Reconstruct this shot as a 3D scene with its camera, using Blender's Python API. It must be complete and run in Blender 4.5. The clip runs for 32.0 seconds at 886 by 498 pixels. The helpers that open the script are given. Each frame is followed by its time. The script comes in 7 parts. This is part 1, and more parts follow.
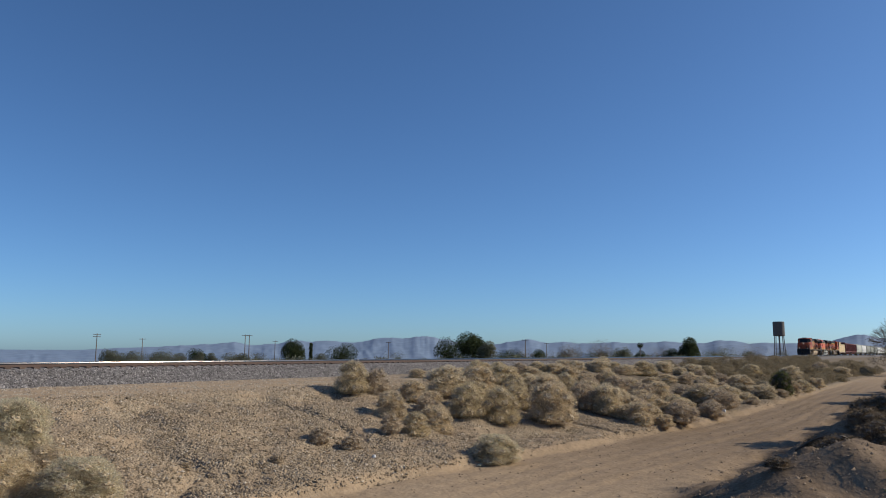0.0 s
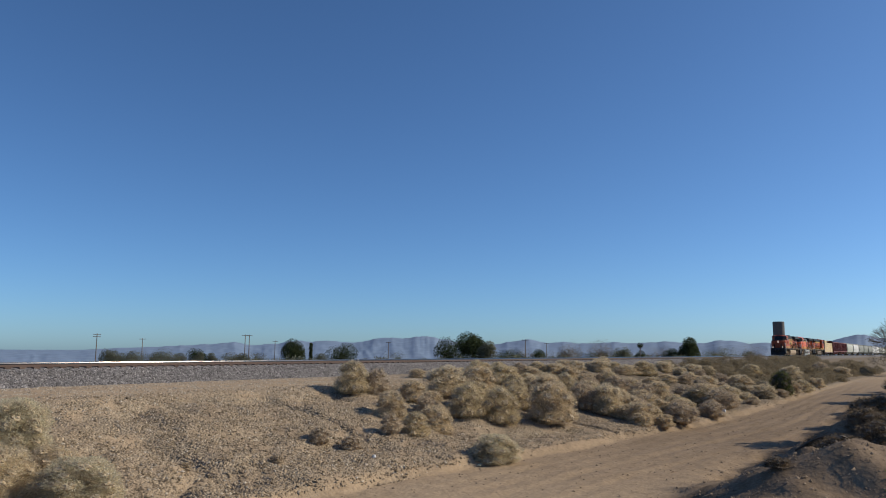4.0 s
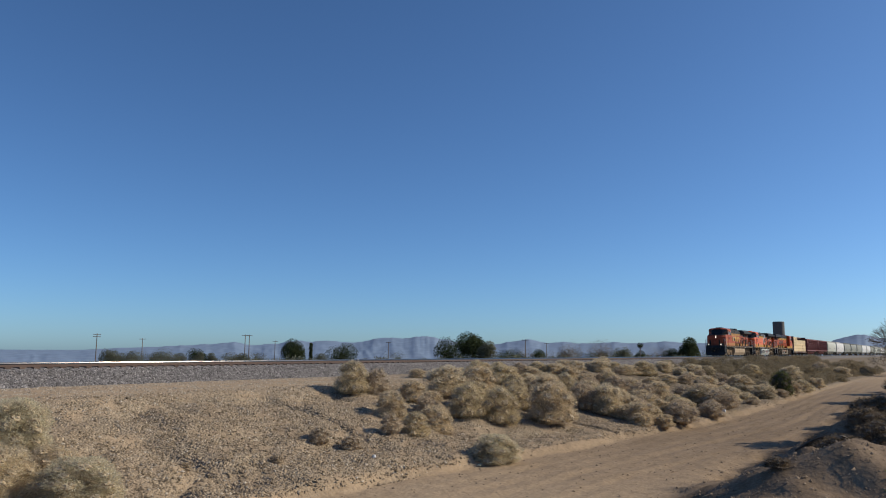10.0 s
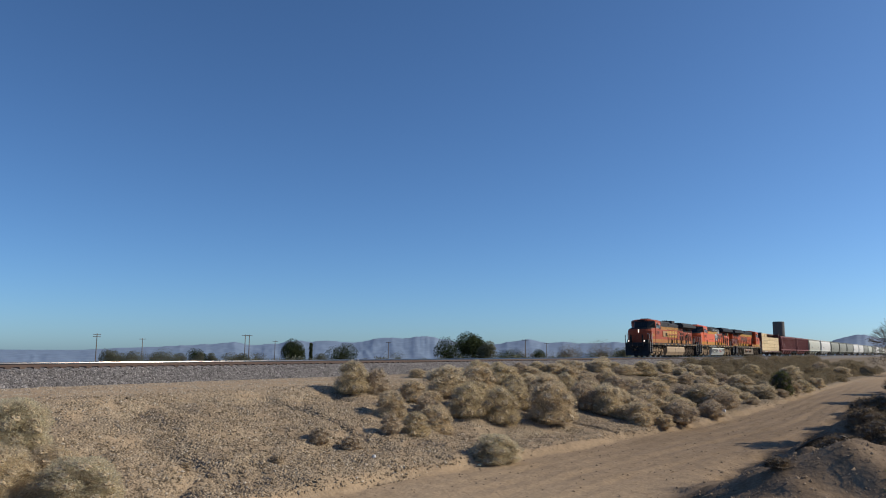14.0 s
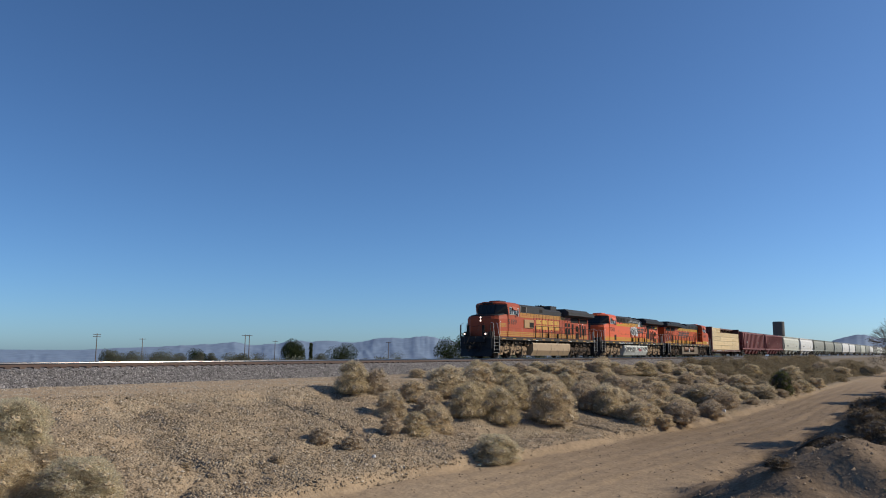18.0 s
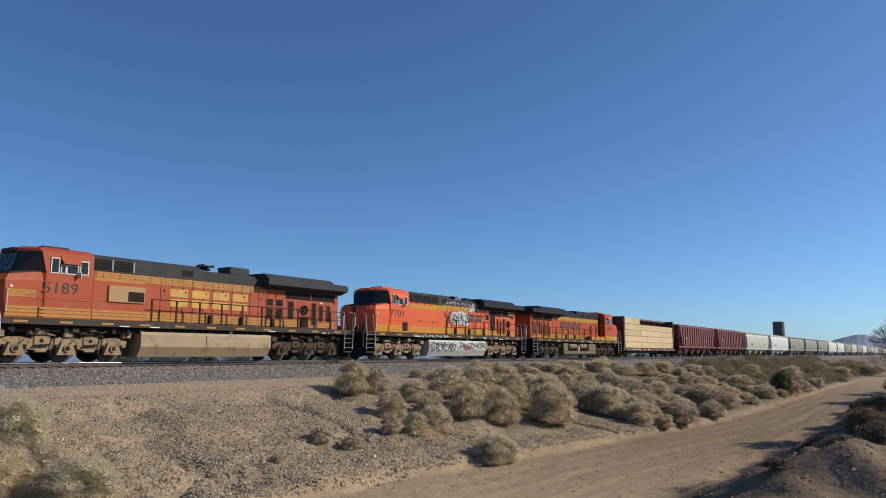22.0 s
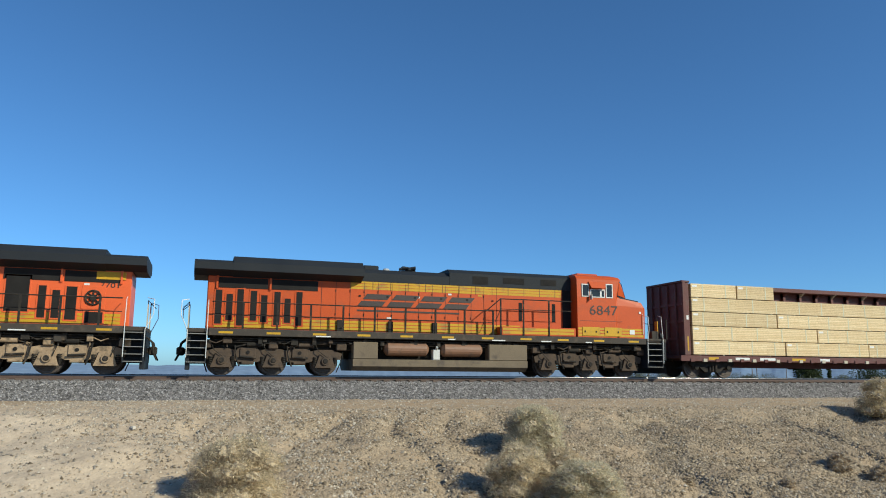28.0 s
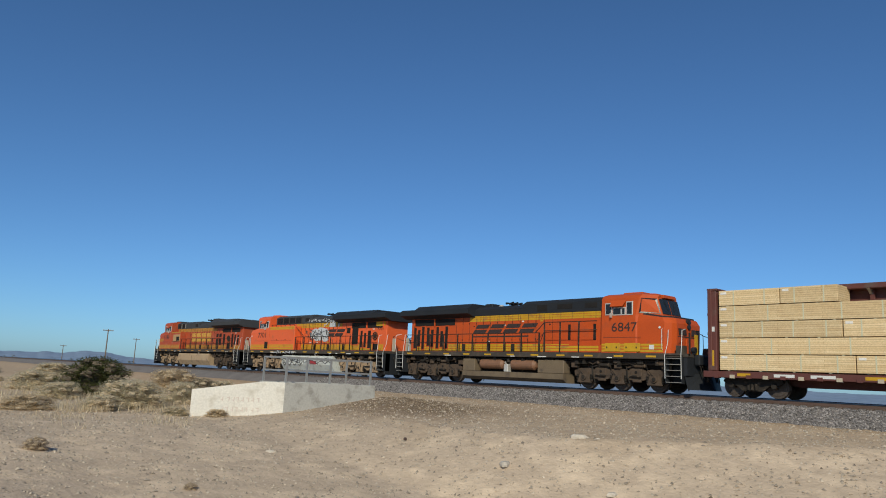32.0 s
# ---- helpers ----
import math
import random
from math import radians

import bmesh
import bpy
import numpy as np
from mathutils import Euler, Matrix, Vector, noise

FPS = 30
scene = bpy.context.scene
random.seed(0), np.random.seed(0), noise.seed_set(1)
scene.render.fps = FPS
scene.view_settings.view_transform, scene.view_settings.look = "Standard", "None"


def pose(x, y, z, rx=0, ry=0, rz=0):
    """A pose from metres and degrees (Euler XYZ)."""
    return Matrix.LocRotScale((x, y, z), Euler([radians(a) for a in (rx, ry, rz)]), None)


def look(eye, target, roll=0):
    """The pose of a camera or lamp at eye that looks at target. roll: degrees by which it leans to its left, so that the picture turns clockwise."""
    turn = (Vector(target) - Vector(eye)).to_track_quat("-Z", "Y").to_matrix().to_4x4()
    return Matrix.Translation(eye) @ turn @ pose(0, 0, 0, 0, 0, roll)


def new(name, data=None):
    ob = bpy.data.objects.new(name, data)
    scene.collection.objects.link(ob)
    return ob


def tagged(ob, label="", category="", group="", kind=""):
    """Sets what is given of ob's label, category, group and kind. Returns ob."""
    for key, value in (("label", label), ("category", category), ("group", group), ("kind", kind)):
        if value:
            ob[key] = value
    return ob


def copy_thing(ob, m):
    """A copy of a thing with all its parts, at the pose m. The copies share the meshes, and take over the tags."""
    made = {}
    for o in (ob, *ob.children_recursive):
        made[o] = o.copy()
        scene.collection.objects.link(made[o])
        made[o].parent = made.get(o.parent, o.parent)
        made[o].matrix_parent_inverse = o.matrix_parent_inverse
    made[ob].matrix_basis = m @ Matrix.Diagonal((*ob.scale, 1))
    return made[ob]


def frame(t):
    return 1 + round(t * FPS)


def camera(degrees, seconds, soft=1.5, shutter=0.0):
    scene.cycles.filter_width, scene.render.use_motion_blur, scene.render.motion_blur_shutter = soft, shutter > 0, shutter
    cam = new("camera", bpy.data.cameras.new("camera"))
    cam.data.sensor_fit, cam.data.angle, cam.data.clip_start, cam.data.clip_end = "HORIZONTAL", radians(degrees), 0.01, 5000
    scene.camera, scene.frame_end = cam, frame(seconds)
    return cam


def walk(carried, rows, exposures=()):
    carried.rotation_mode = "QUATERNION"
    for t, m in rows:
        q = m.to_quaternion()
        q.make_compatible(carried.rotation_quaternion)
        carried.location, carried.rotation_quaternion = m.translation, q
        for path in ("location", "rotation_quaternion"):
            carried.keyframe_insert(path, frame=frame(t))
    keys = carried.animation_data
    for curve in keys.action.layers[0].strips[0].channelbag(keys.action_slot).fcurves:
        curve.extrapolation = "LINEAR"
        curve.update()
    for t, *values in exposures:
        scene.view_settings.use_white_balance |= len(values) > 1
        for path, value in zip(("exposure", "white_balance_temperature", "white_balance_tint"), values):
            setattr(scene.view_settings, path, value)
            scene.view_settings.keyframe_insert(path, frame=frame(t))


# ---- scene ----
EYE = 30.2
RAIL = 0.12
SUN = Vector((0.555, -0.66, 0.505)).normalized()

# ---- camera and its walk ----
cam = camera(62.4, 32.0, soft=1.0)
PATH = [  # seconds, x, y, z, yaw, pitch, roll
    (0, -0.000, -30.229, 0.615, -55.824, 8.010, -0.272),
    (23.3, -0.000, -30.229, 0.615, -55.824, 8.010, -0.272),
    (23.5, 0.014, -30.191, 0.585, -55.962, 8.130, -0.218),
    (24, 0.244, -29.988, 0.432, -47.345, 8.672, -0.179),
    (24.5, 0.293, -29.948, 0.404, -36.699, 9.067, -0.263),
    (25, 0.312, -29.931, 0.375, -29.901, 9.317, -0.268),
    (25.2, 0.330, -29.938, 0.372, -26.750, 9.370, -0.300),
    (25.5, 0.356, -29.945, 0.370, -25.417, 9.442, -0.352),
    (26, 0.349, -29.925, 0.348, -32.406, 9.416, -0.198),
    (26.5, 0.342, -29.893, 0.342, -35.843, 9.372, -0.099),
    (28.5, 0.485, -30.214, 0.404, -9.951, 9.711, -0.620),
    (29, 0.391, -30.059, 0.309, -3.070, 10.082, -0.741),
    (29.5, 0.270, -30.037, 0.260, 6.292, 10.289, -1.031),
    (30, 0.284, -30.063, 0.326, 21.571, 10.217, -1.580),
    (30.5, 0.257, -30.124, 0.361, 32.132, 10.107, -2.000),
    (31, 0.068, -30.243, 0.362, 37.473, 10.074, -2.283),
    (31.5, 0.041, -30.232, 0.370, 44.031, 9.965, -2.461),
    (32, 0.055, -30.244, 0.379, 49.188, 9.869, -2.725),
]
walk(cam, [(t, pose(x, y, z, 90 + p, r, w)) for t, x, y, z, w, p, r in PATH], exposures=[(0, 0.02, 6500, 10), (21, 0.03, 6500, 10), (23.0, 0.1, 6500, 10), (23.5, 0.1, 6450, 8), (24.0, 0.13, 6330, 5), (24.6, 0.23, 6200, 1), (26, 0.29, 6080, -1), (28.5, 0.25, 6080, -1), (30, 0.08, 6120, 0), (31, -0.1, 6120, 1), (32, -0.18, 6400, 5)])

# ---- world and sun ----
world = bpy.data.worlds.new("sky")
scene.world = world
world.use_nodes = True
nt = world.node_tree
sky = nt.nodes.new("ShaderNodeTexSky")
sky.sky_type = "NISHITA"
sky.sun_disc = False
sky.sun_elevation = math.asin(SUN.z)
sky.sun_rotation = math.atan2(SUN.x, SUN.y)
sky.altitude = 1500
sky.air_density, sky.dust_density, sky.ozone_density = 0.84, 2.0, 5.8
nt.nodes["Background"].inputs[1].default_value = 0.114
tint = nt.nodes.new("ShaderNodeMix")
tint.data_type, tint.blend_type = "RGBA", "MULTIPLY"
tint.inputs[0].default_value, tint.inputs[7].default_value = 1.0, (0.79, 0.965, 1.045, 1)
nt.links.new(sky.outputs[0], tint.inputs[6])
nt.links.new(tint.outputs[2], nt.nodes["Background"].inputs[0])
sun = new("sun", bpy.data.lights.new("sun", "SUN"))
sun.data.energy, sun.data.angle, sun.data.color = 4.2, radians(0.55), (1.0, 0.89, 0.71)
sun.matrix_world = look((0, 0, 50), Vector((0, 0, 50)) - SUN)


# ---- materials ----
def shade(name, base, alt=None, rough=0.7, metal=0.0, fine=20.0, coarse=1.2, spread=0.35, bump=0.2, size=0.02, dirt=None, dirt_amount=0.0, emit=0.0, vary=0.0):
    """A surface: base to alt by coarse stains, fine grain, relief, and grime of its own shape."""
    m = bpy.data.materials.new(name)
    m.use_nodes = True
    n, l = m.node_tree.nodes, m.node_tree.links
    b = n["Principled BSDF"]
    b.inputs["Roughness"].default_value, b.inputs["Metallic"].default_value = rough, metal
    alt = alt or tuple(c * 0.7 for c in base)
    co = n.new("ShaderNodeTexCoord")

    def noise_tex(scale, detail=4.0):
        t = n.new("ShaderNodeTexNoise")
        t.inputs["Scale"].default_value, t.inputs["Detail"].default_value = scale, detail
        l.new(co.outputs["Object"], t.inputs["Vector"])
        return t

    def ramp(src, lo, hi):
        r = n.new("ShaderNodeMapRange")
        r.inputs[1].default_value, r.inputs[2].default_value = lo, hi
        l.new(src, r.inputs[0])
        return r.outputs[0]

    def mix(fac, a, c):
        x = n.new("ShaderNodeMix")
        x.data_type = "RGBA"
        if isinstance(fac, float):
            x.inputs[0].default_value = fac
        else:
            l.new(fac, x.inputs[0])
        for k, v in ((6, a), (7, c)):
            if isinstance(v, tuple):
                x.inputs[k].default_value = (*v, 1)
            else:
                l.new(v, x.inputs[k])
        return x.outputs[2]

    big, small = noise_tex(coarse), noise_tex(fine, 6.0)
    col = mix(ramp(big.outputs[0], 0.5 - spread, 0.5 + spread), base, alt)
    grain = mix(ramp(small.outputs[0], 0.3, 0.75), col, mix(0.5, col, tuple(c * 0.55 for c in base)))
    if dirt:
        grime = noise_tex(coarse * 2.3, 8.0)
        grain = mix(ramp(grime.outputs[0], 0.62 - dirt_amount * 0.3, 0.85 - dirt_amount * 0.2), grain, dirt)
    if vary:
        info = n.new("ShaderNodeObjectInfo")
        h = n.new("ShaderNodeHueSaturation")
        l.new(ramp(info.outputs["Random"], 0.0, 1.0), h.inputs["Fac"])
        h.inputs["Value"].default_value = 1 - vary
        l.new(grain, h.inputs["Color"])
        grain = h.outputs[0]
    l.new(grain, b.inputs["Base Color"])
    if bump:
        u = n.new("ShaderNodeBump")
        u.inputs["Strength"].default_value, u.inputs["Distance"].default_value = bump, size
        l.new(small.outputs[0], u.inputs["Height"])
        l.new(u.outputs[0], b.inputs["Normal"])
    rr = n.new("ShaderNodeMapRange")
    rr.inputs[3].default_value, rr.inputs[4].default_value = max(rough - 0.12, 0.03), min(rough + 0.12, 1)
    l.new(small.outputs[0], rr.inputs[0])
    l.new(rr.outputs[0], b.inputs["Roughness"])
    if emit:
        b.inputs["Emission Color"].default_value = (*base, 1)
        b.inputs["Emission Strength"].default_value = emit
    return m


# ---- mesh building ----
class Build:
    """Gathers faces for one mesh."""

    def __init__(self):
        self.v, self.f = [], []

    def add(self, vs, fs):
        o = len(self.v)
        self.v += [tuple(p) for p in vs]
        self.f += [tuple(i + o for i in q) for q in fs]
        return self

    def box(self, x0, x1, y0, y1, z0, z1, c=0.0):
        """A box; c cuts its edges back."""
        x0, x1, y0, y1, z0, z1 = min(x0, x1), max(x0, x1), min(y0, y1), max(y0, y1), min(z0, z1), max(z0, z1)
        c = min(c, (x1 - x0) / 3, (y1 - y0) / 3, (z1 - z0) / 3)
        if c <= 0:
            vs = [(x, y, z) for x in (x0, x1) for y in (y0, y1) for z in (z0, z1)]
            return self.add(vs, [(0, 1, 3, 2), (4, 6, 7, 5), (0, 4, 5, 1), (2, 3, 7, 6), (0, 2, 6, 4), (1, 5, 7, 3)])
        vs, idx = [], {}
        for i in (0, 1):
            for j in (0, 1):
                for k in (0, 1):
                    X, Y, Z = (x0, x1)[i], (y0, y1)[j], (z0, z1)[k]
                    dx, dy, dz = (c, -c)[i], (c, -c)[j], (c, -c)[k]
                    for a, q in enumerate(((X, Y + dy, Z + dz), (X + dx, Y, Z + dz), (X + dx, Y + dy, Z))):
                        idx[i, j, k, a] = len(vs)
                        vs.append(q)
        fs = []
        for s in (0, 1):
            fs.append([idx[s, j, k, 0] for j, k in ((0, 0), (0, 1), (1, 1), (1, 0))])
            fs.append([idx[i, s, k, 1] for i, k in ((0, 0), (1, 0), (1, 1), (0, 1))])
            fs.append([idx[i, j, s, 2] for i, j in ((0, 0), (0, 1), (1, 1), (1, 0))])
            if s:
                fs[-1].reverse(), fs[-2].reverse(), fs[-3].reverse()
        for a in (0, 1):
            for b2 in (0, 1):
                fs.append([idx[0, a, b2, 1], idx[1, a, b2, 1], idx[1, a, b2, 2], idx[0, a, b2, 2]])
                fs.append([idx[a, 0, b2, 0], idx[a, 1, b2, 0], idx[a, 1, b2, 2], idx[a, 0, b2, 2]])
                fs.append([idx[a, b2, 0, 0], idx[a, b2, 1, 0], idx[a, b2, 1, 1], idx[a, b2, 0, 1]])
        for i in (0, 1):
            for j in (0, 1):
                for k in (0, 1):
                    fs.append([idx[i, j, k, a] for a in (0, 1, 2)])
        return self.add(vs, fs)

    def tube(self, p, q, r, n=8, r2=None):
        p, q = Vector(p), Vector(q)
        d = (q - p).normalized()
        a = d.orthogonal().normalized()
        b = d.cross(a)
        r2 = r if r2 is None else r2
        ring = [(math.cos(2 * math.pi * i / n), math.sin(2 * math.pi * i / n)) for i in range(n)]
        vs = [p + (a * c + b * s) * r for c, s in ring] + [q + (a * c + b * s) * r2 for c, s in ring]
        fs = [(i, (i + 1) % n, n + (i + 1) % n, n + i) for i in range(n)] + [tuple(range(n - 1, -1, -1)), tuple(range(n, 2 * n))]
        return self.add(vs, fs)

    def path(self, pts, r, n=6):
        for p, q in zip(pts, pts[1:]):
            self.tube(p, q, r, n)
        return self

    def prism(self, pts, axis, a0, a1):
        """A flat outline drawn out along an axis; the outline's two numbers are the other axes in order."""
        def at(p, a):
            c = list(p)
            c.insert("xyz".index(axis), a)
            return tuple(c)
        n = len(pts)
        vs = [at(p, a0) for p in pts] + [at(p, a1) for p in pts]
        return self.add(vs, [(i, (i + 1) % n, n + (i + 1) % n, n + i) for i in range(n)] + [tuple(range(n - 1, -1, -1)), tuple(range(n, 2 * n))])

    def loft(self, rings):
        """Skins rings of equally many points, closed at both ends."""
        n = len(rings[0])
        vs = [p for r in rings for p in r]
        fs = [(k * n + i, k * n + (i + 1) % n, (k + 1) * n + (i + 1) % n, (k + 1) * n + i) for k in range(len(rings) - 1) for i in range(n)]
        return self.add(vs, fs + [tuple(range(n - 1, -1, -1)), tuple(range((len(rings) - 1) * n, len(rings) * n))])

    def mesh(self, name, mat, fix=True):
        me = bpy.data.meshes.new(name)
        me.from_pydata(self.v, [], self.f)
        me.materials.append(mat)
        if fix:
            bm = bmesh.new()
            bm.from_mesh(me)
            bmesh.ops.recalc_face_normals(bm, faces=bm.faces)
            bm.to_mesh(me)
            bm.free()
        return me


def part(name, build, material, parent=None, label="", fix=True):
    me = build if isinstance(build, bpy.types.Mesh) else build.mesh(name, material, fix)
    ob = new(name, me)
    if parent is not None:
        ob.parent = parent
    if label:
        ob["label"] = label
    return ob


def thing(name, label, category, group="", kind="", at=None):
    ob = new(name)
    ob.empty_display_size = 0.2
    tagged(ob, label, category, group, kind)
    if at is not None:
        ob.matrix_world = at
    return ob


def array_mesh(name, verts, faces, mat):
    """A mesh from whole arrays of places and of equal faces."""
    me = bpy.data.meshes.new(name)
    k = faces.shape[1]
    me.vertices.add(len(verts))
    me.vertices.foreach_set("co", verts.astype(np.float32).ravel())
    me.loops.add(faces.size)
    me.loops.foreach_set("vertex_index", faces.astype(np.int32).ravel())
    me.polygons.add(len(faces))
    me.polygons.foreach_set("loop_start", np.arange(0, faces.size, k, dtype=np.int32))
    me.materials.append(mat)
    me.update(calc_edges=True)
    return me


# ---- the lie of the land ----
def step(a, b, v):
    t = np.clip((v - a) / (b - a), 0, 1)
    return t * t * (3 - 2 * t)


def lattice(x, y, seed):
    """Smooth random heights between -1 and 1, one for each unit square."""
    i, j = np.floor(x), np.floor(y)
    u, v = x - i, y - j
    u, v = u * u * (3 - 2 * u), v * v * (3 - 2 * v)

    def corner(a, b):
        w = np.sin(a * 127.1 + b * 311.7 + seed * 74.7) * 43758.5453
        return 2 * (w - np.floor(w)) - 1

    return (corner(i, j) * (1 - u) + corner(i + 1, j) * u) * (1 - v) + (corner(i, j + 1) * (1 - u) + corner(i + 1, j + 1) * u) * v


def rough_ground(x, y, size, seed, octaves=4):
    return sum(lattice(x * 2 ** k / size, y * 2 ** k / size, seed + k) * 0.55 ** k for k in range(octaves))


def ground_z(x, y):
    """The height of the ground: rail heads lie at RAIL, the track along x."""
    x, y = np.asarray(x, float), np.asarray(y, float)
    left = step(-4, -16, x)
    far_left = step(-20, -34, x)
    cy, cz = -8.2 - 6.3 * left * (1 - far_left), -0.85 - 0.35 * left
    fy = -17.0 - 3.0 * step(10, 45, x) - 1.2 * left
    road = -2.95 + 1.25 * step(-6, -27, x)
    shoulder = -0.72 + (cz + 0.72) * np.clip((-3.3 - y) / (-3.3 - cy), 0, 1)
    slope = cz + (road - cz) * np.clip((cy - y) / (cy - fy), 0, 1)
    z = np.where(y > cy, shoulder, slope)
    # rills running down the slope, a low scarp at its foot, wheel ruts along the road
    on_slope = step(cy + 0.3, cy - 1.2, y) * step(fy - 0.4, fy + 1.6, y) * step(-9, 3, x) * step(110, 70, x)
    warp = 0.8 * lattice(x / 2.3, y / 2.0, 5)
    rill = 1 - np.abs(lattice((x + warp) / 1.7, y / 6.5, 8))
    z = z - on_slope * 0.26 * rill ** 5 + on_slope * 0.12 * rough_ground(x, y, 1.6, 20)
    edge = fy + 0.35 * lattice(x / 2.1, y / 3.0, 3) + 0.15 * lattice(x / 0.6, y / 0.9, 4)
    east = step(2, 9, x) * step(140, 80, x)
    z = z + east * 0.24 * step(edge - 0.25, edge + 0.1, y) * step(edge + 2.4, edge + 0.4, y)
    for k, (off, deep) in enumerate(((-1.5, 0.03), (-2.45, 0.025), (-3.4, 0.04), (-4.9, 0.025))):
        line = fy + off + 0.16 * np.sin(x * 0.21 + k) + 0.05 * lattice(x / 1.2, 0 * x, 30 + k)
        z = z + east * deep * (0.7 + 0.6 * lattice(x / 3.0, 0 * x, 36 + k)) * (0.75 * np.exp(-((y - line - 0.34) / 0.14) ** 2) - np.exp(-((y - line) / 0.17) ** 2))
    rb = -24.3 - 1.0 * step(17, 45, x)
    broken = step(6, 11, x) * step(rb + 1.2, rb - 0.8, y) * step(120, 70, x)
    z = z + broken * (0.22 * rough_ground(x, y, 2.3, 40) + 0.11 * lattice(x / 0.55, y / 0.55, 47))
    bank = step(0, 3.4, rb - y) * (0.95 * step(-4, 10, x) + 0.25 + 0.25 * np.sin(x * 0.43 + 1) * np.sin(y * 0.6))
    z = z + np.where(y < rb, bank, 0)
    z = z + 1.4 * np.exp(-(x ** 2 + (y + EYE + 1) ** 2) / 22.0)
    z = z + 0.55 * np.exp(-((x - 15.6) ** 2 / 4.0 + (y + 28.6) ** 2 / 1.6)) + 0.6 * np.exp(-((x - 27) ** 2 + (y + 29) ** 2) / 6.0)
    z = z + 0.5 * np.exp(-((x + 25.8) ** 2 / 6.0 + (y + 10.9) ** 2 / 9.0))
    north = -0.72 - 0.02 * np.maximum(y - 3.3, 0)
    z = np.where(y > 0, north, z)
    near = np.exp(-((x / 90) ** 2)) * step(-3.5, -5, y)
    z = z + near * (0.02 * np.sin(x * 0.9 + 1.3 * np.sin(y * 0.5)) * np.cos(y * 0.8 + x * 0.2) + 0.012 * np.sin(x * 2.3 + y * 1.9))
    return z


def ground_material():
    m = shade("desert_ground", (0.40, 0.29, 0.185), (0.46, 0.345, 0.228), rough=0.95, fine=9.0, coarse=0.35, bump=0.5, size=0.05)
    n, l = m.node_tree.nodes, m.node_tree.links
    b = n["Principled BSDF"]
    b.inputs["Specular IOR Level"].default_value = 0.08
    base = b.inputs["Base Color"].links[0].from_socket
    att = n.new("ShaderNodeAttribute")
    att.attribute_name = "gravel"
    co = n.new("ShaderNodeTexCoord")
    vor = n.new("ShaderNodeTexVoronoi")
    vor.inputs["Scale"].default_value = 13.0
    l.new(co.outputs["Object"], vor.inputs["Vector"])
    fine_vor = n.new("ShaderNodeTexVoronoi")
    fine_vor.inputs["Scale"].default_value = 31.0
    l.new(co.outputs["Object"], fine_vor.inputs["Vector"])
    bw, bw2 = n.new("ShaderNodeSeparateColor"), n.new("ShaderNodeSeparateColor")
    l.new(vor.outputs["Color"], bw.inputs[0]), l.new(fine_vor.outputs["Color"], bw2.inputs[0])
    either = n.new("ShaderNodeMix")
    either.inputs[0].default_value = 0.45
    l.new(bw.outputs[0], either.inputs[2]), l.new(bw2.outputs[0], either.inputs[3])
    peb = n.new("ShaderNodeMix")
    peb.data_type = "RGBA"
    l.new(either.outputs[0], peb.inputs[0])
    peb.inputs[6].default_value, peb.inputs[7].default_value = (0.16, 0.125, 0.088, 1), (0.47, 0.375, 0.262, 1)
    nz = n.new("ShaderNodeTexNoise")
    nz.inputs["Scale"].default_value, nz.inputs["Detail"].default_value = 0.9, 7.0
    l.new(co.outputs["Object"], nz.inputs["Vector"])
    mr = n.new("ShaderNodeMapRange")
    mr.inputs[1].default_value, mr.inputs[2].default_value = 0.34, 0.54
    l.new(nz.outputs[0], mr.inputs[0])
    mu = n.new("ShaderNodeMath")
    mu.operation = "MULTIPLY"
    l.new(mr.outputs[0], mu.inputs[0]), l.new(att.outputs["Fac"], mu.inputs[1])
    x = n.new("ShaderNodeMix")
    x.data_type = "RGBA"
    l.new(mu.outputs[0], x.inputs[0]), l.new(base, x.inputs[6]), l.new(peb.outputs[2], x.inputs[7])
    far = n.new("ShaderNodeAttribute")
    far.attribute_name = "scrub"
    y = n.new("ShaderNodeMix")
    y.data_type = "RGBA"
    l.new(far.outputs["Fac"], y.inputs[0]), l.new(x.outputs[2], y.inputs[6])
    y.inputs[7].default_value = (0.175, 0.142, 0.104, 1)
    sand = n.new("ShaderNodeAttribute")
    sand.attribute_name = "sand"
    w = n.new("ShaderNodeMix")
    w.data_type = "RGBA"
    l.new(sand.outputs["Fac"], w.inputs[0]), l.new(y.outputs[2], w.inputs[6])
    pale = n.new("ShaderNodeMix")
    pale.data_type = "RGBA"
    l.new(mr.outputs[0], pale.inputs[0])
    pale.inputs[6].default_value, pale.inputs[7].default_value = (0.63, 0.50, 0.36, 1), (0.50, 0.395, 0.29, 1)
    l.new(pale.outputs[2], w.inputs[7])
    clod = n.new("ShaderNodeTexNoise")
    clod.inputs["Scale"].default_value, clod.inputs["Detail"].default_value = 3.4, 12.0
    clod.inputs["Roughness"].default_value = 0.68
    l.new(co.outputs["Object"], clod.inputs["Vector"])
    patch = n.new("ShaderNodeMapRange")
    patch.inputs[1].default_value, patch.inputs[2].default_value, patch.inputs[3].default_value, patch.inputs[4].default_value = 0.3, 0.7, 0.84, 1.12
    l.new(clod.outputs[0], patch.inputs[0])
    hv = n.new("ShaderNodeHueSaturation")
    l.new(patch.outputs[0], hv.inputs["Value"]), l.new(w.outputs[2], hv.inputs["Color"])
    l.new(hv.outputs[0], b.inputs["Base Color"])
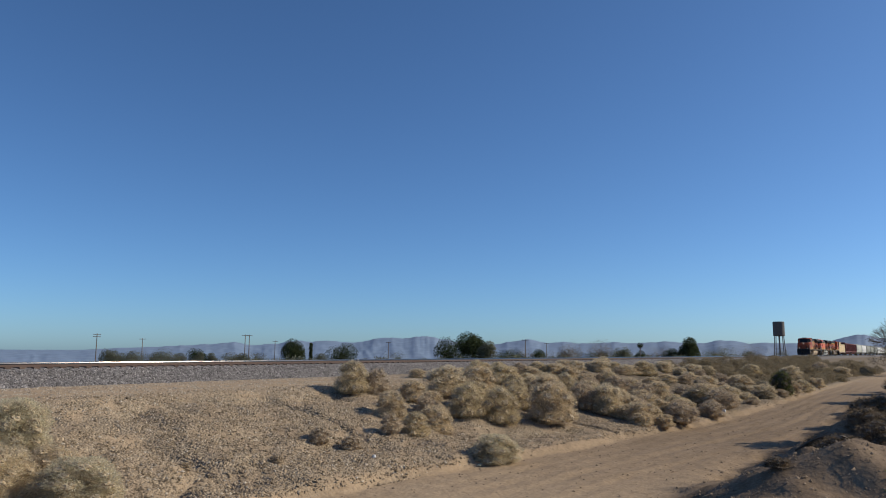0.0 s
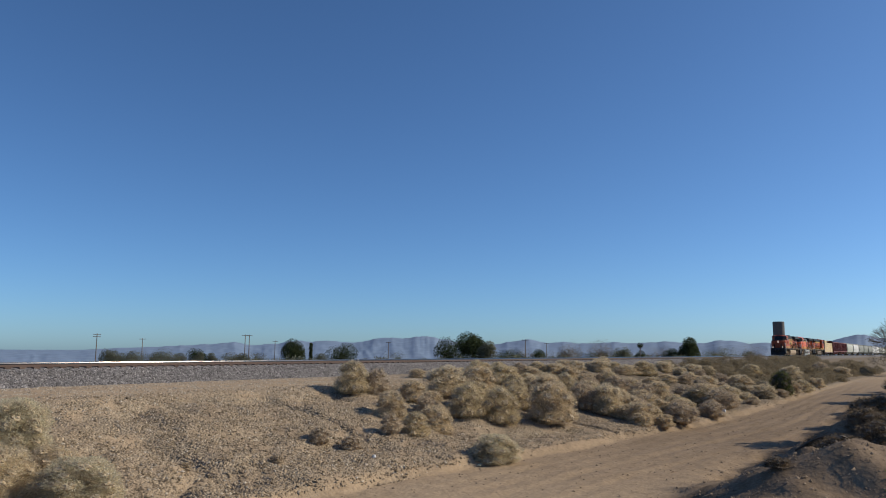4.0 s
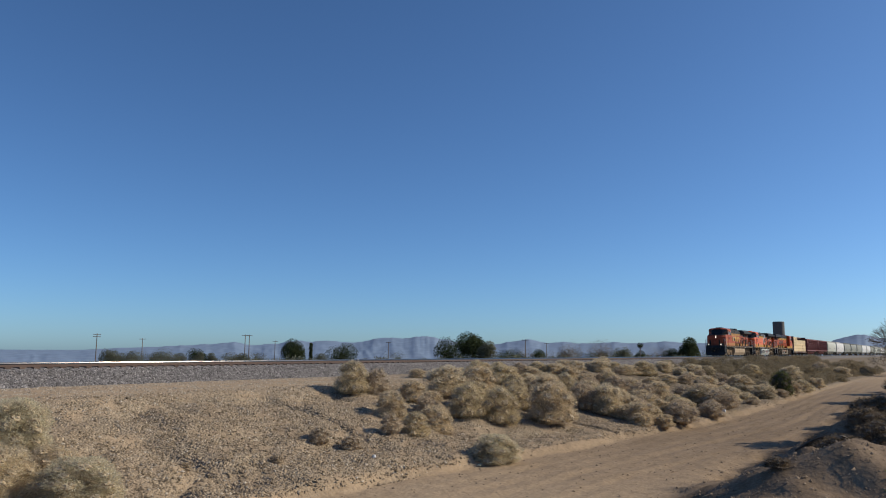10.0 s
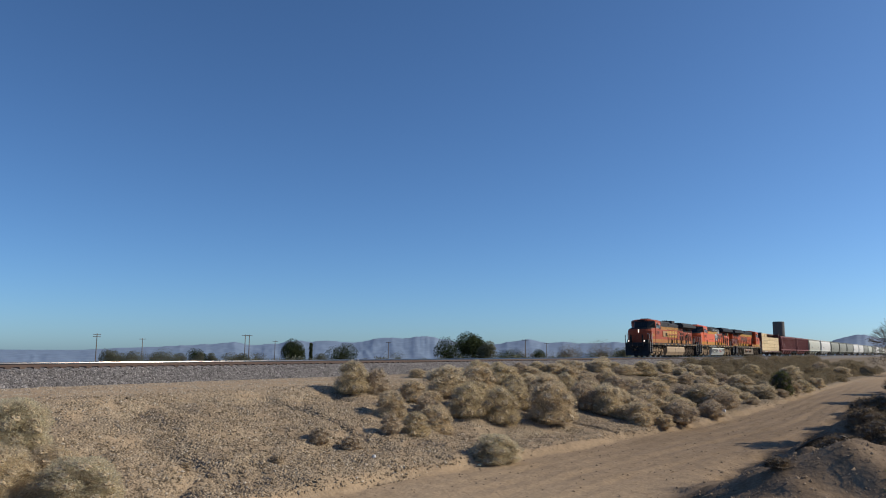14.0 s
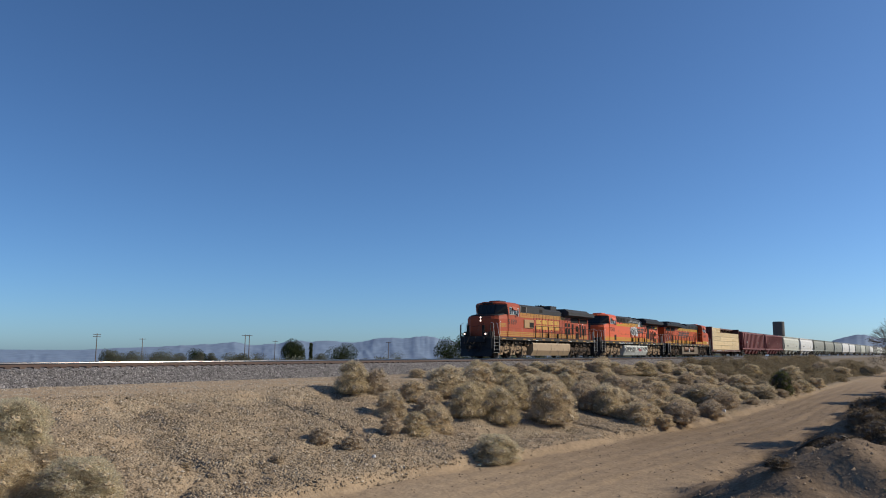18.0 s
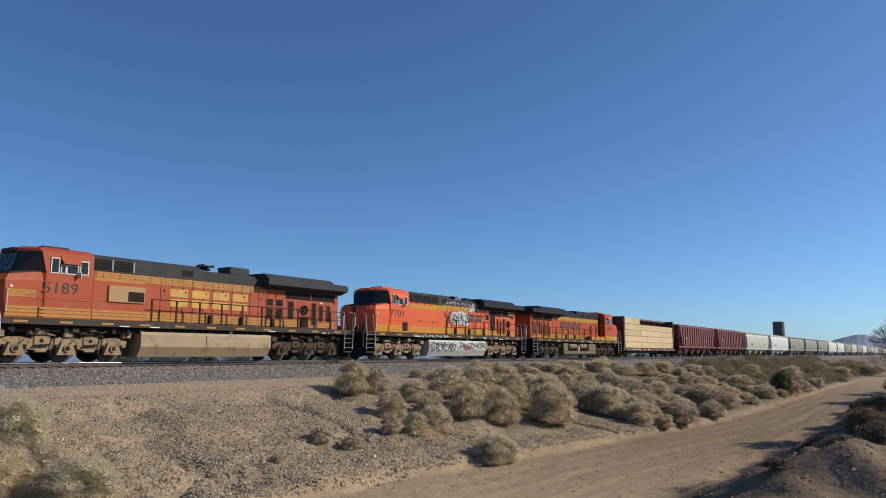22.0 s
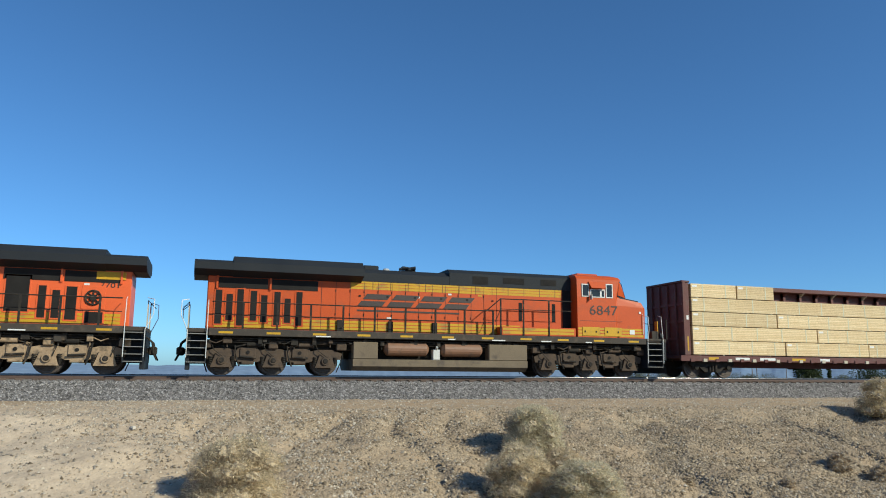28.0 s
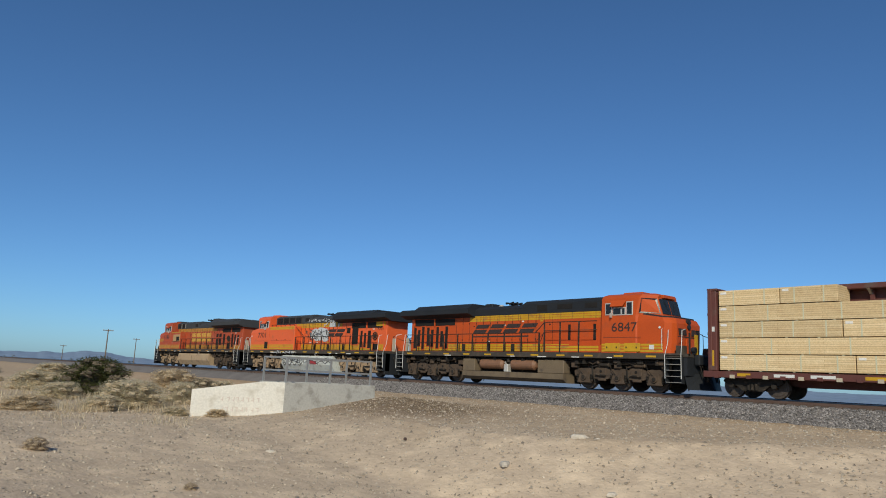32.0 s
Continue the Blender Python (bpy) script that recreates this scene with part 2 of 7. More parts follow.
    # Brown earth colour, taken darker to hold the tree shade as well.
    soil_shade = n.new("ShaderNodeAttribute")
    soil_shade.attribute_name = "soil_shade"
    so = n.new("ShaderNodeMix")
    so.data_type = "RGBA"
    l.new(soil_shade.outputs["Fac"], so.inputs[0]), l.new(hv.outputs[0], so.inputs[6])
    streak_map = n.new("ShaderNodeMapping")
    streak_map.inputs["Scale"].default_value = (0.12, 1.6, 1.0)
    streak_map.inputs["Rotation"].default_value = (0, 0, radians(5))
    streak = n.new("ShaderNodeTexNoise")
    streak.inputs["Scale"].default_value, streak.inputs["Detail"].default_value, streak.inputs["Roughness"].default_value = 1.0, 12.0, 0.72
    l.new(co.outputs["Object"], streak_map.inputs[0]), l.new(streak_map.outputs[0], streak.inputs["Vector"])
    band = n.new("ShaderNodeMapRange")
    band.inputs[1].default_value, band.inputs[2].default_value = 0.35, 0.65
    l.new(streak.outputs[0], band.inputs[0])
    earth = n.new("ShaderNodeMix")
    earth.data_type = "RGBA"
    l.new(band.outputs[0], earth.inputs[0])
    earth.inputs[6].default_value, earth.inputs[7].default_value = (0.105, 0.072, 0.047, 1), (0.215, 0.155, 0.105, 1)
    l.new(earth.outputs[2], so.inputs[7])
    l.new(so.outputs[2], b.inputs["Base Color"])
    bump = b.inputs["Normal"].links[0].from_node
    more = n.new("ShaderNodeBump")
    more.inputs["Strength"].default_value, more.inputs["Distance"].default_value = 0.35, 0.03
    l.new(clod.outputs[0], more.inputs["Height"]), l.new(bump.outputs[0], more.inputs["Normal"])
    stony = n.new("ShaderNodeBump")
    stony.invert = True
    stony.inputs["Distance"].default_value = 0.045
    l.new(mu.outputs[0], stony.inputs["Strength"])
    l.new(vor.outputs["Distance"], stony.inputs["Height"]), l.new(more.outputs[0], stony.inputs["Normal"]), l.new(stony.outputs[0], b.inputs["Normal"])
    return m


# ---- ground ----
def spaced(lo, hi, gap, far):
    """Coordinates: close together between lo and hi, wider and wider outside."""
    a = list(np.arange(lo, hi, gap))
    d, p = gap, lo
    while p > -far:
        d *= 1.16
        p -= d
        a.insert(0, p)
    d, p = gap, a[-1]
    while p < far:
        d *= 1.16
        p += d
        a.append(p)
    return np.array(a)


def ground():
    xs, ys = spaced(-34, 60, 0.2, 4600), spaced(-33.6, -3, 0.17, 4600)
    X, Y = np.meshgrid(xs, ys, indexing="ij")
    Z = ground_z(X, Y)
    rng = np.random.default_rng(3)
    Z = Z + rng.normal(0, 0.012, Z.shape) * (np.abs(X) < 80) * (np.abs(Y) < 40)
    nx, ny = X.shape
    i = np.arange(nx * ny).reshape(nx, ny)
    faces = np.stack([i[:-1, :-1], i[1:, :-1], i[1:, 1:], i[:-1, 1:]], -1).reshape(-1, 4)
    me = array_mesh("ground", np.stack([X, Y, Z], -1).reshape(-1, 3), faces, ground_material())
    fy = -17.0 - 3.0 * step(10, 45, X)
    rocky = (0.7 + 0.3 * step(4, 16, X)) * step(-3, 5, X) * step(-7.2, -9, Y) * (1 - step(fy + 0.8, fy - 0.3, Y))
    rocky = np.maximum(rocky, 0.35 * step(-5.2, -3.2, Y) * (Y < 0))
    heap = np.exp(-((X + 24.5) ** 2 / 14.0 + (Y + 10.6) ** 2 / 11.0))
    rocky = np.maximum(rocky, heap)
    cy = -8.2 - 6.3 * step(-4, -16, X)
    wave = 0.9 * np.sin(X * 0.7 + 1.3 * np.sin(Y * 0.9)) + 0.6 * np.sin(X * 1.9 + Y * 1.1)
    sandy = step(4, -4, X) * (0.5 + 0.5 * step(cy + 2.6 + wave, cy - 2.0 + wave, Y)) * step(-3.5, -5.5, Y) * (1 - 0.45 * step(-24, -34, X)) * (1 - 0.85 * heap)
    # Bare soil on mound and road, with the trees' shade painted in.
    soil_shade = np.maximum(step(6, 12, X) * step(-23.6, -25.2, Y) * 0.9, 0.6 * step(12, 34, X) * step(fy + 0.5, fy - 1.0, Y)) * step(140, 60, X)
    soil_shade = np.maximum(soil_shade, 0.85 * np.minimum(1.3 * heap, 1))
    scrub = np.maximum(step(12, 60, Y), step(-40, -120, Y)) * 0.92
    scrub = np.maximum(scrub, 0.85 * step(22, 42, X) * step(fy - 0.6, fy + 0.6, Y) * step(-2.5, -3.5, Y))
    for name, val in (("gravel", rocky), ("scrub", scrub), ("sand", sandy), ("soil_shade", soil_shade)):
        at = me.attributes.new(name, "FLOAT", "POINT")
        at.data.foreach_set("value", val.astype(np.float32).ravel())
    me.polygons.foreach_set("use_smooth", np.ones(len(faces), bool))
    return tagged(new("ground", me), "dry tan desert ground with gravel and sand", "ground", kind="structure")


ground()

STEEL = shade("rusty_rail_steel", (0.085, 0.05, 0.038), (0.12, 0.075, 0.058), rough=0.75, fine=30, coarse=2.0)
HEAD = shade("polished_rail_head", (0.20, 0.185, 0.175), (0.16, 0.145, 0.135), rough=0.17, metal=1.0, bump=0.0, fine=60)
for link in list(HEAD.node_tree.nodes["Principled BSDF"].inputs["Roughness"].links):
    HEAD.node_tree.links.remove(link)
TIE = shade("weathered_tie", (0.12, 0.085, 0.068), (0.175, 0.13, 0.105), rough=0.9, fine=25, coarse=3, vary=0.4)
BALLAST = shade("grey_ballast", (0.23, 0.212, 0.205), (0.13, 0.12, 0.116), rough=0.95, fine=11, coarse=0.8, bump=1.0, size=0.06)
STONE = shade("crushed_stone", (0.34, 0.318, 0.305), (0.17, 0.156, 0.15), rough=0.9, fine=9, coarse=5.0, spread=0.2, bump=0.3)
ROCK = shade("desert_rock", (0.38, 0.292, 0.195), (0.195, 0.148, 0.1), rough=0.95, fine=8, coarse=4.0, spread=0.2, bump=0.3)

for m in (BALLAST, STONE, ROCK, TIE):
    m.node_tree.nodes["Principled BSDF"].inputs["Specular IOR Level"].default_value = 0.1


def track():
    bed = Build().prism([(-3.35, -0.8), (-1.95, RAIL - 0.3), (-1.34, RAIL - 0.23), (-1.1, RAIL - 0.18), (1.1, RAIL - 0.18), (1.34, RAIL - 0.23), (1.95, RAIL - 0.3), (3.35, -0.8)], "x", -900, 1400)
    tagged(part("ballast_bed", bed, BALLAST), "grey crushed stone ballast under the railway track", "ballast", kind="structure")
    for y in (-0.7525, 0.7525):
        foot = Build().prism([(y - 0.075, -0.178), (y + 0.075, -0.178), (y + 0.075, -0.165), (y + 0.012, -0.145), (y + 0.009, -0.055), (y + 0.03, -0.044), (y - 0.03, -0.044), (y - 0.009, -0.055), (y - 0.012, -0.145), (y - 0.075, -0.165)], "x", -900, 1400)
        r = part("rail", foot, STEEL)
        r.location.z = RAIL
        tagged(r, "brown rusted steel rail with a polished head", "rail", "rails of the track", "structure")
        arc = [(y + 0.038 * math.cos(k * math.pi / 12) ** 0.6, -0.044 + 0.044 * math.sin(k * math.pi / 12) ** 0.6) for k in range(7)]
        arc += [(2 * y - u, z) for u, z in reversed(arc[:-1])]
        n = len(arc)
        top = Build().add([(x, u, z) for x in (-900, 1400) for u, z in arc], [(k, k + 1, n + k + 1, n + k) for k in range(n - 1)])
        head = part("rail_head", top, HEAD, r, "shiny worn running surface")
        head.data.polygons.foreach_set("use_smooth", [True] * len(head.data.polygons))


track()


# ---- the train ----
VEHICLES, WHEELS = [], []
ORANGE = shade("fresh_orange_paint", (0.75, 0.13, 0.036), (0.66, 0.115, 0.032), rough=0.42, fine=40, coarse=0.7, bump=0.03, dirt=(0.4, 0.12, 0.05), dirt_amount=0.08)
FADED = shade("faded_orange_paint", (0.43, 0.078, 0.03), (0.35, 0.066, 0.026), rough=0.55, fine=30, coarse=0.9, bump=0.05, dirt=(0.30, 0.12, 0.07), dirt_amount=0.2)
GRIMED = shade("grimy_orange_paint", (0.54, 0.084, 0.013), (0.44, 0.07, 0.014), rough=0.5, fine=35, coarse=0.8, bump=0.04, dirt=(0.27, 0.07, 0.03), dirt_amount=0.15)
YELLOW = shade("yellow_paint", (0.58, 0.34, 0.018), (0.46, 0.26, 0.02), rough=0.5, fine=35, coarse=1.1, bump=0.03, dirt=(0.2, 0.13, 0.06), dirt_amount=0.2)
WORN_YELLOW = shade("worn_yellow_paint", (0.47, 0.245, 0.026), (0.38, 0.17, 0.026), rough=0.6, fine=30, coarse=1.4, bump=0.03, dirt=(0.28, 0.09, 0.035), dirt_amount=0.32)
TAN_BOX = shade("tan_equipment_box", (0.44, 0.27, 0.12), (0.37, 0.23, 0.11), rough=0.7, fine=25, coarse=2)
BLACK = shade("black_roof_paint", (0.018, 0.021, 0.026), (0.03, 0.032, 0.036), rough=0.6, fine=30, coarse=0.8, bump=0.05)
GREYTOP = shade("dusty_grey_roof", (0.06, 0.063, 0.068), (0.04, 0.041, 0.044), rough=0.7, fine=30, coarse=0.9, bump=0.05)
DARK = shade("dark_grille_and_recess", (0.012, 0.011, 0.011), (0.03, 0.027, 0.025), rough=0.8, fine=40, coarse=2)
SILL = shade("grey_frame_paint", (0.055, 0.047, 0.04), (0.075, 0.063, 0.052), rough=0.75, fine=25, coarse=1.5, dirt=(0.12, 0.09, 0.065), dirt_amount=0.2)
UNDER = shade("sooty_underframe", (0.022, 0.02, 0.018), (0.045, 0.038, 0.032), rough=0.85, fine=20, coarse=2, dirt=(0.14, 0.10, 0.07), dirt_amount=0.2)
TRUCK_TAN = shade("dusty_tan_bogie", (0.42, 0.30, 0.19), (0.24, 0.17, 0.11), rough=0.9, fine=18, coarse=2.2, bump=0.4, dirt=(0.06, 0.05, 0.04), dirt_amount=0.35)
TRUCK_BROWN = shade("dusty_brown_bogie", (0.12, 0.085, 0.06), (0.055, 0.042, 0.034), rough=0.9, fine=18, coarse=2.2, bump=0.4, dirt=(0.05, 0.04, 0.035), dirt_amount=0.35)
WHEEL_STEEL = shade("dark_wheel_steel", (0.07, 0.055, 0.045), (0.11, 0.085, 0.07), rough=0.6, metal=0.4, fine=20, coarse=3)
TANK_BEIGE = shade("beige_tank", (0.42, 0.31, 0.19), (0.34, 0.24, 0.15), rough=0.7, fine=20, coarse=1.0, dirt=(0.12, 0.09, 0.065), dirt_amount=0.25)
TANK_WHITE = shade("whitewashed_tank", (0.62, 0.64, 0.60), (0.45, 0.47, 0.45), rough=0.7, fine=20, coarse=1.3, dirt=(0.2, 0.2, 0.19), dirt_amount=0.3)
TANK_BROWN = shade("brown_tank", (0.19, 0.142, 0.088), (0.115, 0.085, 0.054), rough=0.75, fine=20, coarse=1.1, dirt=(0.06, 0.045, 0.035), dirt_amount=0.3)
AIR_TANK = shade("rust_brown_air_tank", (0.25, 0.125, 0.07), (0.18, 0.095, 0.055), rough=0.6, fine=25, coarse=2, dirt=(0.09, 0.06, 0.045), dirt_amount=0.2)
WHITE = shade("white_paint", (0.72, 0.72, 0.70), (0.6, 0.6, 0.58), rough=0.55, fine=30, coarse=2)
ALU = shade("window_aluminium", (0.62, 0.60, 0.56), (0.5, 0.48, 0.45), rough=0.45, metal=0.3, fine=40, coarse=3)
LETTER = shade("dark_lettering", (0.032, 0.02, 0.016), (0.05, 0.03, 0.024), rough=0.6)
LETTER_YELLOW = shade("yellow_lettering", (0.62, 0.36, 0.05), (0.52, 0.28, 0.05), rough=0.6, dirt=(0.3, 0.12, 0.05), dirt_amount=0.25)
SPRAY = shade("sprayed_silver", (0.58, 0.60, 0.62), (0.42, 0.44, 0.46), rough=0.6, fine=20, coarse=2)
SPRAY_DARK = shade("sprayed_black", (0.06, 0.06, 0.065), (0.1, 0.1, 0.1), rough=0.7)
SPRAY_RED = shade("red_patch", (0.36, 0.03, 0.035), (0.3, 0.03, 0.03), rough=0.6)
TREAD = shade("worn_step_tread", (0.30, 0.29, 0.27), (0.22, 0.21, 0.2), rough=0.7)
LAMP = shade("lit_headlamp", (1.0, 0.74, 0.6), (1.0, 0.74, 0.6), emit=2.2, bump=0)
PALE_PATCH = shade("bare_primer_patch", (0.50, 0.44, 0.34), (0.45, 0.39, 0.30), rough=0.7)


def glass_material():
    m = shade("tinted_glass", (0.02, 0.025, 0.03), (0.02, 0.025, 0.03), rough=0.12, bump=0)
    m.node_tree.nodes["Principled BSDF"].inputs["Specular IOR Level"].default_value = 0.25
    return m


GLASS = glass_material()
for m in (FADED, ORANGE, GRIMED, YELLOW):
    m.node_tree.nodes["Principled BSDF"].inputs["Specular IOR Level"].default_value = 0.28
for m in (BLACK, UNDER, SILL, DARK, GREYTOP, TRUCK_TAN, TRUCK_BROWN):
    m.node_tree.nodes["Principled BSDF"].inputs["Specular IOR Level"].default_value = 0.15


def slab(quad, thick):
    """A plate over a four-cornered outline, standing out along its normal."""
    q = [Vector(p) for p in quad]
    n = (q[1] - q[0]).cross(q[3] - q[0]).normalized() * thick
    return Build().loft([[tuple(p) for p in q], [tuple(p + n) for p in q]])


def side_panel(x0, x1, z0, z1, y, thick=0.012, c=0.0):
    """A plate on the side of a vehicle at y, standing out away from the middle."""
    s = -1 if y < 0 else 1
    return Build().box(x0, x1, y, y + s * thick, z0, z1, c)


def lettering(text, height, material, width=None):
    cu = bpy.data.curves.new("lettering", "FONT")
    cu.body, cu.size, cu.extrude, cu.resolution_u = text, height * 1.37, 0.006, 3
    ob = bpy.data.objects.new("lettering", cu)
    me = bpy.data.meshes.new_from_object(ob)
    bpy.data.objects.remove(ob)
    co = np.empty(len(me.vertices) * 3)
    me.vertices.foreach_get("co", co)
    co = co.reshape(-1, 3)
    co[:, 0] -= co[:, 0].min()
    co[:, 1] -= co[:, 1].min()
    if width:
        co[:, 0] *= width / co[:, 0].max()
    me.vertices.foreach_set("co", co.ravel())
    me.materials.clear()
    me.materials.append(material)
    return me


def set_lettering(text, height, material, parent, x, z, y, width, label):
    """Lettering on a vehicle's side: it reads from outside; x is its edge nearest the front."""
    ob = part("lettering", lettering(text, height, material, width), material, parent, label)
    if y < 0:
        ob.matrix_basis = pose(x, y - 0.008, z, 90, 0, 0)
    else:
        ob.matrix_basis = pose(x + width, y + 0.008, z, 90, 0, 180)
    return ob


def wheelset(parent, x, radius, mat, turned, keyed=True):
    b = Build().tube((0, -0.95, 0), (0, 0.95, 0), 0.09, 10)
    for s in (-1, 1):
        b.tube((0, s * 0.685, 0), (0, s * 0.82, 0), radius, 26)
        b.tube((0, s * 0.655, 0), (0, s * 0.69, 0), radius + 0.028, 26)
        b.tube((0, s * 0.82, 0), (0, s * 0.835, 0), radius * 0.82, 20, radius * 0.78)
        for k in range(6):
            a = k * math.pi / 3
            b.tube((0.62 * radius * math.cos(a), s * 0.834, 0.62 * radius * math.sin(a)), (0.62 * radius * math.cos(a), s * 0.85, 0.62 * radius * math.sin(a)), 0.035, 6)
    ob = part("wheelset", b, mat, parent)
    ob.location = (x, 0, radius + 0.002)
    if keyed:
        WHEELS.append((ob, (x, 0, radius + 0.002), turned, radius))
    return ob


def loco_bogie(loco, axles, mat, turned):
    """A three-axle cast bogie: beams, boxed axle ends, springs, brake gear and pipes."""
    mid = axles[1]
    b = Build().box(axles[0] - 0.8, axles[2] + 0.8, -0.6, 0.6, 0.74, 1.3, 0.04)
    b.box(mid - 0.6, mid + 0.6, -0.8, 0.8, 0.9, 1.3, 0.04)
    for a in axles:
        b.box(a - 0.5, a + 0.3, -0.62, 0.62, 0.24, 0.85, 0.05)
    bogie = part("bogie", b, UNDER, loco, "dusty cast steel three axle bogie")
    rng = random.Random(int(axles[0] * 10))
    for s in (-1, 1):
        f = Build()
        top, low = [(axles[0] - 0.62, 0.62), (axles[0] - 0.66, 0.86), (axles[0] - 0.45, 0.94)], [(axles[0] - 0.36, 0.6)]
        for k, a in enumerate(axles):
            top += [(a - 0.24, 1.0), (a + 0.24, 1.0)]
            low += [(a - 0.2, 0.66), (a + 0.2, 0.66), (a + 0.36, 0.6)]
            if k < 2:
                m = (a + axles[k + 1]) / 2
                top += [(m - 0.42, 0.93), (m - 0.34, 1.06), (m + 0.34, 1.06), (m + 0.42, 0.93)]
                low += [(m - 0.36, 0.5), (m + 0.36, 0.5), (axles[k + 1] - 0.36, 0.6)]
        top += [(axles[2] + 0.45, 0.94), (axles[2] + 0.66, 0.86), (axles[2] + 0.62, 0.62)]
        f.prism(top + low[::-1], "y", s * 0.96, s * 1.1)
        for k in range(2):
            m = (axles[k] + axles[k + 1]) / 2
            f.box(m - 0.3, m + 0.3, s * 1.08, s * 1.15, 0.66, 1.02, 0.03)
            f.box(m - 0.24, m + 0.24, s * 1.0, s * 1.12, 0.4, 0.52, 0.03)
        part("side_frame", f, mat, bogie)
        for a in axles:
            j = Build().prism([(a - 0.22, 0.82), (a + 0.22, 0.82), (a + 0.27, 0.66), (a + 0.36, 0.4), (a + 0.4, 0.3), (a - 0.4, 0.3), (a - 0.36, 0.4), (a - 0.27, 0.66)], "y", s * 1.04, s * 1.19)
            j.tube((a, s * 1.21, 0.56), (a, s * 1.26, 0.56), 0.16, 14, 0.15)
            box = part("axle_box", j, mat, bogie)
            part("bearing_cap", Build().tube((a, s * 1.26, 0.56), (a, s * 1.29, 0.56), 0.1, 12, 0.085), UNDER, box)
            for d in (-0.4, 0.4):
                sp = Build()
                for z in np.arange(0.36, 0.72, 0.075):
                    sp.tube((a + d, s * 1.1, z), (a + d, s * 1.1, z + 0.045), 0.075, 8)
                part("coil_spring", sp, UNDER, bogie)
        for k in range(2):
            m = (axles[k] + axles[k + 1]) / 2
            cyl = Build().tube((m - 0.5, s * 1.18, 1.16), (m + 0.05, s * 1.18, 1.16), 0.085, 10).tube((m - 0.54, s * 1.18, 1.16), (m - 0.5, s * 1.18, 1.16), 0.06, 10, 0.1)
            cyl.tube((m + 0.05, s * 1.18, 1.16), (m + 0.5, s * 1.2, 1.05), 0.028, 6)
            part("brake_cylinder", cyl, UNDER if k else mat, bogie)
            part("brake_lever", Build().path([(m + 0.5, s * 1.2, 1.12), (m + 0.42, s * 1.21, 0.62), (m + 0.3, s * 1.2, 0.34)], 0.032, 5), UNDER, bogie)
            part("damper", Build().tube((m - 0.3, s * 1.2, 0.66), (m + 0.3, s * 1.2, 0.7), 0.04, 8), UNDER, bogie)
            # Dark disc on the plate, painting the inside of a hole.
            part("frame_hole", Build().tube((m, s * 1.165, 0.86), (m, s * 1.176, 0.86), 0.07, 10), DARK, bogie)
        pipe = lambda pts, r: part("brake_pipe", Build().path(pts, r, 5), UNDER, bogie)
        pipe([(axles[0] - 0.8, s * 1.2, 1.22), (axles[0] + 0.5, s * 1.22, 1.27), (mid, s * 1.22, 1.2), (axles[2] + 0.6, s * 1.2, 1.26)], 0.022)
        pipe([(axles[0] - 0.6, s * 1.16, 1.36), (mid - 0.2, s * 1.18, 1.32), (mid + 0.5, s * 1.2, 1.36), (axles[2] + 0.7, s * 1.16, 1.3)], 0.018)
        for a in (axles[0] - 0.7, axles[2] + 0.7):
            pipe([(a, s * 1.0, 1.5), (a, s * 1.02, 0.7), (a + (0.2 if a < mid else -0.2), s * 0.8, 0.12)], 0.022)
        for a in axles:
            pipe([(a + rng.uniform(-0.2, 0.2), s * 1.24, 0.62), (a + 0.3, s * 1.27, 0.95), (a + 0.45, s * 1.2, 1.3)], 0.015)
        for a0, a1, h0 in ((axles[0] - 0.82, axles[0] - 0.42, 0.98), (axles[2] + 0.4, axles[2] + 0.8, 1.0), (mid - 0.16, mid + 0.2, 1.0)):
            part("brake_bracket", Build().box(a0, a1, s * 1.02, s * 1.22, h0, h0 + 0.3, 0.03), mat, bogie)
    for a in axles:
        wheelset(bogie, a, 0.533, WHEEL_STEEL, turned)
    bogie.location.z = RAIL
    return bogie


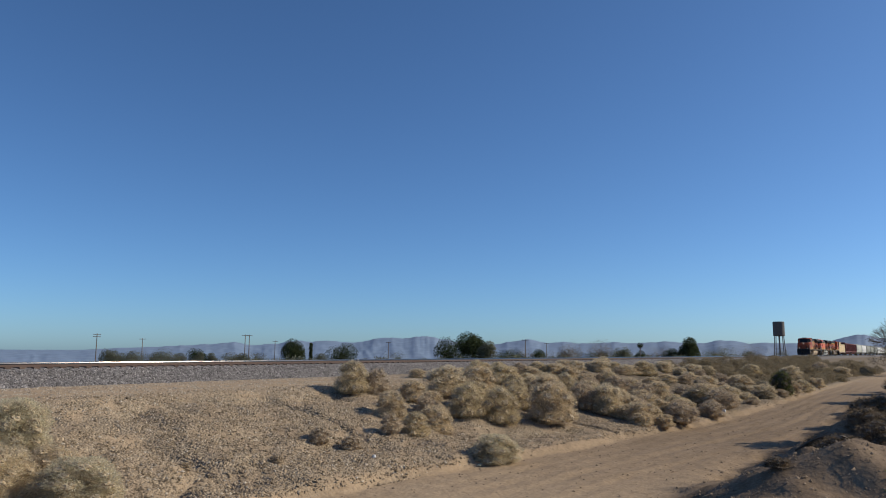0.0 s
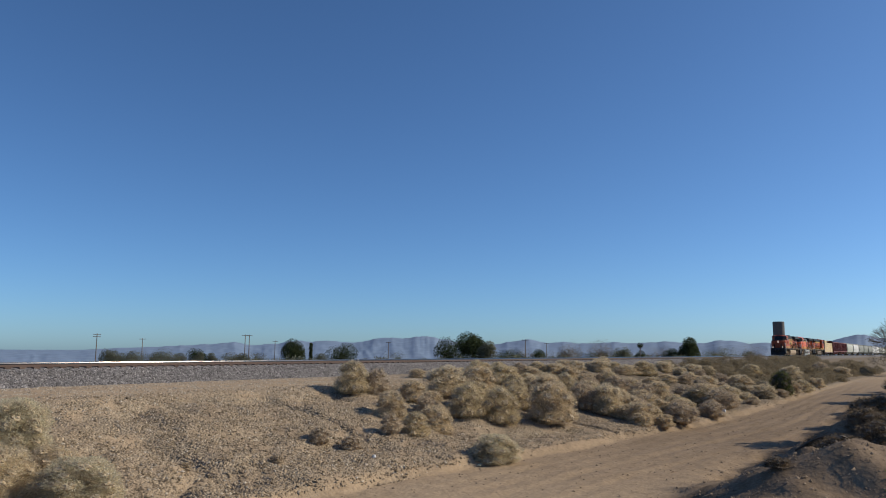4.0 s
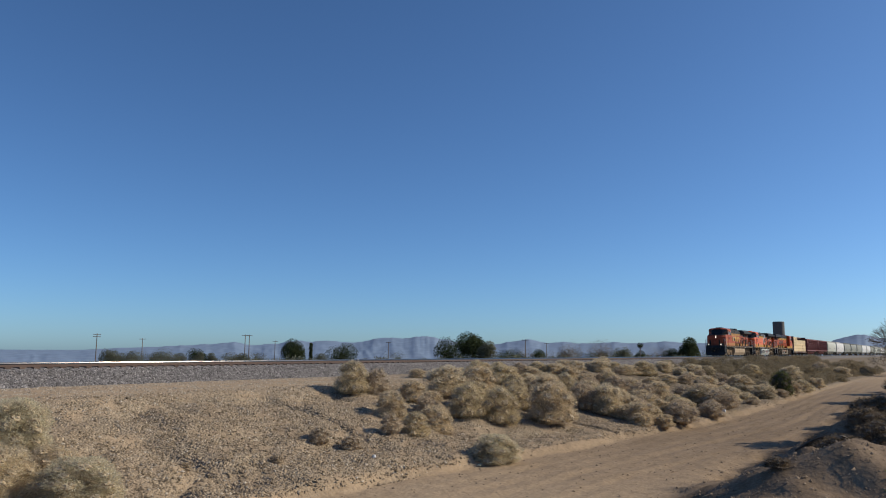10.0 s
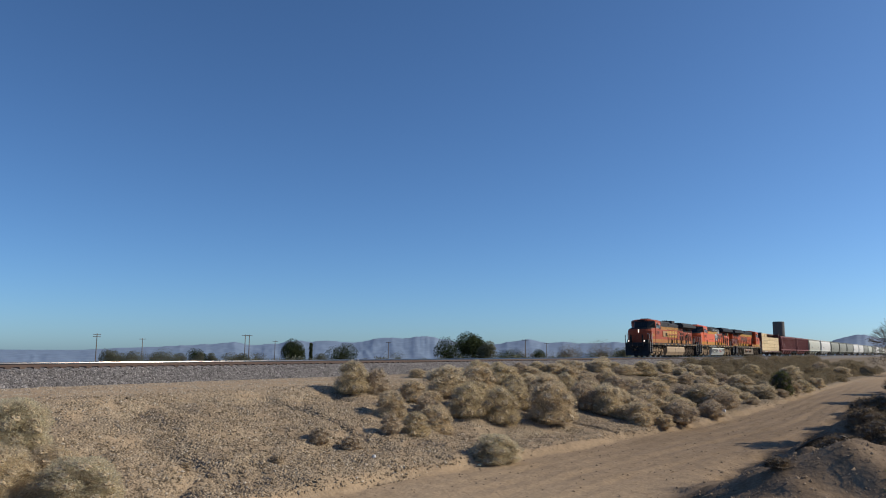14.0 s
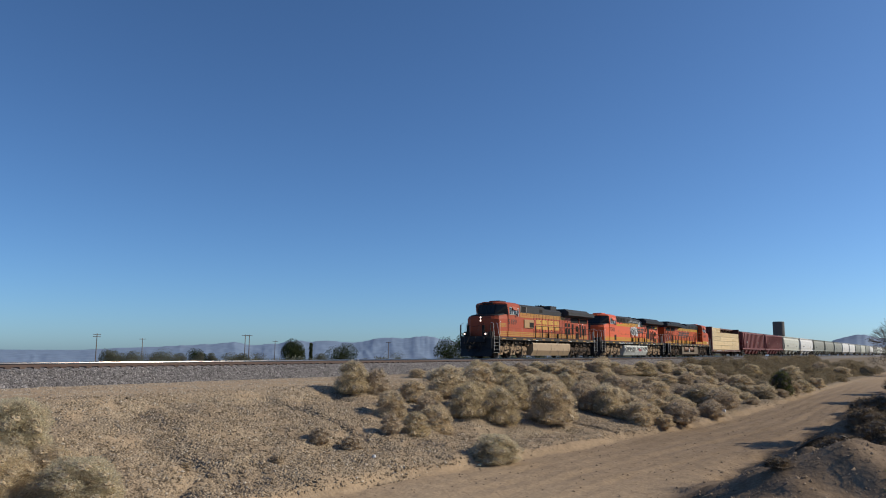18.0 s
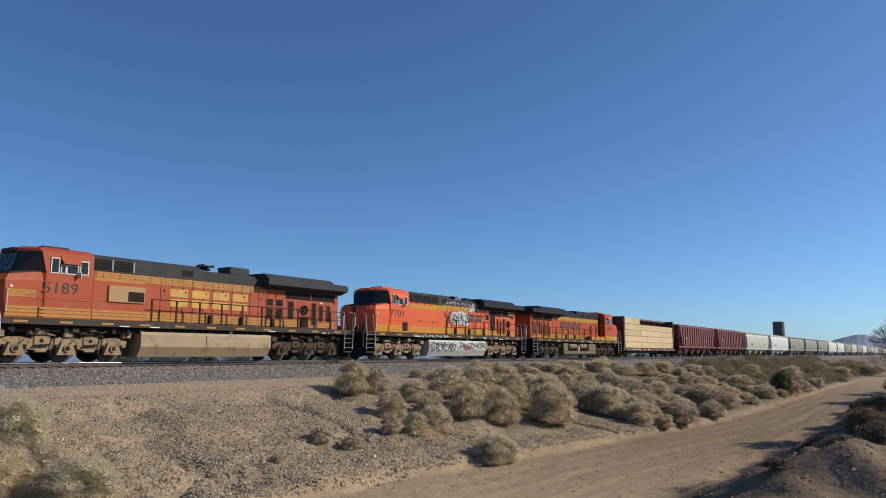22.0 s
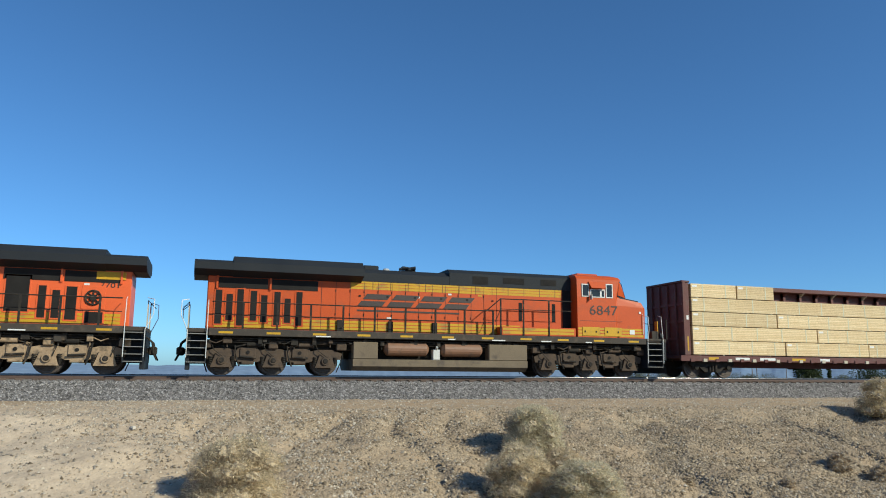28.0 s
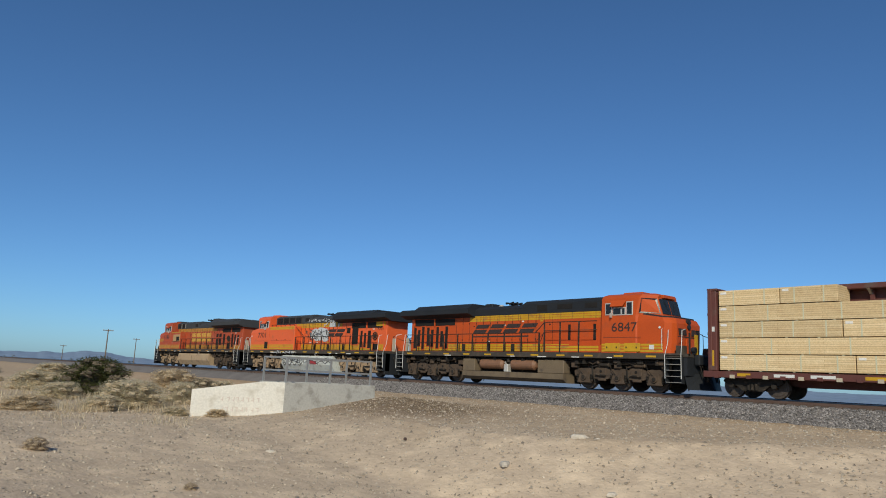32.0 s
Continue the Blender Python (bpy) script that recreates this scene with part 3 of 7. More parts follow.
def locomotive(number, body, roof, tank, bogies, kind, label):
    """A six-axle diesel locomotive, its front at x = 0, looking to -x."""
    turned = kind == "trailing"
    band = WORN_YELLOW if kind == "lead" else YELLOW
    lo = thing("diesel_locomotive", label, "locomotive", "locomotives of the train")
    # frame and deck
    part("deck", Build().box(1.3, 21.0, -1.5, 1.5, 1.76, 1.85, 0.01), SILL, lo, "dark steel walkway deck")
    for s in (-1, 1):
        part("side_sill", Build().box(2.2, 20.98, s * 1.44, s * 1.53, 1.58, 1.84, 0.015), SILL, lo)
        pipes = Build()
        for k, z in enumerate((1.5, 1.42, 1.34)):
            pipes.path([(2.3 + 0.3 * k, s * (1.3 - 0.06 * k), z), (20.4 - 0.4 * k, s * (1.3 - 0.06 * k), z)], 0.025)
        for k in range(9):
            pipes.box(2.6 + k * 2.05, 2.75 + k * 2.05, s * 1.1, s * 1.36, 1.3, 1.56)
        part("pipe_run", pipes, UNDER, lo)
        for k in range(11):
            x = 2.6 + k * 1.75
            part("reflector", side_panel(x, x + 0.52, 1.66, 1.74, s * 1.53, 0.006), band, lo, "yellow reflective strip")
    part("underframe", Build().box(1.2, 20.9, -0.85, 0.85, 1.1, 1.76, 0.05), UNDER, lo)
    # nose and cab
    def nose_ring(front, side, z, zb, w, cw):
        c, k = (side - front) * 0.35, (w - cw) * 0.45
        return [(front, -cw, z), (front, cw, z), (front + c, cw + k, z), (side, w, z), (3.7, w, zb), (3.7, -w, zb), (side, -w, z), (front + c, -cw - k, z)]
    low = nose_ring(1.93, 2.27, 1.85, 1.85, 1.45, 0.95)
    mid = nose_ring(1.89, 2.22, 3.22, 3.3, 1.45, 0.95)
    top = nose_ring(2.02, 2.34, 3.46, 3.66, 1.4, 0.85)
    part("nose", Build().loft([low, mid, top]), body, lo)
    lid = [(x + (0.06 if x < 3 else 0), y * 0.94, z + 0.004) for x, y, z in top]
    part("nose_top", Build().loft([lid, [(x + (0.02 if x < 3 else 0), y * 0.97, z + 0.08) for x, y, z in lid]]), BLACK, lo, "black anti-glare nose cover")
    ring = lambda z, c, sd, back=5.62, w=1.5, cw=0.78: [(c, -cw, z), (c, cw, z), (sd, w, z), (back, w, z), (back, -w, z), (sd, -w, z)]
    part("cab", Build().loft([ring(1.85, 2.8, 3.7), ring(3.6, 2.72, 3.7), ring(4.42, 2.98, 3.5, 5.62, 1.47), ring(4.56, 2.96, 3.45, 5.62, 1.32, 0.72), ring(4.66, 3.2, 3.7, 5.58, 1.0, 0.6)]), body, lo)
    part("cab_roof_unit", Build().box(4.0, 5.1, -0.5, 0.5, 4.66, 4.8, 0.04), body if kind != "lead" else GREYTOP, lo, "low box on the cab roof")
    for s in (-1, 1):
        def glazing(front, z, gap=0.0):
            """A point on the middle or the corner face of the cab front."""
            f = (z - 3.6) / 0.82
            c, sd = 2.72 + 0.26 * f, 3.7 - 0.2 * f
            y, x = (0.78, c) if front == 1 else (0.0, c) if front == 0 else (1.5 - 0.03 * f, sd)
            if gap:
                y2, x2 = (1.5 - 0.03 * f, sd) if front == 1 else (0.78, c)
                x, y = x + (x2 - x) * gap, y + (y2 - y) * gap
            return (x, y * s, z)
        # Black plates put the cab front's shade on these two locomotives.
        if kind != "trailing":
            e = [glazing(0, 3.62), glazing(1, 3.62), glazing(1, 4.42), glazing(0, 4.42)]
            part("windshield_frame", slab(e if s < 0 else e[::-1], 0.014), BLACK, lo, "black plate painting the shade on the cab front")
            e = [glazing(1, 3.62), glazing(2, 3.62), glazing(2, 4.42), glazing(1, 4.42)]
            part("windshield_frame", slab(e if s < 0 else e[::-1], 0.014), BLACK, lo, "black plate painting the shade on the cab front")
        q = [(glazing(0, 3.68)[0], 0.04 * s, 3.68), (glazing(0, 3.68)[0], 0.73 * s, 3.68), (glazing(0, 4.38)[0], 0.73 * s, 4.38), (glazing(0, 4.38)[0], 0.04 * s, 4.38)]
        part("windshield", slab(q if s < 0 else q[::-1], 0.03), GLASS, lo, "dark tinted cab windshield")
        q = [glazing(1, 3.68, 0.06), glazing(2, 3.68, 0.1), glazing(2, 4.38, 0.1), glazing(1, 4.38, 0.06)]
        part("windshield", slab(q if s < 0 else q[::-1], 0.03), GLASS, lo)
        part("wiper", Build().tube((glazing(0, 4.3)[0] - 0.06, 0.4 * s, 4.3), (glazing(0, 3.85)[0] - 0.06, 0.25 * s, 3.85), 0.012, 4), BLACK, lo)
        for x0, x1, z0, z1 in ((3.84, 4.2, 3.6, 4.24), (4.24, 4.98, 3.6, 3.98), (5.02, 5.4, 3.62, 4.2)):
            w = part("cab_window", side_panel(x0, x1, z0, z1, s * 1.475, 0.045, 0.01), ALU, lo, "cab side window in a pale metal frame")
            part("pane", side_panel(x0 + 0.05, x1 - 0.05, z0 + 0.05, z1 - 0.05, s * 1.52, 0.006), GLASS, w)
        part("window_post", side_panel(4.42, 4.5, 3.64, 3.98, s * 1.526, 0.01), ALU, lo)
        part("sun_visor", slab([(4.2, s * 1.49, 4.3), (5.06, s * 1.49, 4.3), (5.0, s * 1.68, 4.0), (4.3, s * 1.68, 4.0)], 0.02), body, lo)
        part("mirror", Build().box(4.98, 5.0, s * 1.53, s * 1.7, 3.5, 3.72), ALU, lo)
        if kind == "trailing":
            for x in (3.9, 5.0):
                panel = part("access_panel", side_panel(x - 0.45, x + 0.4, 1.92, 2.3, s * 1.507, 0.02, 0.006), band, lo, "yellow access panel with latches")
                for u in (-0.3, 0.25):
                    part("latch", side_panel(x + u, x + u + 0.06, 2.06, 2.14, s * 1.527, 0.015), UNDER, panel)
            part("notice", side_panel(2.75, 3.0, 2.02, 2.22, s * 1.457, 0.008), WHITE, lo, "pale notice plate on the nose side")
        part("access_seam", side_panel(3.4, 5.5, 2.56, 2.575, s * 1.5, 0.006), LETTER, lo)
        set_lettering(number, 0.44, LETTER, lo, 3.62, 2.84, s * 1.5, 1.4, "dark road number on the cab side")
        part("grab_iron", Build().path([(2.32, s * 1.44, 2.0), (2.32, s * 1.5, 2.05), (2.32, s * 1.5, 2.9), (2.32, s * 1.44, 2.95)], 0.014), WHITE, lo)
        part("class_light", Build().tube((2.45, s * 1.43, 3.0), (2.45, s * 1.475, 3.0), 0.055, 10), WHITE, lo)
    lamp = LAMP if kind == "lead" else GLASS
    for z in (3.33, 3.1):
        h = part("headlight", Build().tube((2.12, 0, z), (1.83, 0, z), 0.12, 12), BLACK, lo, "round headlight in a dark housing")
        part("lens", Build().tube((1.835, 0, z), (1.82, 0, z), 0.075, 12), lamp, h)
    for s in (-1, 1):
        h = part("ditch_light", Build().tube((1.14, s * 0.95, 2.02), (0.98, s * 0.95, 2.02), 0.13, 12).box(1.02, 1.16, s * 0.92, s * 0.98, 1.84, 2.02), BLACK, lo, "low ditch light on the front platform")
        part("lens", Build().tube((0.985, s * 0.95, 2.02), (0.97, s * 0.95, 2.02), 0.075, 12), lamp, h)
    part("nose_door", Build().box(1.87, 1.95, -0.42, 0.2, 1.9, 2.55, 0.01), body, lo)
    if kind == "trailing":
        part("emblem_line", Build().box(1.89, 1.93, -0.85, 0.85, 2.62, 2.66), LETTER, lo)
        for d in (-1, 1):
            for k in range(2):
                u0, u1 = 0.12 + 0.42 * k, 0.46 + 0.42 * k
                at = lambda u, z: (1.89, d * (0.1 + 0.8 * u), z)
                q = [at(u0, 2.72), at(u1, 2.72), at(u1 + 0.06, 3.0), at(u0 + 0.06, 3.0)]
                part("emblem", slab(q if d < 0 else q[::-1], 0.03), LETTER, lo, "dark slanted bar of the nose emblem")
    for d in (-1, 1):
        part("marker_post", Build().box(1.0, 1.06, d * 1.34, d * 1.4, 1.84, 2.75), UNDER, lo)
        part("junction_box", Build().box(1.4, 1.75, d * 0.95, d * 1.3, 1.84, 2.2, 0.02), SILL, lo)
        part("jumper_cable", Build().path([(0.62, d * 0.3, 1.8), (0.35, d * 0.32, 1.35), (0.1, d * 0.3, 1.2), (-0.2, d * 0.3, 1.35)], 0.03), UNDER, lo)
    part("number_board", Build().box(2.86, 3.2, -0.5, 0.5, 4.44, 4.6, 0.02), BLACK if kind == "lead" else body, lo, "number board housing over the windshield")
    # front and rear platforms
    for x0, x1, name in ((1.1, 2.2, "front_platform"), (20.95, 21.75, "rear_platform")):
        part(name, Build().box(x0, x1, -1.45, 1.45, 1.68, 1.84, 0.02), SILL, lo)
    part("plow", Build().loft([[(1.1, -1.42, 0.3), (1.1, 1.42, 0.3), (0.6, 0, 0.3), (0.6, -0.02, 0.3)], [(1.28, -1.42, 1.0), (1.28, 1.42, 1.0), (1.0, 0.3, 1.0), (1.0, -0.3, 1.0)]]).box(1.12, 1.3, -1.42, 1.42, 0.9, 1.7), BLACK, lo, "black snow plow below the front platform")
    part("anticlimber", Build().box(0.84, 1.12, -0.9, 0.9, 1.35, 1.8, 0.05), BLACK, lo)
    part("rear_pilot", Build().box(21.6, 21.74, -1.35, 1.35, 0.3, 1.7, 0.02), BLACK, lo)
    for x0, x1 in ((-0.15, 1.0), (21.5, 22.1)):
        part("coupler", Build().box(x0, x1, -0.09, 0.09, 0.9, 1.1, 0.03).box(x0 if x0 < 0 else x1 - 0.3, x0 + 0.3 if x0 < 0 else x1, -0.17, 0.17, 0.84, 1.16, 0.05), UNDER, lo)
    for x, d in ((1.1, -1), (21.72, 1)):
        for k, y in enumerate((-0.75, -0.55, -0.4, 0.4, 0.55, 0.75)):
            part("brake_hose", Build().path([(x, y, 1.5), (x + d * 0.22, y, 1.3), (x + d * 0.28, y * 0.9, 0.9), (x + d * 0.4, y * 0.7, 0.65)], 0.025), UNDER, lo)
        rails = Build()
        for y in (-0.75, 0.75):
            rails.path([(x, y, 1.84), (x, y, 2.86)], 0.02)
        rails.path([(x, -0.75, 2.85), (x + d * 0.2, -0.4, 2.65), (x + d * 0.25, 0, 2.6), (x + d * 0.2, 0.4, 2.65), (x, 0.75, 2.85)], 0.014)
        part("end_railing", rails, UNDER, lo)
        for s in (-1, 1):
            part("end_plate", Build().box(x - 0.02, x + 0.02, s * 0.6, s * 0.82, 1.84, 2.7), band if turned and d < 0 else PALE_PATCH if kind != "lead" or d > 0 else UNDER, lo)
    # corner steps with their grab irons
    for x0, x1 in ((1.36, 2.12), (21.05, 21.7)):
        for s in (-1, 1):
            w = part("step_well", Build().box(x0 - 0.04, x0, s * 0.98, s * 1.5, 0.54, 1.75).box(x1, x1 + 0.04, s * 0.98, s * 1.5, 0.54, 1.75).box(x0, x1, s * 0.96, s * 1.0, 0.54, 1.75), BLACK, lo)
            for k in range(5):
                part("tread", Build().box(x0, x1, s * (1.02 + 0.03 * k), s * 1.5, 0.58 + 0.26 * (4 - k), 0.603 + 0.26 * (4 - k)), TREAD, w)
            for x in (x0 - 0.02, x1 + 0.02):
                part("hand_rail", Build().path([(x, s * 1.54, 0.75), (x, s * 1.56, 1.75), (x + (0.25 if x > 11 else -0.12) * (1 if x > x1 - 0.1 else 0), s * 1.5, 2.3), (x + (0.25 if x > 11 else -0.12) * (1 if x > x1 - 0.1 else 0), s * 1.45, 2.85), (x, s * 1.2, 2.92)], 0.015), WHITE, lo, "white curved hand rail")
    # hoods
    hw = 0.9
    part("hood", Build().box(5.6, 21.1, -hw, hw, 1.85, 3.95, 0.03), body, lo)
    part("front_hood_top", Build().prism([(-hw - 0.02, 3.93), (-hw - 0.02, 4.46), (-0.62, 4.64), (0.62, 4.64), (hw + 0.02, 4.46), (hw + 0.02, 3.93)], "x", 5.62, 11.35), roof, lo)
    part("middle_hood_top", Build().prism([(-hw - 0.01, 3.93), (-hw - 0.01, 4.28), (-0.6, 4.47), (0.6, 4.47), (hw + 0.01, 4.28), (hw + 0.01, 3.93)], "x", 11.35, 15.6), roof, lo)
    part("radiator_wing", Build().prism([(-0.93, 3.86), (-1.5, 4.06), (-1.5, 4.36), (-1.12, 4.64), (1.12, 4.64), (1.5, 4.36), (1.5, 4.06), (0.93, 3.86)], "x", 15.15, 20.2), roof if kind == "lead" else BLACK, lo, "wide dark radiator housing overhanging the hood")
    part("radiator_end", Build().prism([(-0.93, 3.88), (-1.49, 4.07), (-1.49, 4.34), (-1.3, 4.44), (1.3, 4.44), (1.49, 4.34), (1.49, 4.07), (0.93, 3.88)], "x", 20.2, 21.3 if kind == "lead" else 21.62), roof if kind == "lead" else BLACK, lo)
    if kind == "lead":
        part("exhaust_stack", Build().box(13.4, 14.7, -0.5, 0.5, 4.45, 4.86, 0.04), GREYTOP, lo, "tall box round the exhaust stack")
    else:
        part("exhaust_stack", Build().box(14.3, 14.95, -0.35, 0.35, 4.45, 4.68, 0.04), BLACK, lo)
    horn = Build().box(12.6, 13.2, -0.1, 0.1, 4.46, 4.56)
    for k, y in enumerate((-0.28, 0.0, 0.28)):
        horn.tube((12.95, y, 4.66), (12.55 + 0.07 * k, y, 4.66), 0.03, 8, 0.085)
        horn.tube((12.95, y, 4.66), (13.25, y, 4.66), 0.03, 8, 0.07)
    horn.box(12.88, 13.0, -0.32, 0.32, 4.56, 4.68)
    horn_ob = part("air_horn", horn, BLACK, lo)
    if kind == "lead":
        horn_ob.location = (-0.7, 0, 0.12)
    part("antenna_dome", Build().tube((13.9, 0, 4.45), (13.9, 0, 4.62), 0.25, 12, 0.1), ALU, lo)
    for s in (-1, 1):
        y = s * (hw + 0.02)
        if kind == "trailing" or s > 0:
            for k, (x0, x1) in enumerate(((6.35, 7.1), (7.9, 8.9), (9.6, 10.3))):
                part("louver", side_panel(x0, x1, 4.1 - 0.08 * (k == 2), 4.36, y, 0.012), DARK, lo)
        else:
            for k in range(4 if kind == "second" else 2):
                x = 5.85 + k * 1.0
                g = part("louver", side_panel(x, x + 0.86, 4.0, 4.44, y, 0.015), DARK, lo)
                for j in range(5):
                    part("slat", side_panel(x, x + 0.86, 4.03 + 0.08 * j, 4.05 + 0.08 * j, y + s * 0.015, 0.02), BLACK, g)
                part("louver_post", side_panel(x + 0.88, x + 0.96, 3.98, 4.46, y, 0.04), TREAD if kind == "lead" else SILL, lo)
            part("louver", side_panel(10.3, 10.9, 4.08, 4.36, y, 0.012), DARK, lo)
        # radiator grilles and hood doors
        y = s * hw
        for x0, x1 in ((16.9, 18.7), (18.85, 20.7)):
            g = part("radiator_grille", side_panel(x0, x1, 3.44, 3.84, y, 0.02), DARK, lo)
            part("grille_post", side_panel(x1 + 0.02, x1 + 0.09, 3.4, 3.9, y, 0.07), body, lo)
        if kind == "trailing":
            doors = [(20.55, 2.05, 3.35), (20.15, 2.2, 3.2), (19.75, 2.0, 3.4), (19.25, 2.2, 3.35), (18.85, 2.15, 3.2), (18.35, 2.05, 3.35), (17.95, 2.15, 3.1), (17.5, 2.05, 3.38)]
            doors = [(x, x + 0.24, a, b2) for x, a, b2 in doors]
        elif kind == "second":
            doors = [(16.3, 16.75, 3.1, 3.5), (17.0, 17.75, 2.3, 3.55), (18.05, 18.3, 2.1, 3.25), (18.5, 18.75, 2.1, 3.1), (18.95, 19.3, 2.05, 3.25), (19.6, 20.2, 1.95, 2.35)]
        else:
            doors = [(15.55, 16.0, 3.0, 3.35), (16.2, 16.7, 3.0, 3.35), (15.55, 16.0, 2.3, 2.85), (16.2, 16.7, 2.3, 2.85), (17.1, 17.5, 2.35, 3.3), (18.0, 18.65, 1.95, 2.45), (18.9, 19.25, 2.1, 3.3), (19.5, 19.8, 2.3, 3.2), (20.1, 20.4, 2.3, 3.2)]
        for x0, x1, z0, z1 in doors:
            d = part("hood_door", side_panel(x0 - 0.06, x1 + 0.06, z0 - 0.06, z1 + 0.06, y, 0.02, 0.008), body, lo)
            part("vent", side_panel(x0, x1, z0, z1, y + s * 0.02, 0.006), DARK, d)
        if kind != "trailing":
            fx = 18.3 if kind == "lead" else 19.85
            plate = part("blower_panel", side_panel(fx - 0.4, fx + 0.4, 2.45, 3.3, y, 0.02, 0.008), body, lo)
            ring = Build().path([(fx + 0.26 * math.cos(a), y + s * 0.05, 2.87 + 0.26 * math.sin(a)) for a in np.linspace(0, 2 * math.pi, 17)], 0.035, 5)
            for k in range(8):
                ring.tube((fx, y + s * 0.06, 2.87), (fx + 0.26 * math.cos(0.785 * k), y + s * 0.04, 2.87 + 0.26 * math.sin(0.785 * k)), 0.03, 5)
            ring.tube((fx, y + s * 0.02, 2.87), (fx, y + s * 0.09, 2.87), 0.12, 10)
            part("blower_ring", ring, UNDER, plate, "dark round blower ring with spokes")
        # door seams along the engine hood
        for k in range(14):
            x = 9.2 + k * 0.58
            part("hood_seam", side_panel(x, x + 0.012, 1.95, 3.9, y, 0.012), LETTER if k % 3 else UNDER, lo)
        for k in range(6):
            part("latch", side_panel(9.35 + k * 1.16, 9.43 + k * 1.16, 3.3, 3.36, y, 0.03), UNDER, lo)
        # yellow bands
        upper0 = 6.1 if kind != "second" else 9.0
        for k, (z0, z1) in enumerate(((3.6, 3.7), (3.72, 3.82), (3.84, 3.92))):
            part("yellow_stripe", side_panel(upper0, 15.6, z0, z1, y, 0.008), band, lo, "yellow paint stripe")
        for k, (z0, z1) in enumerate(((1.92, 2.03), (2.06, 2.17), (2.2, 2.3))):
            part("yellow_stripe", side_panel(9.9 if (kind == "second" and s < 0) else 8.1, 20.8, z0, z1, y, 0.008), band, lo)
            part("yellow_stripe", side_panel(2.3, 3.5, z0 - 0.02, z1 - 0.03, s * 1.45, 0.006), band, lo)
            part("yellow_stripe", side_panel(3.52, 5.6, z0 - 0.02, z1 - 0.03, s * 1.5, 0.006), band, lo)
        if kind == "lead":
            for z0 in (2.62, 2.72, 2.82):
                part("yellow_stripe", side_panel(2.34, 3.4, z0, z0 + 0.08, s * 1.45, 0.006), band, lo)
        # emblem on the hood: four slanted bars and a line below
        if kind == "lead":
            for k in range(4):
                x = 9.7 + k * 1.2
                em = Build().box(x, x + 0.98, y, y + s * 0.014, 2.62, 2.98).box(x, x + 0.98, y, y + s * 0.014, 3.08, 3.45)
                part("emblem", em, LETTER_YELLOW, lo, "yellow block of the hood emblem")
        else:
            d = 1 if (s < 0) else -1
            for k in range(4):
                if kind == "second" and s < 0 and k < 2:
                    continue
                x = 10.6 + k * 1.22 if kind == "trailing" else 11.2 + k * 1.15
                sh = 0.4 * d
                em = Build()
                for z0, z1 in ((2.93, 3.13), (3.2, 3.42)):
                    o0, o1 = sh * (z0 - 2.93) / 0.5, sh * (z1 - 2.93) / 0.5
                    em.prism([(x + o0, z0), (x + 1.02 + o0, z0), (x + 1.02 + o1, z1), (x + o1, z1)], "y", y, y + s * 0.016)
                part("emblem", em, LETTER, lo, "dark slanted bar of the hood emblem")
            if not (kind == "second" and s < 0):
                part("emblem_line", side_panel(10.9, 15.3, 2.7, 2.77, y, 0.014), LETTER, lo)
        if kind == "second":
            part("yellow_stripe", side_panel(19.9, 20.9, 3.56, 3.84, y, 0.03), band, lo)
            set_lettering(number, 0.2, LETTER, lo, 20.05, 3.26, y, 0.62, "small dark road number on the hood end")
        for k in range(12):
            x = 6.4 + k * 0.75 if kind != "second" else 10.0 + k * 0.45
            part("stripe_joint", side_panel(x, x + 0.018, 3.58, 3.93, y, 0.012), LETTER, lo)
        dice = random.Random(len(kind) * 7 + s)
        for k in range(7):
            x, z = dice.uniform(9.4, 20.6), dice.choice((2.42, 3.32, 3.5))
            part("sticker", side_panel(x, x + dice.uniform(0.1, 0.24), z, z + 0.07, y, 0.009), WHITE if k % 3 else band, lo, "small pale notice on the hood side")
        for k in range(5):
            x = dice.uniform(2.6, 19.6)
            part("sill_stencil", side_panel(x, x + dice.uniform(0.25, 0.6), 1.6, 1.645, s * 1.53, 0.006), WHITE, lo, "pale stencilled mark on the sill")
        for k in range(16):
            x = 2.4 + k * 1.17 + dice.uniform(-0.3, 0.3)
            w, h = dice.uniform(0.12, 0.34), dice.uniform(0.12, 0.26)
            hang = Build().box(x, x + w, s * 1.08, s * 1.34, 1.5 - h, 1.52, 0.02)
            hang.tube((x + w / 2, s * 1.22, 1.5 - h), (x + w / 2, s * 1.2, 1.36 - h), 0.03, 6)
            if k % 2:
                hang.path([(x + w, s * 1.3, 1.42), (x + w + 0.25, s * 1.32, 1.3), (x + w + 0.5, s * 1.28, 1.4)], 0.02, 5)
            part("valve_box", hang, (bogies, UNDER, SILL)[k % 3], lo, "dusty valve hanging under the sill")
        for x in np.arange(9.78, 16.6, 0.58):
            for z in (2.5, 3.45):
                part("hinge", side_panel(x, x + 0.03, z, z + 0.1, y, 0.022), UNDER, lo)
        for k, x in enumerate((11.9, 13.8, 15.9)):
            part("deck_locker", Build().box(x, x + 0.2, s * 0.9, s * 1.0, 1.85, 2.32, 0.01), UNDER, lo)
        # walkway railing
        y = s * 1.49
        first = 10.0 if (kind == "second" and s < 0) else (8.4 if kind == "lead" and s < 0 else 9.6)
        posts = list(np.arange(first, 20.9, 1.27))
        for x in posts:
            part("stanchion", Build().box(x - 0.036, x + 0.036, y - 0.025, y + 0.025, 1.82, 2.86), UNDER, lo)
        part("railing", Build().path([(first, y, 2.85), (20.9, y, 2.85)], 0.024), UNDER, lo)
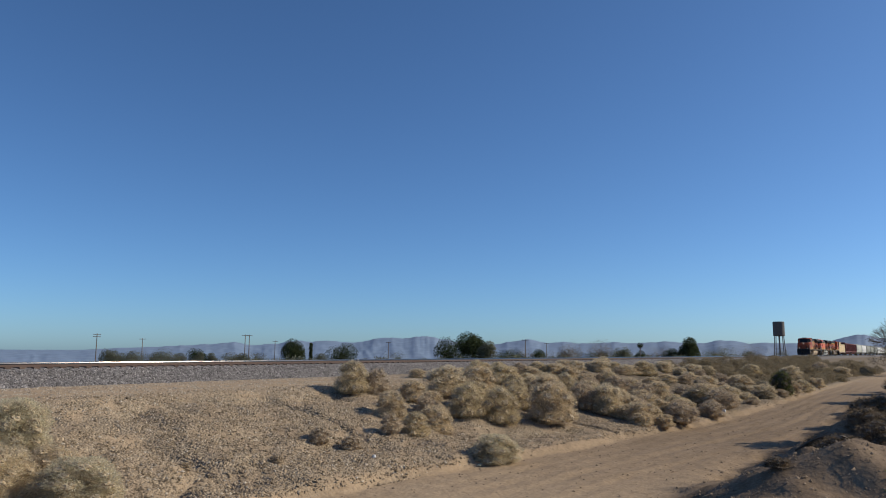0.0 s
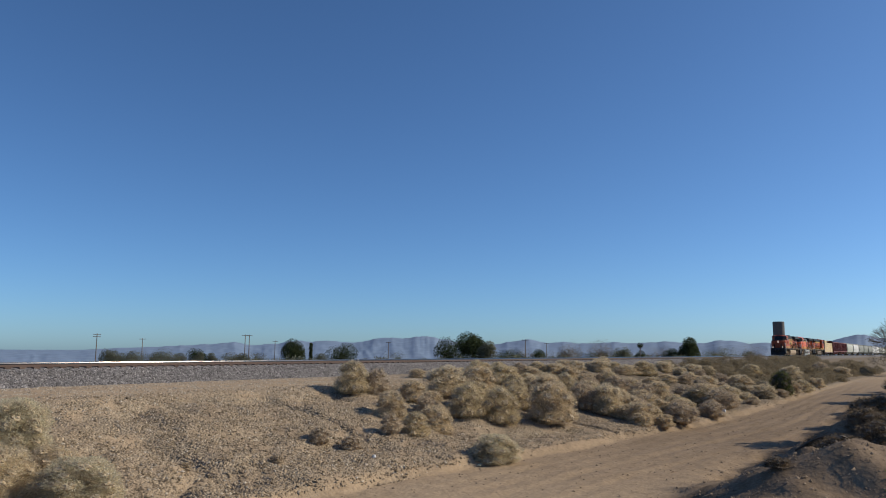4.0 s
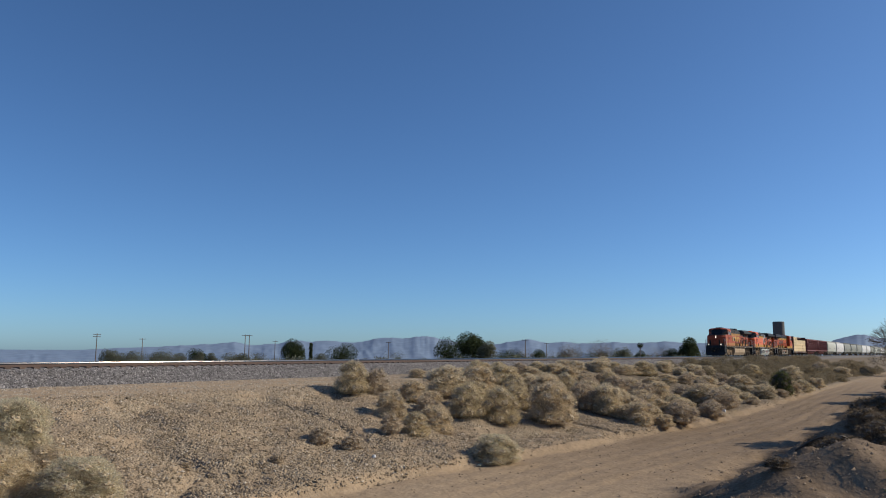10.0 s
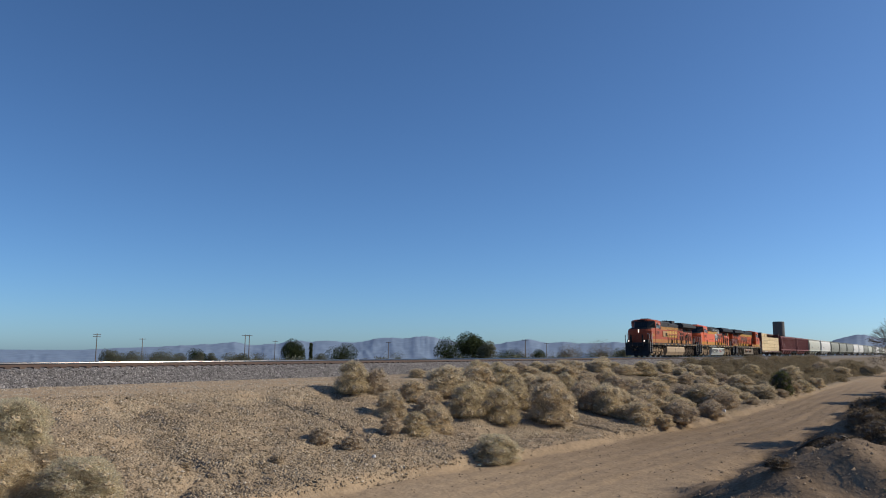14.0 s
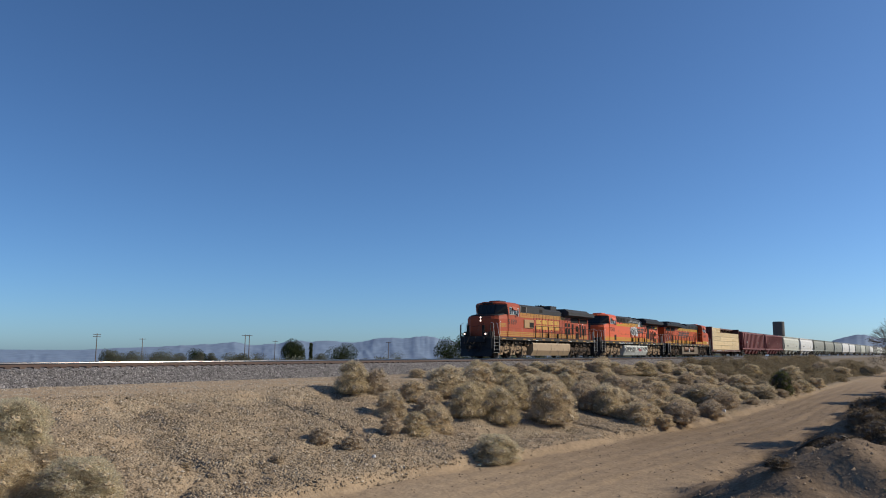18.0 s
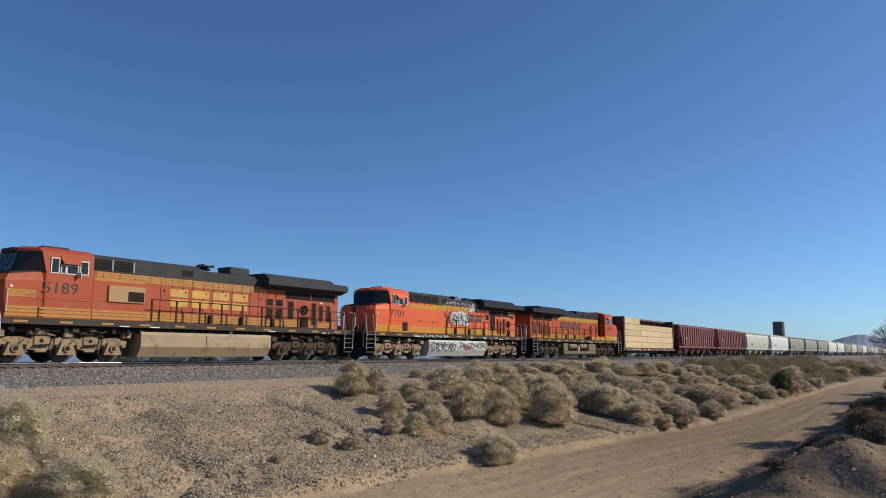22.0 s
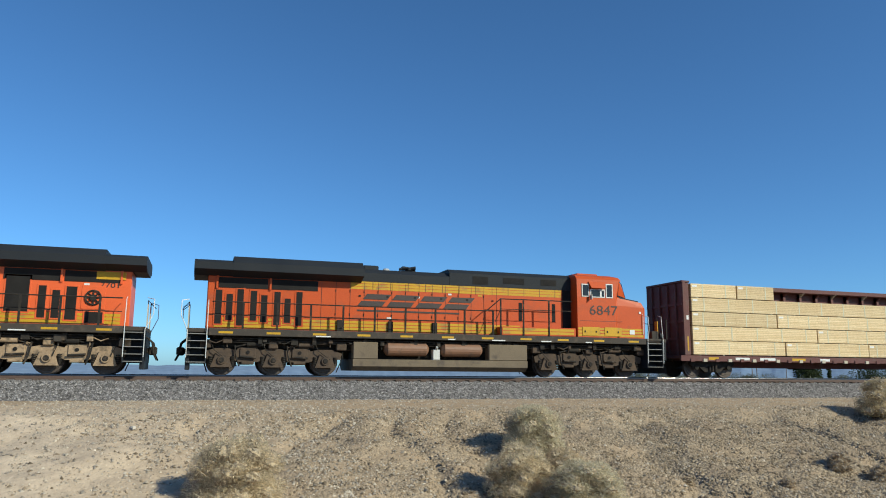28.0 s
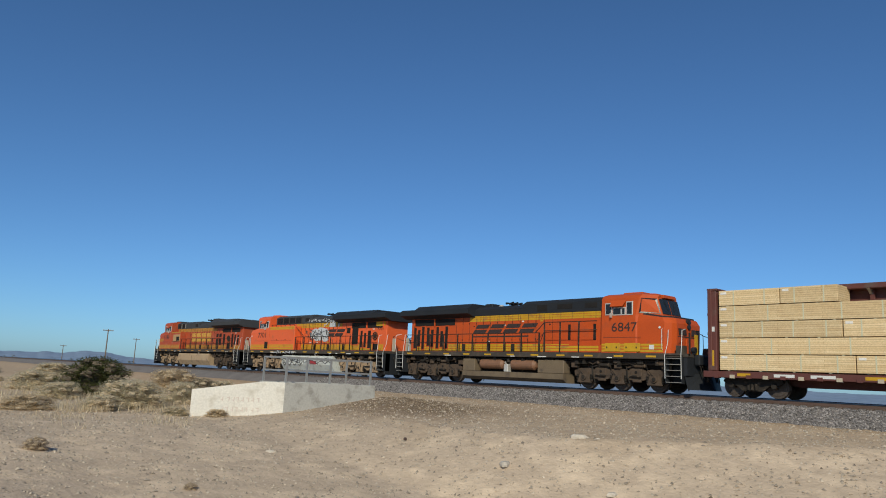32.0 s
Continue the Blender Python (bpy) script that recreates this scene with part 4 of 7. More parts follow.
        part("railing", Build().path([(first, y, 2.36), (20.9, y, 2.36)], 0.016), UNDER, lo)
        if kind == "trailing" or s > 0:
            for x in (9.25, 8.2, 7.0):
                part("stanchion", Build().box(x - 0.03, x + 0.03, y - 0.025, y + 0.025, 1.85, 3.4), UNDER, lo)
            part("railing", Build().path([(9.9, y, 2.85), (9.25, y, 3.38), (5.9, y, 3.38)], 0.024), UNDER, lo)
            part("railing", Build().path([(9.5, y, 2.4), (9.25, y, 2.95), (5.9, y, 2.95)], 0.016), UNDER, lo)
            # No recess is cut; a dark plate paints its shade.
            part("cab_recess", side_panel(5.63, 6.05, 2.2, 4.3, s * 0.9, 0.012), DARK, lo, "flat dark plate painting the shaded recess behind the cab")
            part("raised_deck", Build().box(5.7, 9.2, s * 0.92, s * 1.48, 1.85, 2.22, 0.02), body, lo)
            for z0 in (1.92, 2.06):
                part("yellow_stripe", side_panel(5.8, 9.15, z0, z0 + 0.11, s * 1.48, 0.006), band, lo)
            for x in (6.4, 8.0):
                part("vent", side_panel(x, x + 0.16, 2.5, 3.3, s * 0.9, 0.012), DARK, lo)
        else:
            end = 9.75 if kind == "second" else 8.05
            top_z = 3.72 if kind == "second" else 3.6
            part("equipment_locker", Build().box(5.62, end, s * 0.9, s * 1.49, 1.85, top_z, 0.025), body, lo, "orange equipment locker behind the cab")
            for z0, z1 in ((1.92, 2.03), (2.06, 2.17), (2.2, 2.3)):
                part("yellow_stripe", side_panel(5.66, end - 0.05, z0 - 0.02, z1 - 0.03, s * 1.49, 0.006), band, lo)
            part("yellow_stripe", side_panel(5.66, end - 0.05, top_z - 0.12, top_z - 0.02, s * 1.49, 0.006), band, lo)
            if kind == "second":
                part("yellow_stripe", side_panel(5.66, end - 0.05, top_z - 0.25, top_z - 0.14, s * 1.49, 0.006), band, lo)
            part("locker_seam", side_panel(5.9, end - 0.4, 2.6, 2.615, s * 1.49, 0.006), LETTER, lo)
            if kind == "lead":
                bx = part("battery_box", Build().box(6.3, 8.0, s * 1.3, s * 1.56, 2.62, 3.32, 0.02), TAN_BOX, lo, "tan equipment box with a dark grille")
                part("vent", side_panel(7.2, 7.95, 2.68, 3.1, s * 1.56, 0.01), DARK, bx)
            else:
                for x in (6.9, 8.3):
                    part("latch", side_panel(x, x + 0.05, 2.62, 2.7, s * 1.49, 0.02), UNDER, lo)
                # Thin dark plate on the cab side, painting a shaded step opening.
                part("step_recess", side_panel(4.9, 5.45, 1.95, 2.5, s * 1.506, 0.006), DARK, lo)
                part("hood_railing", Build().path([(5.8, s * 1.42, 3.86), (9.4, s * 1.42, 3.86), (10.6, s * 1.2, 3.0), (10.6, s * 1.2, 2.4)], 0.022), UNDER, lo)
                for x in (5.9, 6.6, 7.4, 8.1, 8.9):
                    part("rail_bracket", Build().path([(x, s * 1.45, 3.45), (x, s * 1.45, 3.86)], 0.022), UNDER, lo)
    # tank
    if kind == "trailing":
        t = part("fuel_tank", Build().prism([(-1.42, 0.78), (-1.42, 0.5), (-1.15, 0.32), (1.15, 0.32), (1.42, 0.5), (1.42, 0.78)], "x", 8.0, 15.5), tank, lo, "long brown fuel tank under the frame")
        for s in (-1, 1):
            for x0, x1 in ((10.0, 11.8), (12.35, 14.2)):
                a = Build().tube((x0 + 0.12, s * 1.15, 1.2), (x1 - 0.12, s * 1.15, 1.2), 0.28, 18)
                a.tube((x0, s * 1.15, 1.2), (x0 + 0.12, s * 1.15, 1.2), 0.14, 18, 0.28).tube((x1 - 0.12, s * 1.15, 1.2), (x1, s * 1.15, 1.2), 0.28, 18, 0.14)
                part("air_reservoir", a, AIR_TANK, lo, "rusty brown air reservoir cylinder")
            part("tank_box", Build().box(8.0, 9.75, s * 0.9, s * 1.4, 0.78, 1.45, 0.03), tank, lo)
            part("tank_box", Build().box(14.5, 15.5, s * 0.9, s * 1.4, 0.78, 1.45, 0.03), tank, lo)
            part("filler", Build().box(11.9, 12.2, s * 1.1, s * 1.4, 0.78, 1.2, 0.02).tube((12.05, s * 1.2, 1.0), (12.05, s * 1.45, 1.3), 0.05), ALU, lo)
        part("tank_core", Build().box(8.2, 15.3, -0.7, 0.7, 0.78, 1.2), UNDER, lo)
    else:
        t = part("fuel_tank", Build().prism([(-1.4, 1.42), (-1.46, 1.3), (-1.46, 0.78), (-1.2, 0.34), (1.2, 0.34), (1.46, 0.78), (1.46, 1.3), (1.4, 1.42)], "x", 8.0, 15.45), tank, lo, "long fuel tank under the frame")
        part("tank_seam", side_panel(11.4, 11.43, 0.8, 1.3, -1.46, 0.01), UNDER, t)
        part("filler", Build().tube((12.9, -1.3, 1.42), (12.9, -1.42, 1.56), 0.07), ALU, lo)
    if kind == "second":
        spray_art(lo)
    loco_bogie(lo, (2.9, 4.9, 6.88), TRUCK_TAN if kind == "lead" else bogies, turned)
    loco_bogie(lo, (16.55, 18.55, 20.45), bogies, turned)
    return lo


def spray_art(lo):
    """Sprayed shapes on the tank and hood: plain blots and strokes."""
    rng = random.Random(5)
    for cx, cz, rx, rz in ((11.9, 3.12, 0.62, 0.4), (12.7, 3.2, 0.6, 0.42), (13.35, 3.1, 0.5, 0.38), (12.3, 2.78, 0.55, 0.22), (13.4, 2.72, 0.45, 0.2), (11.6, 3.0, 0.35, 0.25)):
        pts = [(cx + rx * (1 + 0.12 * rng.uniform(-1, 1)) * math.cos(a), cz + rz * (1 + 0.12 * rng.uniform(-1, 1)) * math.sin(a)) for a in np.linspace(0, 2 * math.pi, 18)[:-1]]
        k = 0.92 + rng.uniform(0, 0.02)
        part("sprayed_patch", Build().prism(pts, "y", -0.9, -k), SPRAY, lo, "sprayed silver patch")
    strokes = Build()
    for p, q in (((11.1, 3.45), (13.9, 2.75)), ((11.3, 2.9), (13.8, 3.4)), ((11.2, 2.72), (12.2, 2.78)), ((11.9, 3.4), (12.5, 2.6))):
        strokes.path([(p[0], -0.945, p[1]), (q[0], -0.945, q[1])], 0.022, 4)
    part("sprayed_stroke", strokes, SPRAY_DARK, lo)
    def scribble(x0, x1, z0, z1, y, n, r, mat):
        for k in range(n):
            c = x0 + (x1 - x0) * (k + 0.5) / n
            pts = []
            for j in range(rng.choice((4, 5, 6))):
                pts.append((c + rng.uniform(-1, 1) * (x1 - x0) / n * 0.8, y - 0.0007 * k, rng.uniform(z0, z1)))
            part("sprayed_stroke", Build().path(pts, r, 4), mat, lo)

    scribble(6.2, 10.3, 1.56, 1.8, -1.532, 16, 0.016, SPRAY)
    scribble(10.8, 15.0, 4.0, 4.26, -0.914, 13, 0.02, SPRAY)
    scribble(13.2, 15.2, 3.6, 4.2, -0.918, 6, 0.026, SPRAY)
    scribble(11.2, 13.9, 2.62, 3.5, -0.94, 5, 0.024, SPRAY_DARK)
    scribble(10.6, 11.5, 2.7, 3.4, -0.925, 3, 0.016, SPRAY_DARK)
    part("faded_patch", side_panel(13.95, 14.75, 3.6, 3.9, -0.9, 0.016), SPRAY, lo, "bare silver patch over the stripes")
    y = -1.475
    scribble(8.15, 11.2, 0.8, 1.32, -1.472, 9, 0.018, SPRAY_DARK)
    scribble(11.7, 15.3, 0.8, 1.32, -1.472, 6, 0.014, SPRAY_DARK)
    for cx, r in ((8.5, 0.4), (9.3, 0.42), (10.1, 0.4), (10.85, 0.38)):
        ring = [(cx + r * math.cos(a), y, 0.98 + 0.22 * math.sin(a) * (1 + 0.3 * math.sin(3 * a))) for a in np.linspace(0, 2 * math.pi, 17)]
        part("sprayed_stroke", Build().path(ring, 0.022, 4), SPRAY_DARK, lo)
    cross = Build()
    for p, q in (((8.2, 1.3), (11.2, 0.82)), ((8.3, 0.82), (11.1, 1.28)), ((11.7, 1.3), (13.3, 0.95)), ((11.8, 0.95), (13.4, 1.3)), ((13.4, 1.28), (14.6, 0.85)), ((13.3, 0.86), (14.5, 1.24)), ((14.5, 1.28), (15.3, 0.9)), ((14.6, 0.9), (15.3, 1.25))):
        cross.path([(p[0], y, p[1]), (q[0], y, q[1])], 0.026, 4)
    part("sprayed_stroke", cross, SPRAY_DARK, lo)
    part("red_patch", side_panel(12.35, 13.25, 0.8, 1.06, -1.46, 0.02), SPRAY_RED, lo, "dark red painted patch on the tank")


lead = locomotive("5189", FADED, GREYTOP, TANK_BEIGE, TRUCK_BROWN, "lead", "faded orange and yellow diesel locomotive leading the train")
second = locomotive("7701", ORANGE, GREYTOP, TANK_WHITE, TRUCK_TAN, "second", "bright orange diesel locomotive with sprayed graffiti on hood and tank")
third = locomotive("6847", GRIMED, BLACK, TANK_BROWN, TRUCK_BROWN, "trailing", "orange diesel locomotive with a black roof running cab last")
VEHICLES += [(lead, 0.0, 0), (second, 21.66, 0), (third, 66.55, 180)]

# ---- freight cars ----
BROWN = shade("oxide_brown_steel", (0.125, 0.036, 0.028), (0.09, 0.03, 0.026), rough=0.7, fine=25, coarse=1.1, dirt=(0.1, 0.07, 0.055), dirt_amount=0.25)
MAROON = shade("maroon_hopper_paint", (0.22, 0.05, 0.05), (0.17, 0.045, 0.045), rough=0.65, fine=25, coarse=0.9, dirt=(0.13, 0.08, 0.07), dirt_amount=0.25)
CREAM = shade("cream_hopper_paint", (0.50, 0.51, 0.44), (0.43, 0.44, 0.38), rough=0.6, fine=20, coarse=0.8, dirt=(0.3, 0.27, 0.22), dirt_amount=0.3)
PALE = shade("white_hopper_paint", (0.66, 0.66, 0.64), (0.58, 0.57, 0.55), rough=0.6, fine=20, coarse=0.8, dirt=(0.33, 0.31, 0.28), dirt_amount=0.3)
GREY = shade("grey_hopper_paint", (0.24, 0.25, 0.215), (0.19, 0.2, 0.17), rough=0.65, fine=20, coarse=0.8, dirt=(0.18, 0.17, 0.15), dirt_amount=0.3)


def lumber_material():
    m = shade("fresh_sawn_lumber", (0.76, 0.585, 0.335), (0.83, 0.675, 0.42), rough=0.8, fine=18, coarse=2.5, bump=0.1, vary=0.18)
    n, l = m.node_tree.nodes, m.node_tree.links
    b = n["Principled BSDF"]
    base = b.inputs["Base Color"].links[0].from_socket
    co = n.new("ShaderNodeTexCoord")
    br = n.new("ShaderNodeTexBrick")
    br.offset, br.inputs["Scale"].default_value = 0.35, 1.0
    br.inputs["Brick Width"].default_value, br.inputs["Row Height"].default_value, br.inputs["Mortar Size"].default_value = 4.9, 0.083, 0.005
    br.inputs["Color1"].default_value, br.inputs["Color2"].default_value, br.inputs["Mortar"].default_value = (1, 1, 1, 1), (0.84, 0.79, 0.72, 1), (0.45, 0.36, 0.27, 1)
    mp = n.new("ShaderNodeMapping")
    mp.inputs["Rotation"].default_value = (radians(-90), 0, 0)
    l.new(co.outputs["Object"], mp.inputs[0]), l.new(mp.outputs[0], br.inputs["Vector"])
    x = n.new("ShaderNodeMix")
    x.data_type, x.blend_type = "RGBA", "MULTIPLY"
    x.inputs[0].default_value = 1.0
    l.new(base, x.inputs[6]), l.new(br.outputs[0], x.inputs[7]), l.new(x.outputs[2], b.inputs["Base Color"])
    return m


LUMBER = lumber_material()
STRAP = shade("pale_strap", (0.58, 0.58, 0.42), (0.50, 0.50, 0.36), rough=0.6)
TAG = shade("white_paper_tag", (0.78, 0.76, 0.72), (0.72, 0.7, 0.66), rough=0.8)


def car_bogie(parent, x, mat, keyed):
    b = Build().box(x - 0.25, x + 0.25, -1.05, 1.05, 0.45, 0.75, 0.03)
    bogie = part("bogie", b, mat, parent)
    for s in (-1, 1):
        f = Build().prism([(x - 1.25, 0.62), (x - 1.2, 0.72), (x - 0.6, 0.78), (x + 0.6, 0.78), (x + 1.2, 0.72), (x + 1.25, 0.62), (x + 1.05, 0.5), (x + 0.72, 0.5), (x + 0.42, 0.26), (x - 0.42, 0.26), (x - 0.72, 0.5), (x - 1.05, 0.5)], "y", s * 0.96, s * 1.1)
        for a in (-0.89, 0.89):
            f.tube((x + a, s * 1.08, 0.48), (x + a, s * 1.16, 0.48), 0.11, 10)
        for k in (-0.16, 0, 0.16):
            f.tube((x + k, s * 1.12, 0.3), (x + k, s * 1.12, 0.56), 0.06, 8)
        part("side_frame", f, mat, bogie)
    for a in (-0.89, 0.89):
        wheelset(bogie, x + a, 0.457, WHEEL_STEEL, False, keyed)
    bogie.location.z = RAIL


def couplers(parent, x0, x1):
    for a, d in ((x0, -1), (x1, 1)):
        part("coupler", Build().box(a, a + d * 0.75, -0.09, 0.09, 0.9, 1.1, 0.03).box(a + d * 0.45, a + d * 0.78, -0.16, 0.16, 0.84, 1.16, 0.05), UNDER, parent)


def lumber_car():
    c = thing("centerbeam_flatcar", "brown centerbeam flatcar carrying stacked lumber", "freight car")
    L = 18.4
    for s in (-1, 1):
        part("side_sill", Build().box(0.0, L, s * 1.36, s * 1.46, 0.88, 1.14, 0.01), BROWN, c)
        for k in range(26):
            x = 0.5 + k * 0.69
            part("stake_pocket", Build().box(x, x + 0.2, s * 1.38, s * 1.5, 0.86, 1.0), PALE_PATCH if k % 2 else BROWN, c)
        for x, w, col in ((1.5, 0.55, YELLOW), (3.0, 0.8, WHITE), (4.4, 0.9, WHITE), (6.3, 0.8, YELLOW), (8.0, 0.6, WHITE), (13.9, 0.4, WHITE)):
            part("stencil_bar", side_panel(x, x + w, 0.95, 1.07, s * 1.46, 0.006), col, c)
    part("deck", Build().box(0.0, L, -1.38, 1.38, 1.0, 1.14, 0.01), BROWN, c)
    part("center_sill", Build().prism([(0.3, 1.0), (L - 0.3, 1.0), (L - 3.6, 0.6), (3.6, 0.6)], "y", -0.3, 0.3), BROWN, c)
    for x0, x1 in ((0.24, 0.6), (L - 0.6, L - 0.24)):
        part("bulkhead", Build().box(x0, x1, -1.42, 1.42, 1.14, 4.5, 0.03), BROWN, c, "tall brown end bulkhead")
        for s in (-1, 1):
            part("corner_post", Build().box(x0 - 0.02, x0 + 0.16, s * 1.32, s * 1.46, 1.14, 4.6, 0.02), BROWN, c)
            part("placard", side_panel(x0 + 0.08, x0 + 0.28, 2.78, 2.98, s * 1.42, 0.01), WHITE, c)
            part("warning_strip", side_panel(x0 + 0.12, x0 + 0.24, 1.35, 2.0, s * 1.42, 0.01), YELLOW, c)
        out = -1 if x0 < 5 else 1
        face = x0 if out < 0 else x1
        for y in (-0.95, -0.32, 0.32, 0.95):
            part("end_rib", Build().box(face, face + out * 0.09, y - 0.05, y + 0.05, 1.14, 4.45, 0.01), BROWN, c)
        for z in (1.9, 2.7, 3.5):
            part("end_rib", Build().box(face, face + out * 0.06, -1.4, 1.4, z - 0.05, z + 0.05), BROWN, c)
        part("end_cap", Build().box(x0 - 0.05, x1 + 0.05, -1.44, 1.44, 4.5, 4.6, 0.02), BROWN, c)
    part("top_chord", Build().box(0.5, L - 0.5, -0.5, 0.5, 4.38, 4.6, 0.03), BROWN, c)
    part("center_web", Build().box(0.5, L - 0.5, -0.03, 0.03, 1.14, 4.4), BROWN, c)
    for k in range(17):
        x = 1.0 + k * 1.03
        part("center_post", Build().box(x, x + 0.16, -0.2, 0.2, 1.14, 4.4, 0.01), BROWN, c)
        part("chord_bracket", Build().prism([(0.0, 4.4), (-0.5, 4.4), (0.0, 4.05)], "x", x, x + 0.1), PALE_PATCH if k % 2 else BROWN, c)
    part("air_tank", Build().tube((8.0, 0.6, 0.75), (9.6, 0.6, 0.75), 0.2, 12), UNDER, c)
    car_bogie(c, 1.95, UNDER, True)
    car_bogie(c, L - 1.95, UNDER, True)
    couplers(c, 0.0, L)
    return c


flat = lumber_car()
VEHICLES.append((flat, 66.2, 0))
rng = random.Random(8)
TIERS = [((0.7, 6.0), (6.0, 11.2), (11.2, 13.3), (13.3, 17.7)), ((0.7, 8.0), (8.0, 13.0), (13.0, 17.7)), ((0.7, 5.6), (5.6, 13.1), (13.1, 17.7)), ((0.7, 13.2), (13.2, 17.7)), ((0.7, 3.3), (3.3, 5.5))]
for s in (-1, 1):
    for k, tier in enumerate(TIERS):
        for x0, x1 in tier:
            z0 = 1.16 + k * 0.665
            e = rng.uniform(0, 0.05)
            b = Build().box(x0 + 0.025, x1 - 0.025, s * 0.26, s * (1.40 + e * 0.6), z0 + 0.028, z0 + 0.66, 0.012)
            bundle = tagged(part("stacked_lumber", b, LUMBER), "banded bundle of pale sawn lumber on the flatcar", "lumber", "lumber bundles on the flatcar")
            n = max(2, round((x1 - x0) / 1.35))
            for j in range(n):
                x = x0 + (j + 0.5) * (x1 - x0) / n
                part("strap", side_panel(x, x + 0.05, z0 + 0.028, z0 + 0.66, s * (1.40 + e * 0.6), 0.006), STRAP, bundle)
                part("dunnage", Build().box(x - 0.3, x - 0.21, s * 0.28, s * 1.38, z0, z0 + 0.028), STRAP, bundle)
            part("paper_tag", side_panel(x0 + 0.1, x0 + 0.36, z0 + 0.5, z0 + 0.59, s * (1.40 + e * 0.6), 0.008), TAG, bundle, "white paper tag")
            VEHICLES.append((bundle, 66.2, 0))


def hopper(name, L, paint, ribbed, label):
    """A covered hopper car with sloped ends and bays below."""
    c = thing(name, label, "freight car", "hopper cars of the train")
    zt, zs, w = 4.2, 1.55, 1.5
    a0, a1 = 0.75, L - 0.75
    if ribbed:
        prof = [(-w, zs), (-w, zt - 0.05), (-1.2, zt + 0.12), (0, zt + 0.2), (1.2, zt + 0.12), (w, zt - 0.05), (w, zs)]
    else:
        prof = [(-w * 0.93, zs), (-w, zs + 0.5), (-w * 1.02, 2.9), (-w * 0.99, 3.6), (-w * 0.85, zt - 0.05), (-0.7, zt + 0.14), (0, zt + 0.2), (0.7, zt + 0.14), (w * 0.85, zt - 0.05), (w * 0.99, 3.6), (w * 1.02, 2.9), (w, zs + 0.5), (w * 0.93, zs)]
    def at(x, f):
        return [(x + f * 1.0 * (1 - (z - zs) / (zt - zs)), y, z) for y, z in prof]
    part("body", Build().loft([at(a0, 0.9), at(a1, -0.9)]), paint, c)
    part("end_slope", Build().prism([(a0 + 0.3, zs + 0.9), (a0 + 2.6, 1.05), (a0 + 3.2, 1.05), (a0 + 1.6, zs + 0.3)], "y", -1.3, 1.3).prism([(a1 - 0.3, zs + 0.9), (a1 - 2.6, 1.05), (a1 - 3.2, 1.05), (a1 - 1.6, zs + 0.3)], "y", -1.3, 1.3), paint, c)
    for s in (-1, 1):
        part("top_sill", Build().box(a0 - 0.1, a1 + 0.1, s * (w * 0.86), s * (w * 0.96), zt - 0.06, zt + 0.06), paint, c)
        part("side_sill", Build().box(0.2, L - 0.2, s * 1.36, s * 1.48, zs - 0.22, zs + 0.02), paint, c)
        if ribbed:
            for k in range(15):
                x = a0 + 1.1 + k * (a1 - a0 - 2.2) / 14
                part("rib", Build().box(x - 0.06, x + 0.06, s * w, s * (w + 0.11), zs, zt - 0.1, 0.015), paint, c)
            for k, x in enumerate((3.4, 3.9, 12.6, 13.1)):
                part("stencil_bar", side_panel(x + 0.1, x + 0.5, 2.5 - 0.35 * (k % 2), 2.72 - 0.35 * (k % 2), s * w, 0.008), WHITE, c)
        else:
            for x in (4.2, 5.4, L - 5.6):
                part("stencil_bar", side_panel(x, x + 0.9, 2.2, 2.4, s * w * 1.02, 0.01), SPRAY_DARK if x > 9 else GREYTOP, c)
        for x, d in ((0.25, 1), (L - 0.25, -1)):
            part("ladder", Build().path([(x, s * 1.42, 1.35), (x, s * 1.42, zt)], 0.025).path([(x + d * 0.4, s * 1.42, 1.35), (x + d * 0.4, s * 1.42, zt)], 0.025).path([(x, s * 1.42, 2.0), (x + d * 0.4, s * 1.42, 2.0)], 0.02).path([(x, s * 1.42, 2.6), (x + d * 0.4, s * 1.42, 2.6)], 0.02).path([(x, s * 1.42, 3.2), (x + d * 0.4, s * 1.42, 3.2)], 0.02).path([(x, s * 1.42, 3.8), (x + d * 0.4, s * 1.42, 3.8)], 0.02), paint, c)
    n = 4 if ribbed else 3
    for k in range(n):
        x = 3.6 + (k + 0.5) * (L - 7.2) / n
        h = (L - 7.2) / n / 2
        top_r = [(x - h, -1.35, zs), (x + h, -1.35, zs), (x + h, 1.35, zs), (x - h, 1.35, zs)]
        low_r = [(x - 0.35, -0.8, 0.55), (x + 0.35, -0.8, 0.55), (x + 0.35, 0.8, 0.55), (x - 0.35, 0.8, 0.55)]
        part("hopper_bay", Build().loft([low_r, top_r]), paint, c)
        part("gate", Build().box(x - 0.5, x + 0.5, -0.95, 0.95, 0.42, 0.55, 0.02), UNDER, c)
    part("roof_walk", Build().box(a0, a1, -0.35, 0.35, zt + 0.24, zt + 0.3), UNDER if ribbed else paint, c)
    for k in range(6):
        x = a0 + 1.2 + k * (a1 - a0 - 2.4) / 5
        part("hatch", Build().box(x - 0.4, x + 0.4, -0.55, 0.55, zt + 0.18, zt + 0.25, 0.02), paint, c)
    part("center_sill", Build().box(0.1, L - 0.1, -0.25, 0.25, 0.8, 1.1), UNDER, c)
    for x, d in ((0.2, 1), (L - 0.2, -1)):
        part("end_platform", Build().box(x, x + d * 1.6, -1.35, 1.35, 1.05, 1.15), UNDER, c)
        part("brake_rig", Build().box(x + d * 0.3, x + d * 0.8, -0.4, 0.4, 1.15, 1.7), UNDER, c)
    return c


